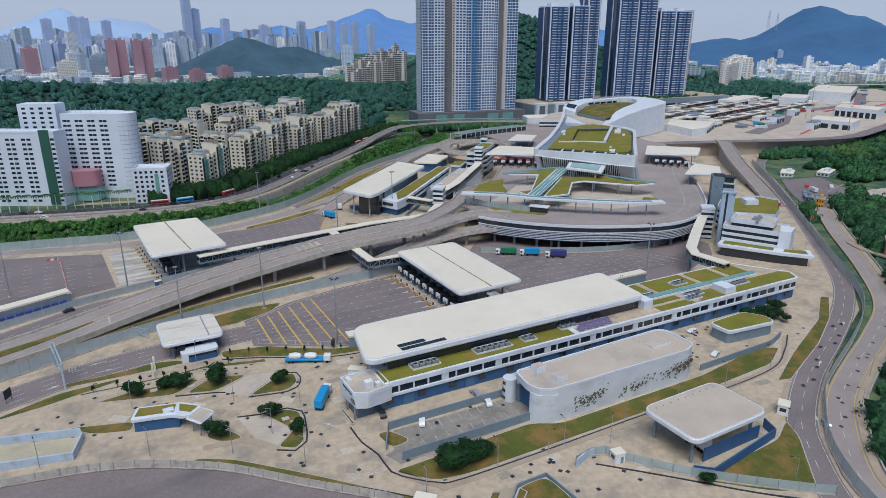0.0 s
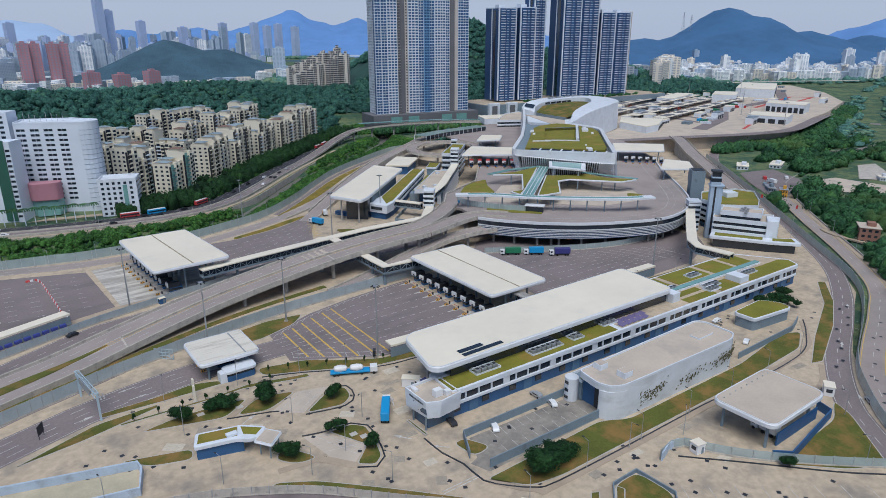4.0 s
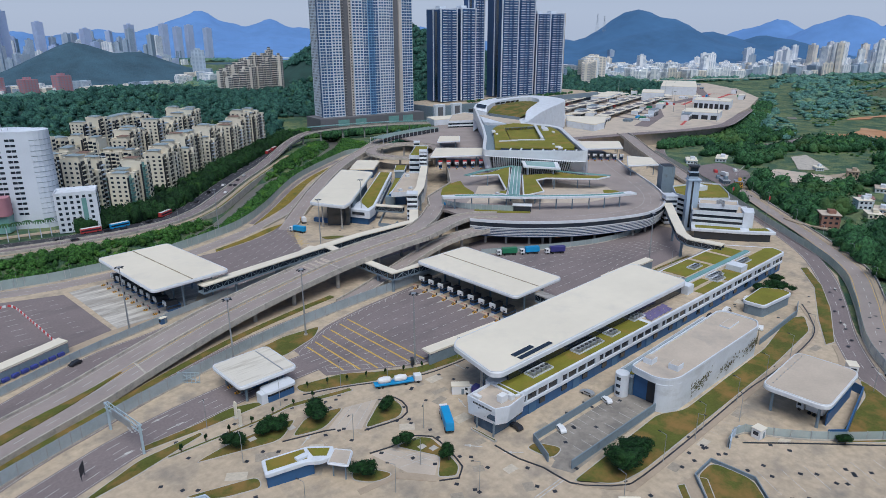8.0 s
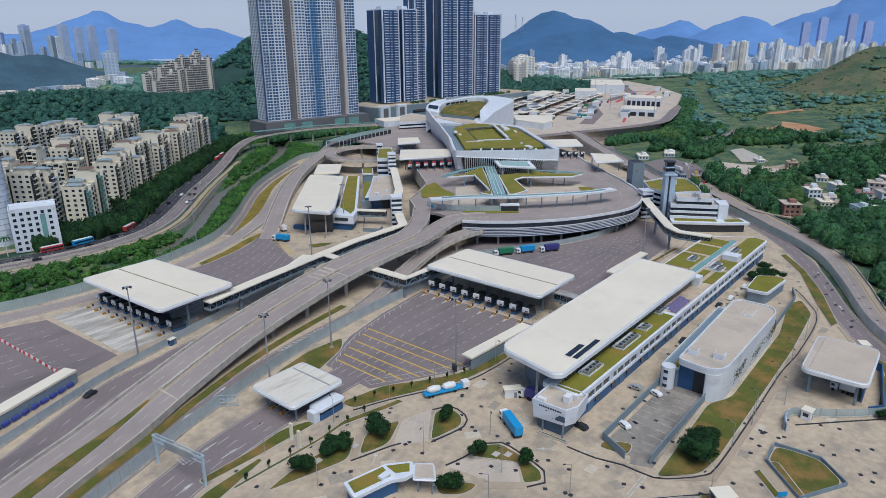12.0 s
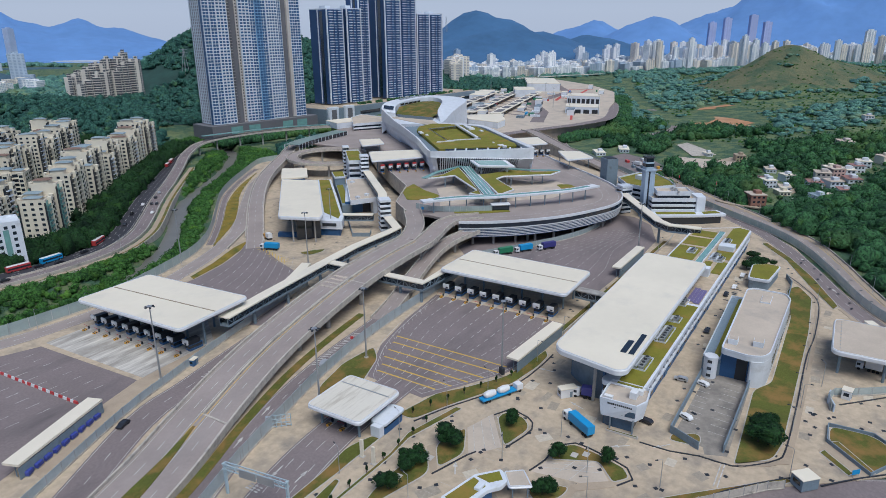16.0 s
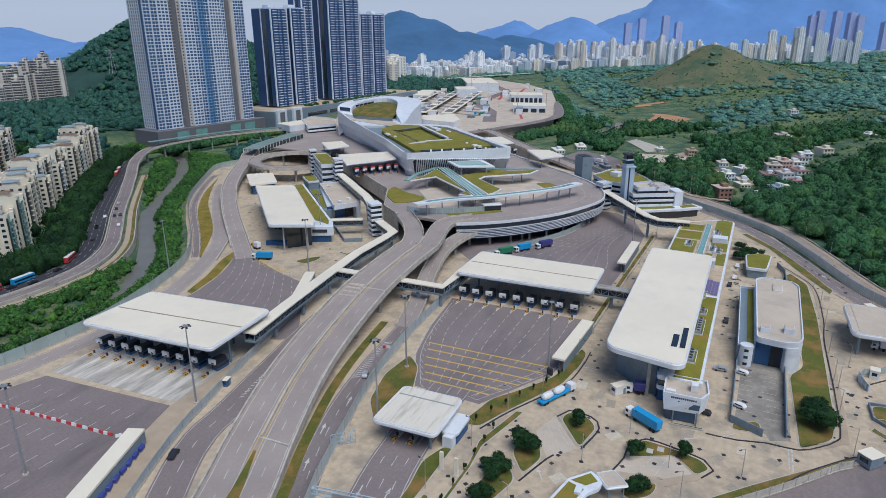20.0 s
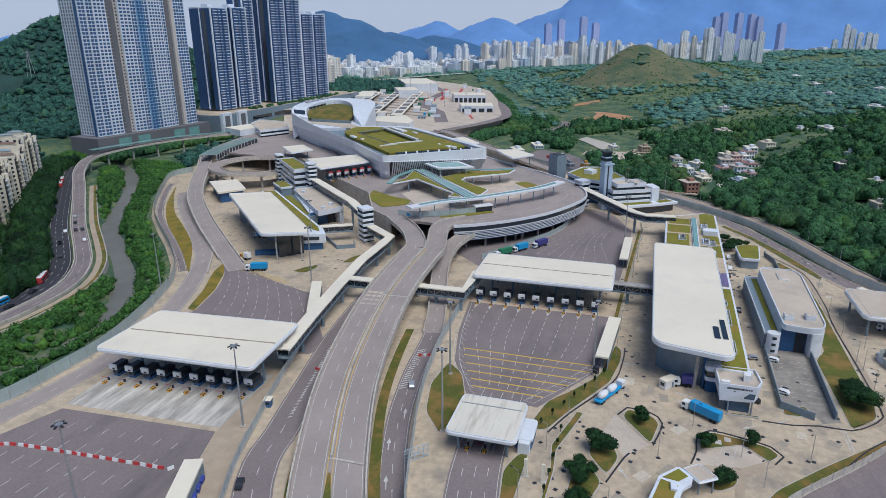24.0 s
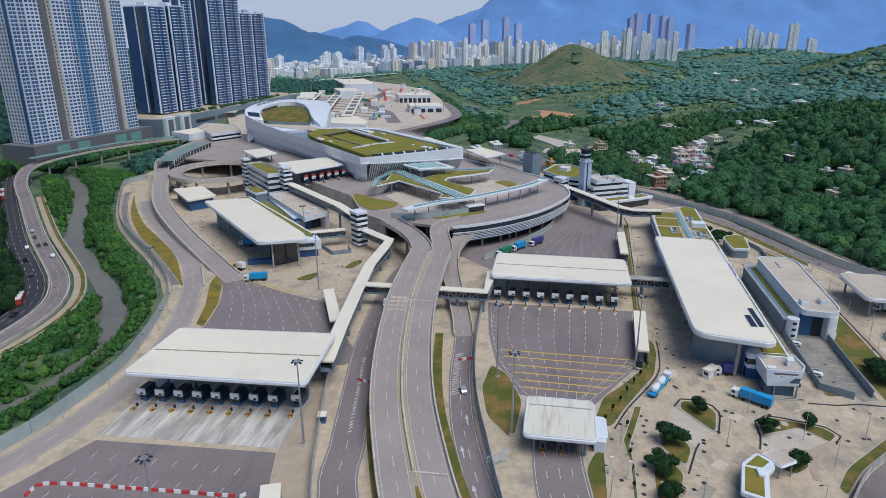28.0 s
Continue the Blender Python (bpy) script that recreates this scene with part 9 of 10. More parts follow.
FULLC = [crown_shape(80 + k, 70, 0.15, 2) for k in range(6)]
NEARC = [crown_shape(k, 40, 0.20, 1) for k in range(6)]
SCRUBC = [crown_shape(60 + k, 4, 0.34, 1) for k in range(4)]
FARC = [crown_shape(20 + k, 6, 0.25, 1) for k in range(6)]
site_edge = SITE + SITE[:1]
tan_line = curve([p[:2] for p in OUTER], 8)
country_line = curve([(1500, 585), (1257, 508), (973, 401), (870, 354), (807, 323), (741, 298), (690, 294), (640, 306), (600, 330)], 10)
CLEAR = [[(430, 236), (420, 255), (446, 284), (478, 310), (514, 298), (494, 262), (470, 246)], [(455, 215), (470, 262), (640, 275), (640, 215), (560, 180), (480, 190)], [(420, 100), (425, 145), (500, 140), (560, 112), (545, 72), (470, 92)], [(345, 145), (350, 176), (395, 146), (392, 120)],
         [(725, 190), (740, 300), (980, 310), (960, 255), (820, 200)], [(470, 285), (480, 330), (560, 315), (545, 280)], [(600, 90), (610, 130), (650, 130), (650, 95)], [(372, 138), (392, 158), (450, 182), (506, 176), (505, 158), (425, 138)], [(355, 38), (364, 50), (378, 46), (370, 28), (358, 27)], [(312, 50), (318, 60), (334, 56), (330, 46)], [(296, 42), (300, 50), (312, 46), (310, 37)], [(585, -30), (600, 55), (662, 50), (672, -42)]]


def patchy(x, y, s=0.011):
    return np.sin(x * s + 3 * np.sin(y * s * 0.7)) * np.sin(y * s * 1.3 + 2 * np.sin(x * s * 0.8)) + 0.5 * np.sin(x * s * 2.7 + y * s * 1.9)


def sow(n, x0, x1, y0, y1, ok):
    x, y = _trng.uniform(x0, x1, n), _trng.uniform(y0, y1, n)
    k = ok(x, y)
    x, y = x[k], y[k]
    return np.stack([x, y, height(x, y)], -1)


def free(x, y):
    k = ~inside(SITE, x, y) & (near_line(site_edge, x, y) > 3.5) & (near_line(tan_line, x, y) > 9) & (near_line(left_road_line, x, y) > 14.6) & (near_line(country_line, x, y) > 14)
    for c in CLEAR:
        k &= ~inside(c, x, y)
    return k


def valley(x, y):
    south = (y < 0.62 * (x - 170) + 95) & (y < 372 + (x - 700) * 0.30)
    grassy = np.hypot((x - 1215) / 175, (y - 224) / 150) < 1
    return free(x, y) & south & ~(grassy & (patchy(x, y, 0.02) < 0.62 + 0.5 * (np.hypot((x - 1215) / 110, (y - 224) / 95) < 1)))


_p = sow(10500, 165, 720, -280, 420, lambda x, y: valley(x, y) & (patchy(x, y) > np.where(x > 440, -0.6, -2.0)))
_r = _trng.uniform(2.6, 7.4, len(_p))
_k = (_p[:, 0] < 430) & (_p[:, 1] > -40)
for _k, _shapes in ((_k, FULLC), (~_k, NEARC)):
    forest("woodland", _p[_k], _r[_k], _r[_k] * _trng.uniform(1.4, 2.2, _k.sum()), _shapes, LEAF, "dense mixed green woodland in the valley")
_p = sow(25000, 700, 2100, -1250, 640, lambda x, y: valley(x, y) & (patchy(x, y, 0.008) > -0.7))
_r = _trng.uniform(4.0, 9.0, len(_p))
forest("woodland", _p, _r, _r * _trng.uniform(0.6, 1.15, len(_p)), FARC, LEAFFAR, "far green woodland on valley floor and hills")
_p = sow(13000, 400, 1500, -600, 520, lambda x, y: valley(x, y))
_g = sow(700, 1020, 1420, 60, 400, lambda x, y: np.hypot((x - 1215) / 190, (y - 224) / 160) < 1.05)
_p = np.concatenate([_p, _g])
_r = _trng.uniform(0.8, 2.4, len(_p))
forest("scrub", _p, _r, _r * 1.2, SCRUBC, LEAFBRIGHT, "low bright green scrub between the trees")


def bank(x, y):
    r = near_line(river_line, x, y)
    return free(x, y) & (r > np.where(x < 80, 4.0, 6.6) + 1.2 * np.sin(x * 0.11 + y * 0.07)) & (r < np.where(x > 220, 42, 36)) & (x < 360) & (x > -150) & (near_line(left_road_line, x, y) > 15.2) & ((patchy(x, y, 0.06) > -1.15) | (r < 11))


_p = sow(36000, -150, 380, 395, 720, bank)
_p[:, 2] -= 0.3
_r = _trng.uniform(1.2, 3.0, len(_p))
forest("riverside_shrubs", _p, _r, _r * _trng.uniform(1.2, 1.9, len(_p)), NEARC, LEAFBRIGHT, "bright green shrubs along the river banks")


def avenue(x, y):
    d = near_line(left_road_line, x, y)
    up = near_line(shifted(left_road_line, 22), x, y)
    return (d > 15.5) & (d < 31) & (up < 8) & (x > 36) & (x < 330)


_p = sow(12000, 20, 340, 430, 720, avenue)[:760]
_r = _trng.uniform(3.0, 5.4, len(_p))
forest("street_trees", _p, _r, _r * _trng.uniform(2.0, 2.8, len(_p)), FULLC, SHRUB, "dark dense street trees before the flats")


def between_flats(x, y):
    k = inside([(30, 476), (112, 496), (282, 668), (285, 740), (240, 780), (100, 780), (-20, 640), (-10, 540)], x, y) & (near_line(left_road_line, x, y) > 18)
    k &= ~inside([(-80, 470), (30, 470), (58, 488), (40, 540), (-60, 545)], x, y)
    for cx, cy, a, w, d, _, _ in _row_front + _row_rear:
        c, s = math.cos(radians(a)), math.sin(radians(a))
        u, v = (x - cx) * c + (y - cy) * s, -(x - cx) * s + (y - cy) * c
        k &= ~((np.abs(u) < w / 2 + 3) & (np.abs(v) < d / 2 + 5))
    return k


_p = sow(2600, -20, 290, 470, 790, between_flats)
_r = _trng.uniform(2.4, 4.2, len(_p))
forest("garden_trees", _p, _r, _r * _trng.uniform(1.8, 2.5, len(_p)), NEARC, SHRUB, "dense garden trees between the blocks of flats")


def hills_north(x, y):
    k = free(x, y) & (near_line(left_road_line, x, y) > 24) & (near_line(river_line, x, y) > 45)
    k &= ~inside([(-75, 480), (45, 465), (110, 490), (280, 670), (250, 775), (130, 775), (-20, 600), (-80, 560)], x, y)
    k &= ~inside([(340, 640), (850, 600), (850, 770), (340, 770)], x, y)
    k &= ~inside([(380, 985), (560, 985), (560, 1085), (380, 1085)], x, y)
    return k & (x + y > 640) & ~inside([(430, 540), (960, 600), (1400, 700), (1400, 400), (500, 350)], x, y)


_p = sow(33000, -520, 1150, 560, 1450, lambda x, y: hills_north(x, y) & (y < 1250 + 0.1 * x))
_r = _trng.uniform(2.6, 7.0, len(_p))
forest("woodland", _p, _r, _r * _trng.uniform(1.0, 2.3, len(_p)), FARC, LEAFNORTH, "dark green woodland on the hills behind the flats")
_p = sow(3000, 900, 2400, 500, 1500, lambda x, y: (near_line([(1000, 860), (1330, 860), (1700, 690), (2250, 330)], x, y) < 38) & ~inside(SITE, x, y))
_r = _trng.uniform(7.0, 12.0, len(_p))
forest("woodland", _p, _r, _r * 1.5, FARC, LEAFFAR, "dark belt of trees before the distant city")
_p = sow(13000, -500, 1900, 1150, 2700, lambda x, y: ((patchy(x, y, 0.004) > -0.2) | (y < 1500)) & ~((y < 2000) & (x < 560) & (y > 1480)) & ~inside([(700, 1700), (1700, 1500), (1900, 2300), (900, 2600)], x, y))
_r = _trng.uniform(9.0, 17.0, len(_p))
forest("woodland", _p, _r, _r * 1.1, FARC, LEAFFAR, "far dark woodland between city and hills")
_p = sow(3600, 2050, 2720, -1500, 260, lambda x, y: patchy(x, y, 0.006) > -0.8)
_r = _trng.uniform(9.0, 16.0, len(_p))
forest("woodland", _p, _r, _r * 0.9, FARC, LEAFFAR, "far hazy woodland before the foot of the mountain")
_p = sow(9000, 455, 1060, 330, 480, lambda x, y: (near_line([(470, 404), (517, 394), (560, 378), (610, 360), (668, 350), (730, 364), (800, 385), (900, 414), (1040, 462)], x, y) < 13) & ~inside(SITE, x, y))
_r = _trng.uniform(3.0, 4.6, len(_p))
forest("deck_edge_trees", _p[:900], _r[:900], _r[:900] * _trng.uniform(2.0, 2.8, len(_p))[:900], FARC, LEAF, "belt of green trees below the port wall")
_p = sow(400, 470, 840, 640, 668, lambda x, y: np.abs(y - (659 - 0.07 * (x - 498))) < 5)
_p[:, 2] = np.where(_p[:, 0] > 560, 25.0, 0.0)
_r = _trng.uniform(2.0, 3.6, len(_p))
forest("podium_planting", _p, _r, _r * 1.7, FARC, LEAF, "clipped trees on the podium below the towers")
_p = sow(900, 350, 500, 640, 690, lambda x, y: np.abs(y - (674 - 0.17 * (x - 355))) < 6)
_p[:, 2] = 0
_r = _trng.uniform(3.0, 5.0, len(_p))
forest("street_trees", _p, _r, _r * 2.2, FARC, LEAF, "trees before the pale residential tower")


def tree(x, y, r, h, label, seed, trunk=True):
    """A small broad tree: tapered trunk, limbs, leafy crown."""
    ob = thing("tree", pose(x, y, 0.1, 0, 0, seed * 37 % 360), label, "tree")
    sh = Shape().cyl(0, 0, 0, h * 0.55, 0.16 + 0.01 * r, 8, 0.08)
    for k in range(4):
        a = k * 1.57 + seed
        sh.beam((0, 0, h * 0.3), (math.cos(a) * r * 0.5, math.sin(a) * r * 0.5, h * 0.62), 0.1)
    part("trunk", sh, BARK, ob)
    vs, fs, n0 = [], [], 0
    rr = np.random.default_rng(seed)
    for k in range(7):
        v, f = crown_shape(seed * 10 + k, 240, 0.16)
        c = rr.normal(size=3) * (0.36, 0.36, 0.16) if k else np.zeros(3)
        s = rr.uniform(0.42, 0.62)
        vs.append((v * s + c) * (r, r, h * 0.42) + (0, 0, h * 0.52))
        fs.append(f + n0)
        n0 += len(v)
    part("crown", fast_mesh("crown", np.concatenate(vs), np.concatenate(fs)), SHRUB, ob, "dense dark green leaves")
    return ob


for _i, (_x, _yy, _r, _h) in enumerate(((3.7, 205.3, 2.9, 4.6), (12.6, 206, 2.4, 3.8), (17.5, 206, 2.2, 3.8), (28.1, 201.2, 3.2, 5.2), (46.2, 190.6, 2.3, 5), (38.6, 172.8, 2.0, 4.6), (42.8, 160, 2.0, 4.6), (22.4, 170.9, 2.6, 5), (74, 127, 4.6, 5.4), (79, 126.2, 4.2, 5.2),
                                       (84, 125.4, 3.0, 4.2), (232, 146, 3.4, 5), (227, 150, 3.0, 4.6), (236, 143, 2.8, 4.5), (128, 87.5, 1.8, 3), (40.4, 174, 1.4, 3.0), (245, 150, 2.6, 4), (15.2, 205.4, 2.0, 3.4))):
    tree(_x, _yy, _r * 1.28, _h * 1.2, "dense dark green clipped tree on a lawn", _i + 1)
for _i in range(14):  # young street trees along the driveway lawns
    tree(36 + 6 * _i if _i < 7 else -8 + 7 * (_i - 7), 219.5 - 2.7 * _i if _i < 7 else 214.4 - 0.2 * (_i - 7), 0.5, 3.0, "thin young tree with few leaves", 40 + _i)


def palm(x, y, h, seed):
    ob = thing("palm", pose(x, y, 0.2, 0, 0, seed * 47), "tall palm with a pale trunk before the hotel", "palm", "hotel palms")
    part("trunk", Shape().cyl(0, 0, 0, h, 0.28, 8, 0.18), PALEWALL, ob)
    sh = Shape()
    for k in range(13):
        a = 2 * math.pi * k / 13
        c, s = math.cos(a), math.sin(a)
        pts = [(c * d, s * d, h + z) for d, z in ((0, 0.2), (1.2, 1.0), (2.4, 0.7), (3.3, -0.4))]
        sh.strip(pts, -0.35, 0.35, -0.03, 0.03)
    part("frond", sh, LEAF, ob)
    return ob


_pl = palm(-60, 487, 9.5, 1)
for _i in range(1, 17):
    copy_thing(_pl, pose(-60 + 5.2 * _i, 487 - 1.25 * _i + (_i % 3), 0.2, 0, 0, _i * 50))


# ---- lamps, gantry, barriers ----
def mast(x, y, h=27.0, z=0.0):
    ob = thing("high_mast_lamp", pose(x, y, z, 0, 0, (x * 13) % 60), "tall grey mast with a ring of floodlights", "lamp mast", "lamp masts")
    part("pole", Shape().cyl(0, 0, 0, h, 0.38, 10, 0.16), STEEL, ob)
    hd = part("head_ring", Shape().cyl(0, 0, h - 0.3, h, 0.9, 12), STEEL, ob)
    for k in range(6):
        a = k * math.pi / 3
        part("floodlight", Shape().beam((0.9 * math.cos(a), 0.9 * math.sin(a), h - 0.1), (1.7 * math.cos(a), 1.7 * math.sin(a), h - 0.35), 0.5, 0.25), DARK, hd)
    part("base", Shape().cyl(0, 0, 0, 0.5, 0.8, 10), BARRIER, ob)
    return ob


for _x, _yy in ((9.5, 304.5), (24.3, 246.6), (57.4, 254), (72, 207), (224, 202.5), (123, 342), (94, 403.5), (169, 366), (-36, 320)):
    mast(_x, _yy)
for _x, _yy in ((690, 420), (760, 470), (850, 520), (640, 560), (980, 600), (700, 385), (900, 640)):
    mast(_x, _yy, 26, 12.5)


def lamp(x, y, a, z=0.0, h=8.5, arm=1.6):
    ob = thing("street_lamp", pose(x, y, z, 0, 0, a), "slim grey street lamp with one arm", "street lamp", "street lamps")
    part("pole", Shape().cyl(0, 0, 0, h, 0.11, 8, 0.06), STEEL, ob)
    part("arm", Shape().beam((0, 0, h - 0.1), (arm, 0, h + 0.25), 0.09), STEEL, ob)
    part("lamp_head", Shape().bevbox(arm - 0.1, -0.16, h + 0.16, arm + 0.75, 0.16, h + 0.34, 0.03), DARK, ob)
    return ob


_l0 = lamp(62, 118, 90)
_spots = [(84, 119.2, 90), (106, 118.6, 90), (128, 118, 90), (150, 117.6, 90), (172, 117.4, 90), (196, 118, 100), (40, 146, 140), (24, 160, 130), (4, 170, 110), (-22, 178, 100), (58, 205, 60), (44, 212, 60), (24, 216, 70), (2, 220, 70),
          (30, 186, 200), (48, 176, 220), (36, 164, 180), (2, 198, 80), (118, 113, 40), (100, 118, 270), (146, 76, 130), (166, 90, 130), (86, 200, 250), (110, 199.5, 250), (140, 198.4, 250), (170, 196.6, 250), (200, 195, 250), (230, 193.5, 250)]
for _k in range(11):
    _p = at_x(tan_line, 190 + 28 * _k)
    _spots.append((_p[0] + 2.5, _p[1] - 4.5, 130))
for _k in range(12):
    _p = shifted(left_road_line, -7.2)[8 + 7 * _k]
    _spots.append((_p[0], _p[1], 120))
for _k in range(9):
    _p = at_x(curve([(-60, 396), (-8, 384.8), (17, 381.6), (39, 381.6), (64, 387), (93, 398), (127, 418)], 4), -50 + 20 * _k)
    _spots.append((_p[0], _p[1], 270))
for _x, _yy, _a in _spots:
    copy_thing(_l0, pose(_x, _yy, 0, 0, 0, _a))

gantry = thing("sign_gantry", None, "pale blue truss gantry with road signs over the approach road", "gantry")
GP = mat("pale_blue_paint", (0.42, 0.52, 0.58), 0.5, var=0.06)
for _p in ((-18.5, 239.5), (-15.8, 220.8)):
    part("post", Shape().box(_p[0] - 0.3, _p[1] - 0.3, 0, _p[0] + 0.3, _p[1] + 0.3, 9.2), GP, gantry)
for _z in (7.6, 9.1):
    for _d in (-0.5, 0.5):
        part("chord", Shape().beam((-18.5 + _d, 239.8, _z), (-15.8 + _d, 220.5, _z), 0.22), GP, gantry)
for _k in range(12):
    _t0, _t1 = _k / 12, (_k + 1) / 12
    for _d in (-0.5, 0.5):
        _a, _b = ((-18.5 + 2.7 * t + _d, 239.8 - 19.3 * t) for t in (_t0, _t1))
        part("truss_web", Shape().beam((*_a, 7.6 if _k % 2 else 9.1), (*_b, 9.1 if _k % 2 else 7.6), 0.12), GP, gantry)
for _t in (0.3, 0.58):
    _x, _yy = -18.5 + 2.7 * _t, 239.8 - 19.3 * _t
    part("sign_panel", Shape().beam((_x - 1, _yy, 8.3), (_x - 0.3, _yy - 5, 8.3), 0.15, 2.2), STEEL, gantry)
gate = thing("steel_gate", None, "pale steel lattice gate across the lane", "gate")
for _t in range(6):
    part("upright", Shape().box(7.0 + _t * 1.0 - 0.08, 252 - _t * 1.0 - 0.08, 0, 7.0 + _t + 0.08, 252 - _t + 0.08, 4.2), GP, gate)
for _z in (0.4, 1.6, 2.8, 4.1):
    part("rail", Shape().beam((7, 252, _z), (12, 247, _z), 0.14), GP, gate)
part("brace", Shape().beam((7, 252, 0.4), (12, 247, 4.0), 0.12), GP, gate)
part("brace", Shape().beam((7, 252, 4.0), (12, 247, 0.4), 0.12), GP, gate)
for _x, _yy in ((11, 219.5), (10, 214.8)):
    _py = thing("marker_pylon", pose(_x, _yy, 0), "slim cream marker pylon beside the lane", "pylon", "lane pylons")
    part("body", Shape().slab(rect(-0.3, -0.5, 0.3, 0.5), 0, 5.5, 0.06), CREAM, _py)
    part("base", Shape().box(-0.6, -0.8, 0, 0.6, 0.8, 0.25), KERB, _py)
# red and white water-filled barriers
_bl = {}
for _k, _m in enumerate((RED, VEHWHITE)):
    _bl[_k] = Shape().add([(-0.9, -0.3, 0), (0.9, -0.3, 0), (0.9, 0.3, 0), (-0.9, 0.3, 0), (-0.85, -0.14, 0.9), (0.85, -0.14, 0.9), (0.85, 0.14, 0.9), (-0.85, 0.14, 0.9)],
                          [(3, 2, 1, 0), (4, 5, 6, 7), (0, 1, 5, 4), (1, 2, 6, 5), (2, 3, 7, 6), (3, 0, 4, 7)]).mesh("plastic_barrier")
    _bl[_k].materials.append(_m)


def barrier_row(pts, n):
    line = curve(pts, 1.0)
    for k in range(n):
        p = line[int(k * (len(line) - 2) / max(1, n - 1))]
        q = line[min(len(line) - 1, int(k * (len(line) - 2) / max(1, n - 1)) + 1)]
        o = part("plastic_barrier", _bl[k % 2], RED if k % 2 == 0 else VEHWHITE)
        o.matrix_world = pose(p[0], p[1], 0.04, 0, 0, math.degrees(math.atan2(q[1] - p[1], q[0] - p[0])))
        tagged(o, ("red" if k % 2 == 0 else "white") + " plastic barrier block in a row across the plaza", "barrier", "plastic barriers")


barrier_row([(-22, 366.5), (-18.5, 366), (-17, 360), (-16, 346), (-15, 331), (-14, 314), (-13, 311.5)], 30)
barrier_row([(67, 268), (68.5, 263.8)], 3)
barrier_row([(46, 296), (47.5, 300.5)], 3)
barrier_row([(28, 289.5), (36, 291.5)], 4)


# ---- vehicles ----
def wheels(ob, xs, y, r=0.5, w=0.35):
    for x in xs:
        for s in (-1, 1):
            sh = Shape()
            n = 12
            vs = [(x + r * math.cos(2 * math.pi * i / n), s * y + t * w / 2, r + r * math.sin(2 * math.pi * i / n)) for t in (-1, 1) for i in range(n)]
            sh.add(vs, [tuple(range(n - 1, -1, -1)), tuple(range(n, 2 * n))] + [(i, (i + 1) % n, n + (i + 1) % n, n + i) for i in range(n)])
            part("wheel", sh, TYRE, ob)


def truck(x, y, a, box, length, label, cab=None, z=0.0):
    ob = thing("lorry", pose(x, y, z, 0, 0, a), label, "lorry", "lorries")
    part("cargo_box", Shape().bevbox(-length / 2 - 1, -1.25, 1.25, length / 2 - 1, 1.25, 3.95, 0.06), box, ob)
    part("box_roof", Shape().box(-length / 2 - 0.9, -1.15, 3.95, length / 2 - 1.1, 1.15, 3.99), box, ob)
    part("chassis", Shape().box(-length / 2 - 0.8, -0.5, 0.75, length / 2 + 1.2, 0.5, 1.2), DARK, ob)
    x0 = length / 2 - 0.5
    c = part("cab", Shape().prism([(x0, -1.2), (x0 + 2.2, -1.2), (x0 + 2.2, 1.2), (x0, 1.2)], 0.7, 2.9), cab or VEHWHITE, ob)
    part("windscreen", Shape().box(x0 + 2.12, -1.05, 1.7, x0 + 2.24, 1.05, 2.7), GLASS, c)
    part("side_window", Shape().box(x0 + 0.9, -1.23, 1.75, x0 + 1.9, 1.23, 2.6), GLASS, c)
    wheels(ob, (-length / 2 + 0.2, -length / 2 + 1.4, length / 2 - 2.2, x0 + 1.2), 1.05)
    return ob


def car(x, y, a, paint, label, z=0.03, van=False):
    ob = thing("car", pose(x, y, z, 0, 0, a), label, "van" if van else "car", "cars")
    h = 2.1 if van else 1.45
    s = Shape()
    pr = [(-2.2, 0.4), (2.2, 0.4), (2.25, 0.85), (1.3, 0.98), (0.7 if not van else 1.5, h), (-1.5 if not van else -2.1, h), (-2.15, 0.95)]
    n = len(pr)
    s.add([(px, -0.9, pz) for px, pz in pr] + [(px, 0.9, pz) for px, pz in pr], [tuple(range(n)), tuple(range(2 * n - 1, n - 1, -1))] + [(i, n + i, n + (i + 1) % n, (i + 1) % n) for i in range(n)])
    part("body", s, paint, ob)
    part("side_glass", Shape().box(-1.35, -0.93, 0.98, 0.75, 0.93, h - 0.12), GLASS, ob)
    part("windscreen", Shape().add([(1.28, -0.8, 1.0), (1.28, 0.8, 1.0), (0.78 if not van else 1.56, 0.75, h - 0.1), (0.78 if not van else 1.56, -0.75, h - 0.1)], [(0, 1, 2, 3)]), GLASS, ob)
    wheels(ob, (-1.4, 1.4), 0.8, 0.33, 0.22)
    return ob


truck(54.5, 173, 56, BLUETRUCK, 9.5, "lorry with a bright blue box and white cab")
truck(186, 262.5, 146, GREENTRUCK, 8, "parked lorry with a green container")
truck(196, 255.5, 146, BLUETRUCK, 7.5, "parked lorry with a blue container")
truck(206, 246.5, 147, NAVY, 8, "parked lorry with a dark violet container")
truck(129.6, 375.4, 108, BLUETRUCK, 8, "lorry with a blue box beside the fan of lanes")
truck(178.5, 403.6, 95, BLUETRUCK, 6, "blue lorry parked below the diagonal hall")
truck(142.5, 390.3, 74, VEHWHITE, 3.5, "small lorry with a white box and yellow cab", YELLOWBOX)
truck(72, 177.5, 100, NAVY, 4, "small blue tractor unit under the hall roof")
truck(108, 306, 190, VEHWHITE, 5, "white lorry on the service road", None, 0.05)
coach = thing("coach", pose(238, 259, 0, 0, 0, 146), "white coach parked below the terminal deck", "coach")
part("body", Shape().bevbox(-5.6, -1.25, 0.4, 5.6, 1.25, 3.3, 0.2), VEHWHITE, coach)
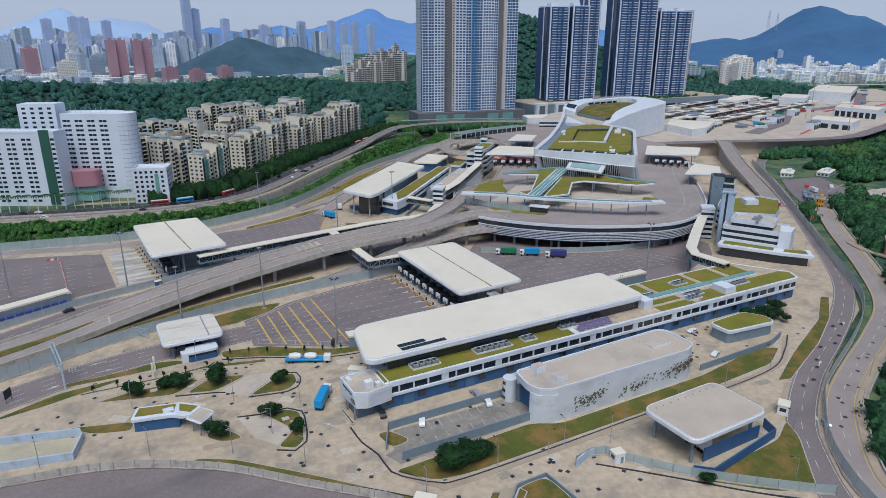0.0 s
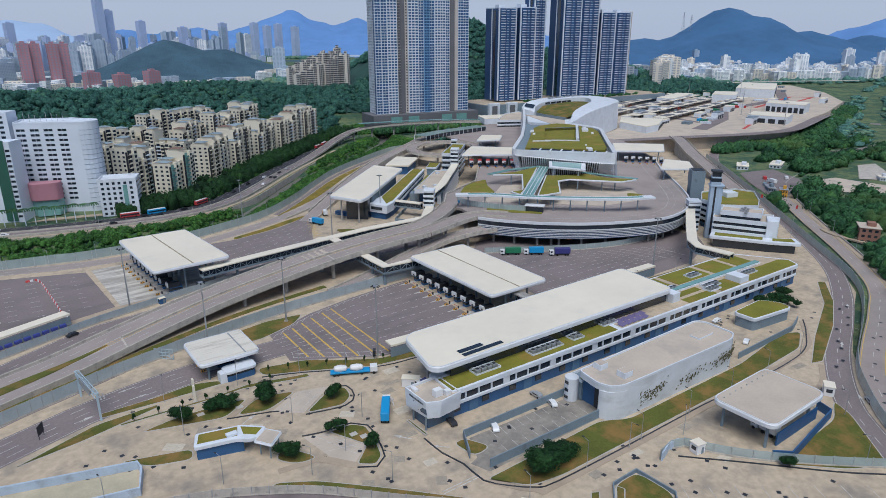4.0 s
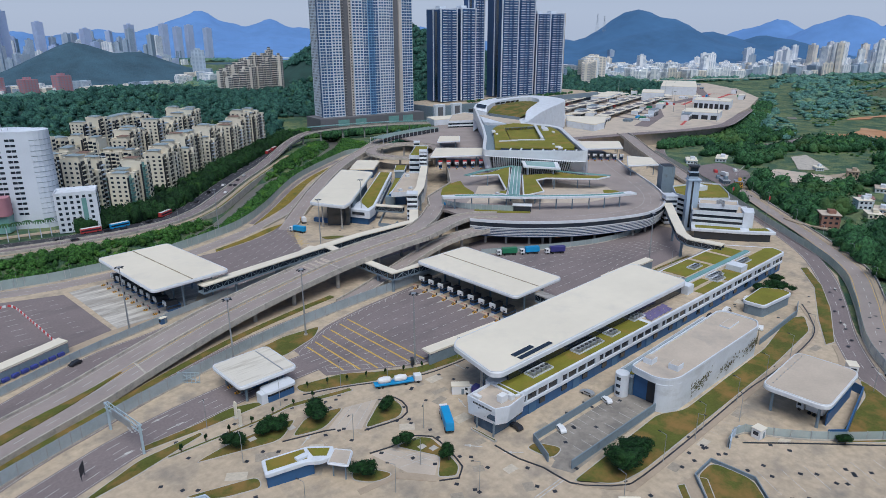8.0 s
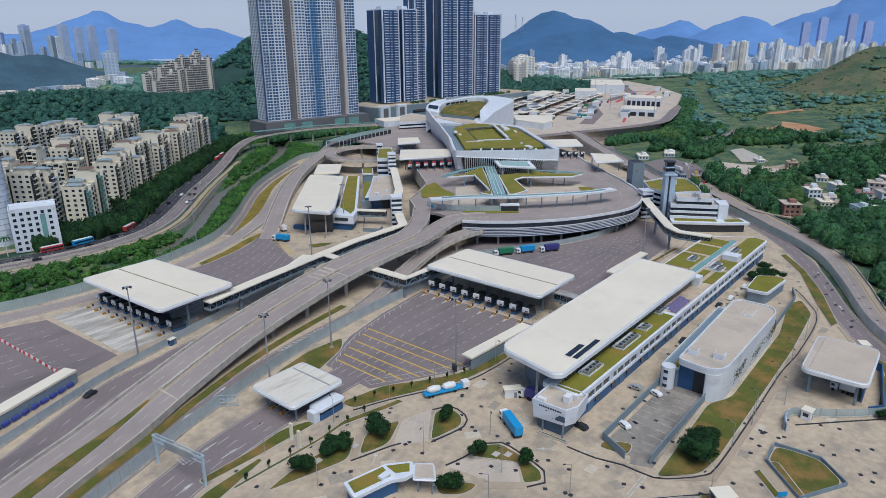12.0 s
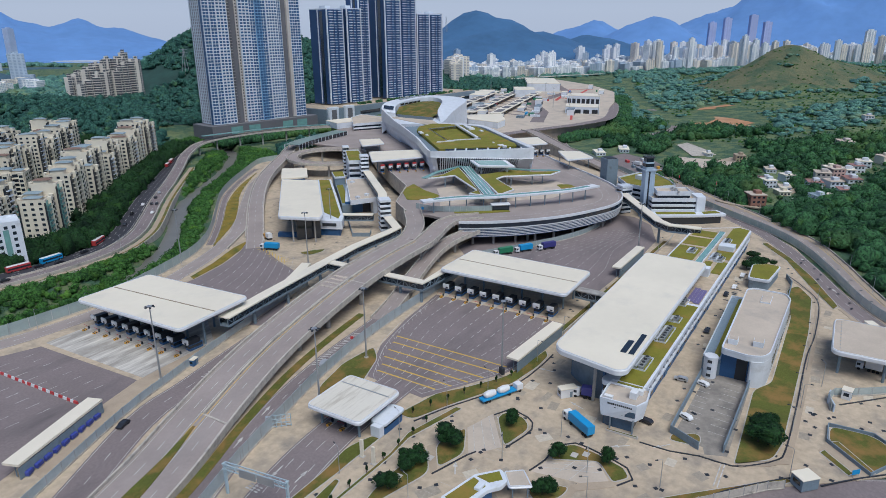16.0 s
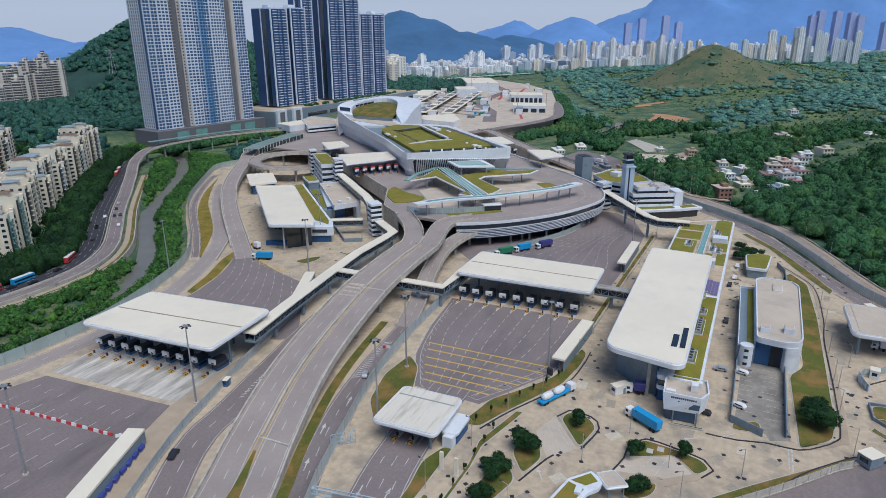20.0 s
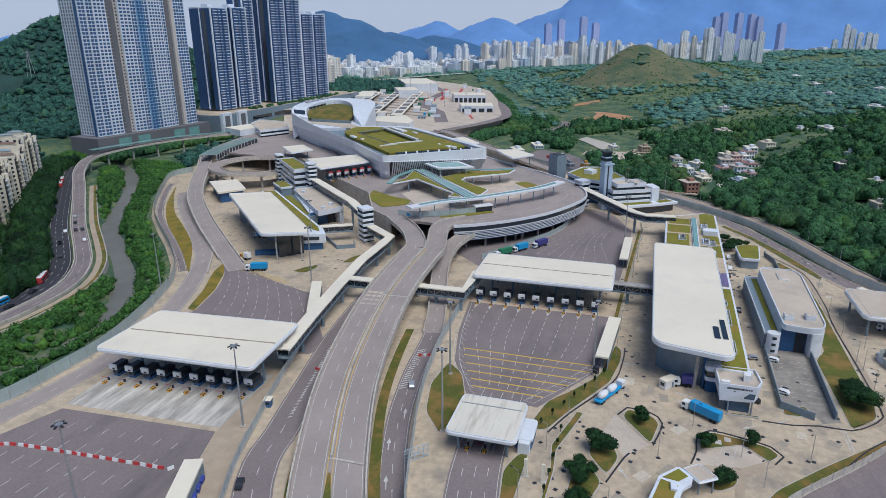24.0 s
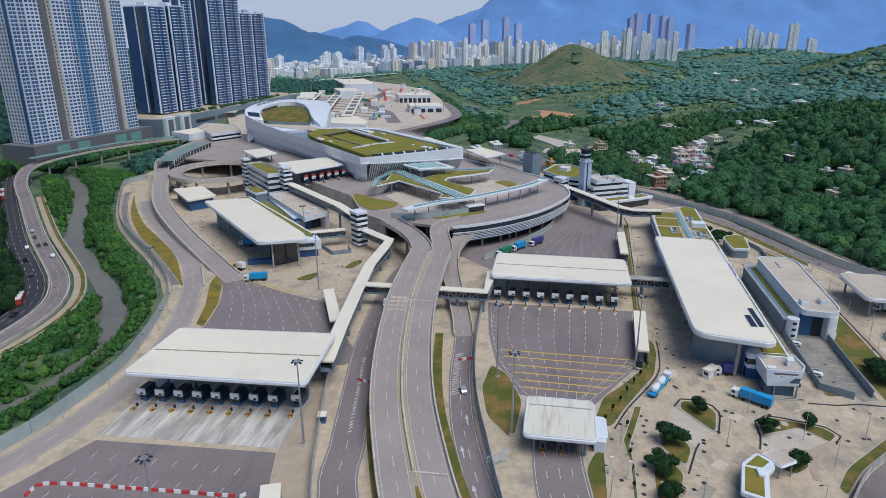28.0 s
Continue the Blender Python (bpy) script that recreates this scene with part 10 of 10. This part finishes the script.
part("window", Shape().box(-5.2, -1.28, 1.6, 5.0, 1.28, 2.6), GLASS, coach)
part("windscreen", Shape().box(5.55, -1.1, 1.2, 5.65, 1.1, 2.9), GLASS, coach)
wheels(coach, (-3.4, 3.6), 1.05)
_crate = thing("site_box", pose(230, 263, 0, 0, 0, 146), "orange equipment box below the terminal deck", "box")
part("body", Shape().bevbox(-1.3, -1.0, 0, 1.3, 1.0, 2.3, 0.06), mat("orange_paint", (0.6, 0.16, 0.02), 0.6, var=0.1), _crate)
part("lid", Shape().box(-1.4, -1.1, 2.3, 1.4, 1.1, 2.42), DARK, _crate)
truck(138, 99.5, 85, VEHWHITE, 5, "white lorry under the fuel canopy")
copy_thing(_b0, pose(30.0, 313.6, 0, 0, 0, -4))
_tk = thing("tanker", pose(58, 201, 0, 0, 0, -27), "long blue lorry with two white tanks", "lorry")
part("bed", Shape().bevbox(-7, -1.25, 0.9, 6.2, 1.25, 1.5, 0.05), BLUETRUCK, _tk)
for _x in (-3.6, 1.8):
    _q = Shape()
    _n = 14
    for _i, (_dx, _r) in enumerate(((-2.3, 0.3), (-1.9, 0.95), (0, 1.25), (1.9, 0.95), (2.3, 0.3))):
        _q.v += [(_x + _dx, _r * math.cos(2 * math.pi * j / _n), 2.4 + _r * math.sin(2 * math.pi * j / _n)) for j in range(_n)]
    _q.f = [(i * _n + j, i * _n + (j + 1) % _n, (i + 1) * _n + (j + 1) % _n, (i + 1) * _n + j) for i in range(4) for j in range(_n)] + [tuple(range(_n)), tuple(range(4 * _n, 5 * _n))]
    part("tank", _q, VEHWHITE, _tk)
part("cab", Shape().bevbox(6.4, -1.2, 0.7, 8.8, 1.2, 2.9, 0.15), VEHWHITE, _tk)
wheels(_tk, (-5.6, -4.4, 3.5, 7.6), 1.05)
SILVER = mat("silver_paint", (0.45, 0.47, 0.5), 0.3, metal=0.4, var=0.03)
BLACKP = mat("black_paint", (0.03, 0.032, 0.04), 0.25, var=0.05)
for _x, _yy, _a, _m, _t in ((76, 147.3, 62, VEHWHITE, "white"), (99, 146.8, 70, VEHWHITE, "white"), (67.5, 157, 80, BLACKP, "dark"), (98.5, 153.4, 92, SILVER, "silver"), (185, 152.8, 178, BLACKP, "dark"), (142, 153, 178, BLACKP, "dark"), (196, 151, 178, VEHWHITE, "white"), (214, 150, 178, VEHWHITE, "white"),
                             (188, 134, 20, VEHWHITE, "white"), (232, 151.5, 175, BLACKP, "dark"), (180, 88.5, 45, SILVER, "silver"), (-14, 290, 200, BLACKP, "dark"), (46, 264, 20, SILVER, "silver"), (145, 60, 60, VEHWHITE, "white")):
    car(_x, _yy, _a, _m, _t + " car parked on the paving")
truck(459, 268.5, 60, VEHWHITE, 7, "white lorry parked in the works yard", None, 0.3)
for _x, _yy, _m, _t in ((454, 243, GREENTRUCK, "green"), (470, 280, RED, "red"), (484, 270, VEHWHITE, "white"), (448, 268, BLUEGREY, "grey")):
    _o = thing("site_container", pose(_x, _yy, 0.2, 0, 0, 35), _t + " site container standing in the works yard", "container", "site containers")
    _c = part("box", Shape().bevbox(-3, -1.2, 0, 3, 1.2, 2.5, 0.06), _m, _o)
    part("door", Shape().box(2.98, -1.0, 0.2, 3.06, 1.0, 2.3), STEEL, _c)
_vrng = random.Random(21)
_red = mat("red_bus_paint", (0.45, 0.05, 0.05), 0.35, var=0.05)
_bus0 = {}
for _k, _m in enumerate((_red, VEHWHITE, BLUETRUCK)):
    _o = thing("bus", pose(0, 0, -50), ("red", "white", "blue")[_k] + " city bus at the kerb of the street", "bus", "buses on the street")
    part("body", Shape().bevbox(-5.5, -1.25, 0.4, 5.5, 1.25, 3.1, 0.15), _m, _o)
    part("window_band", Shape().box(-5.2, -1.28, 1.4, 5.2, 1.28, 2.3), GLASS, _o)
    part("roof", Shape().bevbox(-5.2, -1.1, 3.08, 5.2, 1.1, 3.25, 0.05), VEHWHITE, _o)
    wheels(_o, (-3.5, 3.4), 1.1)
    _bus0[_k] = _o
_first = {0: True, 1: True, 2: True}
_lane = shifted(left_road_line, 11.6)
for _i in range(20, len(_lane) - 12, 2):
    if _vrng.random() < 0.3 and 30 < _lane[_i][0] < 275:
        _k = _vrng.choice((0, 0, 1, 1, 2))
        _a = math.degrees(math.atan2(_lane[_i + 1][1] - _lane[_i][1], _lane[_i + 1][0] - _lane[_i][0]))
        _m = pose(_lane[_i][0], _lane[_i][1], 0.3, 0, 0, _a)
        if _first[_k]:
            _bus0[_k].matrix_world = _m
            _first[_k] = False
        else:
            copy_thing(_bus0[_k], _m)
for _d, _n in ((8.4, 9), (5.0, 7), (-3.9, 4), (-0.5, 4)):
    _ln = shifted(left_road_line, _d)
    for _ in range(_n):
        _i = _vrng.randrange(16, next(i for i, p in enumerate(_ln) if p[0] > 195))
        _a = math.degrees(math.atan2(_ln[_i + 1][1] - _ln[_i][1], _ln[_i + 1][0] - _ln[_i][0]))
        car(_ln[_i][0], _ln[_i][1], _a, _vrng.choice((VEHWHITE, SILVER, BLACKP, BLACKP, VEHWHITE)), "car on the city street", 0.35)
for _k in range(9):
    _x, _yy = -16 - 3.1 * _k, 300.6 - 1.2 * _k
    _bn = thing("covered_cart", pose(_x, _yy, 0.02, 0, 0, 20 + 7 * (_k % 3)), "cart under a dark blue tarpaulin below the shelter", "cart", "tarpaulin carts")
    part("tarpaulin", Shape().bevbox(-1.2, -1.0, 0.3, 1.2, 1.0, 1.7, 0.2), mat("blue_tarpaulin", (0.05, 0.07, 0.32), 0.5, var=0.15, scale=1.0) if _k == 0 else bpy.data.materials["blue_tarpaulin"], _bn)
    part("bed", Shape().box(-1.1, -0.9, 0.05, 1.1, 0.9, 0.32), STEEL, _bn)

# ---- village and open lots in the valley ----
def draped(name, poly, step, rise, material, label):
    """A thin sheet that follows the land inside an outline."""
    xs, ys = [p[0] for p in poly], [p[1] for p in poly]
    gx, gy = np.meshgrid(np.arange(min(xs), max(xs) + step, step), np.arange(min(ys), max(ys) + step, step), indexing="ij")
    ok = inside(poly, gx + step / 2, gy + step / 2)
    z = height(gx, gy) + rise
    i = np.arange(gx.size).reshape(gx.shape)
    a, b, c, d = (q[ok[:-1, :-1]] for q in (i[:-1, :-1], i[1:, :-1], i[1:, 1:], i[:-1, 1:]))
    return plain(name, fast_mesh(name, np.stack([gx, gy, z], -1).reshape(-1, 3), np.concatenate([np.stack([a, b, c], 1), np.stack([a, c, d], 1)])), material, label, "ground", "structure")


# shade below the trees, put in as a dark sheet over the soil
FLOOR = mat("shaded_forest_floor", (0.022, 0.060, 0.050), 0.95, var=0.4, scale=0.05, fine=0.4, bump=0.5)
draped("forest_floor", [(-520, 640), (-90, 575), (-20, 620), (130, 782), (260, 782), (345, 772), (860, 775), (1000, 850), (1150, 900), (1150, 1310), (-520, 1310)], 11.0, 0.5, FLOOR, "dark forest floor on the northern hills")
SLOPE = mat("dry_hill_grass", (0.155, 0.160, 0.085), 0.95, var=0.35, scale=0.02, fine=0.3, bump=1.0, relief=2.0, grit=0.5, stain=(0.070, 0.120, 0.065), stain_scale=0.03, stain_at=(0.46, 0.62))
draped("grass_slope", [(1215 + 165 * math.cos(a) * (1 + 0.16 * math.sin(5 * a)), 224 + 140 * math.sin(a) * (1 + 0.2 * math.sin(3 * a + 1))) for a in np.linspace(0, 6.2, 60)], 6.0, 0.5, SLOPE, "dry grassy flank of a bare hill")
draped("gravel_lot", [(493, 252), (519, 249), (530, 199), (482, 196), (466, 225)], 1.0, 0.5, TANROOF, "grey gravel lot in the valley")
draped("works_yard", [(432, 242), (424, 254), (446, 278), (478, 306), (509, 294), (489, 262), (467, 249), (448, 240)], 1.0, 0.45, ASPHALT, "grey asphalt works yard outside the fence")
draped("concrete_lot", [(601, 266), (620, 259), (553, 219), (533, 237)], 1.0, 0.6, BARRIER, "pale concrete lot in the valley")
draped("earth_bank", [(753, 289), (765, 265), (800, 262), (838, 270), (815, 240), (792, 214), (770, 222), (755, 205), (732, 198), (738, 227), (728, 250)], 1.5, 0.7, DIRT, "bare orange earth below the hill")
draped("earth_bank", [(905, 305), (925, 283), (945, 285), (960, 262), (970, 275), (950, 296), (930, 305)], 1.5, 0.7, DIRT, "bare orange earth below the hill")
draped("ochre_yard", [(522, 214), (545, 205), (540, 184), (520, 190)], 1.0, 0.7, PATH, "ochre earth yard")


def house(x, y, a, w, d, fl, wall, roofm, label):
    z = float(height(np.array([x]), np.array([y]))[0]) - 0.3
    ob = thing("house", pose(x, y, z, 0, 0, a), label, "house", "village houses")
    h = 3.0 * fl
    part("wall", Shape().box(-w / 2, -d / 2, -1, w / 2, d / 2, h), wall, ob)
    part("roof", Shape().slab(rect(-w / 2 - 0.4, -d / 2 - 0.4, w / 2 + 0.4, d / 2 + 0.4), h, h + 0.4, 0.08), roofm, ob)
    part("roof_house", Shape().box(-w * 0.2, -d * 0.3, h + 0.3, w * 0.2, d * 0.1, h + 2.4), wall, ob)
    for f in range(fl):
        for k in range(3):
            part("window", Shape().box(-w * 0.38 + k * w * 0.3, -d / 2 - 0.08, 3 * f + 1, -w * 0.38 + k * w * 0.3 + w * 0.16, -d / 2 + 0.1, 3 * f + 2.3), GLASS, ob)
            part("window", Shape().box(-w / 2 - 0.08, -d * 0.38 + k * d * 0.3, 3 * f + 1, -w / 2 + 0.1, -d * 0.38 + k * d * 0.3 + d * 0.16, 3 * f + 2.3), GLASS, ob)
    return ob


_pinkw, _brick = mat("pink_render", (0.50, 0.36, 0.33), 0.85, var=0.1), mat("red_brick_wall", (0.28, 0.15, 0.11), 0.9, var=0.15)
_tin = mat("rusty_tin_roof", (0.30, 0.16, 0.14), 0.7, var=0.2)
_near_village = ((362, 163, 30, 12, 10, 3, _brick, TANROOF), (378, 137, 10, 10, 8, 1, WHITE, ROOFWHITE), (388, 127, 40, 12, 8, 2, WHITE, ROOFBLUE), (400, 122, 20, 14, 9, 1, CREAM, _tin), (443, 132, 15, 12, 10, 2, WHITE, _tin), (452, 120, 30, 12, 10, 2, PALEWALL, TANROOF), (470, 128, 10, 12, 11, 3, BEIGE, TANROOF), (486, 120, 35, 11, 10, 3, _pinkw, TANROOF), (498, 112, 15, 13, 10, 2, WHITE, ROOFWHITE), (512, 106, 25, 12, 9, 2, WHITE, _tin), (528, 101, 10, 12, 10, 2, WHITE, ROOFWHITE), (540, 86, 30, 13, 10, 2, CREAM, TANROOF), (478, 108, 20, 16, 10, 1, WHITE, _tin), (628, 116, 20, 18, 12, 2, BEIGE, TANROOF))
_far_village = ((612, 108, 40, 10, 8, 1, WHITE, ROOFWHITE), (532, 196, 20, 12, 8, 2, PATH, PATH), (548, 226, 35, 10, 6, 1, WHITE, ROOFWHITE), (500, 316, 30, 18, 9, 1, WHITE, ROOFWHITE), (526, 300, 20, 22, 9, 1, WHITE, ROOFWHITE), (840, 96, 20, 12, 10, 2, WHITE, TANROOF), (437, 258, 40, 12, 5, 1, BLUEGREY, STEEL), (426, 243, 30, 8, 5, 2, YELLOWBOX, STEEL), (420, 52, 10, 10, 8, 2, BROWNWALL, ROOFWHITE), (450, 40, 30, 10, 8, 1, WHITE, ROOFWHITE), (700, 40, 10, 16, 10, 1, WHITE, ROOFWHITE), (760, -60, 20, 26, 10, 1, WHITE, ROOFWHITE), (900, -120, 10, 24, 12, 1, WHITE, ROOFWHITE), (980, -60, 40, 14, 10, 2, WHITE, TANROOF), (1100, -160, 10, 20, 12, 2, WHITE, ROOFWHITE))
_lane_village = ((454, 166, 20, 11, 9, 1, WHITE, _tin), (429, 162, 35, 10, 9, 2, WHITE, ROOFWHITE), (424, 150, 12, 12, 8, 1, PALEWALL, TANROOF), (405, 150, 28, 11, 8, 1, CREAM, ROOFWHITE), (496, 167, 15, 14, 8, 1, WHITE, TANROOF), (464, 152, 40, 10, 8, 2, WHITE, ROOFWHITE), (436, 112, 15, 11, 9, 1, WHITE, _tin), (505, 124, 25, 11, 9, 2, CREAM, ROOFWHITE), (371, 43, 20, 8, 6, 1, PALEWALL, TANROOF), (364, 33, 35, 8, 6, 1, BEIGE, TANROOF), (327, 52, 15, 10, 7, 1, BEIGE, TANROOF), (311, 66, 30, 6, 5, 1, WHITE, ROOFWHITE), (305, 43, 25, 7, 6, 1, PALEWALL, TANROOF), (648, 12, 15, 26, 8, 1, WHITE, ROOFWHITE), (641, -4, 20, 20, 8, 1, BLUEGREY, ROOFWHITE), (656, -28, 10, 30, 9, 1, WHITE, ROOFWHITE), (647, 39, 30, 16, 8, 1, WHITE, ROOFWHITE), (1362, -80, 20, 34, 14, 1, WHITE, ROOFWHITE), (1258, -96, 15, 40, 14, 1, WHITE, ROOFWHITE))
for _i, (_x, _yy, _a, _w, _d, _f, _m, _rm) in enumerate(_near_village + _far_village + _lane_village):
    house(_x, _yy, _a, _w, _d, _f, _m, _rm, ("flat-roofed village house among trees", "weathered village house with small windows", "low white village shed among trees")[_i % 3])
_homes = np.array([v[:2] for v in _near_village + _far_village + _lane_village], float)
_p = sow(900, 345, 670, -45, 185, lambda x, y: np.any([inside(CLEAR[k], x, y) for k in (2, 3, 7, 8, 9, 10, 11)], 0) & (np.min(np.hypot(x[:, None] - _homes[:, 0], y[:, None] - _homes[:, 1]), 1) > 9.5))
_r = _trng.uniform(1.2, 3.0, len(_p))
forest("garden_trees", _p, _r, _r * _trng.uniform(1.4, 2.0, len(_p)), NEARC, LEAF, "small green trees and bushes between village houses")
for _p, _w in (([(362, 186, 0.6), (356, 176, 0.6), (354, 160, 0.6), (346, 146, 0.6)], 4), ([(400, 150, 0.8), (430, 138, 0.8), (470, 116, 0.8), (520, 95, 0.8)], 6)):
    road("track", _p, _w, PATH, "pale earth track in the valley", 0.5, (), False)
for _x, _yy, _h in ((560, 985, 36), (2050, 1450, 60), (2080, 1440, 52)):
    _z = float(height(np.array([_x]), np.array([_yy]))[0]) if _yy < 1000 else 120
    _py = thing("pylon", pose(_x, _yy, _z), "steel lattice power pylon on the ridge", "pylon", "power pylons")
    for _sx, _sy in ((-1, -1), (1, -1), (1, 1), (-1, 1)):
        part("leg", Shape().beam((_sx * 4, _sy * 4, -3), (_sx * 0.5, _sy * 0.5, _h), 0.5), STEEL, _py)
    for _k in range(3):
        part("cross_arm", Shape().beam((-7, 0, _h * (0.7 + 0.13 * _k)), (7, 0, _h * (0.7 + 0.13 * _k)), 0.5), STEEL, _py)
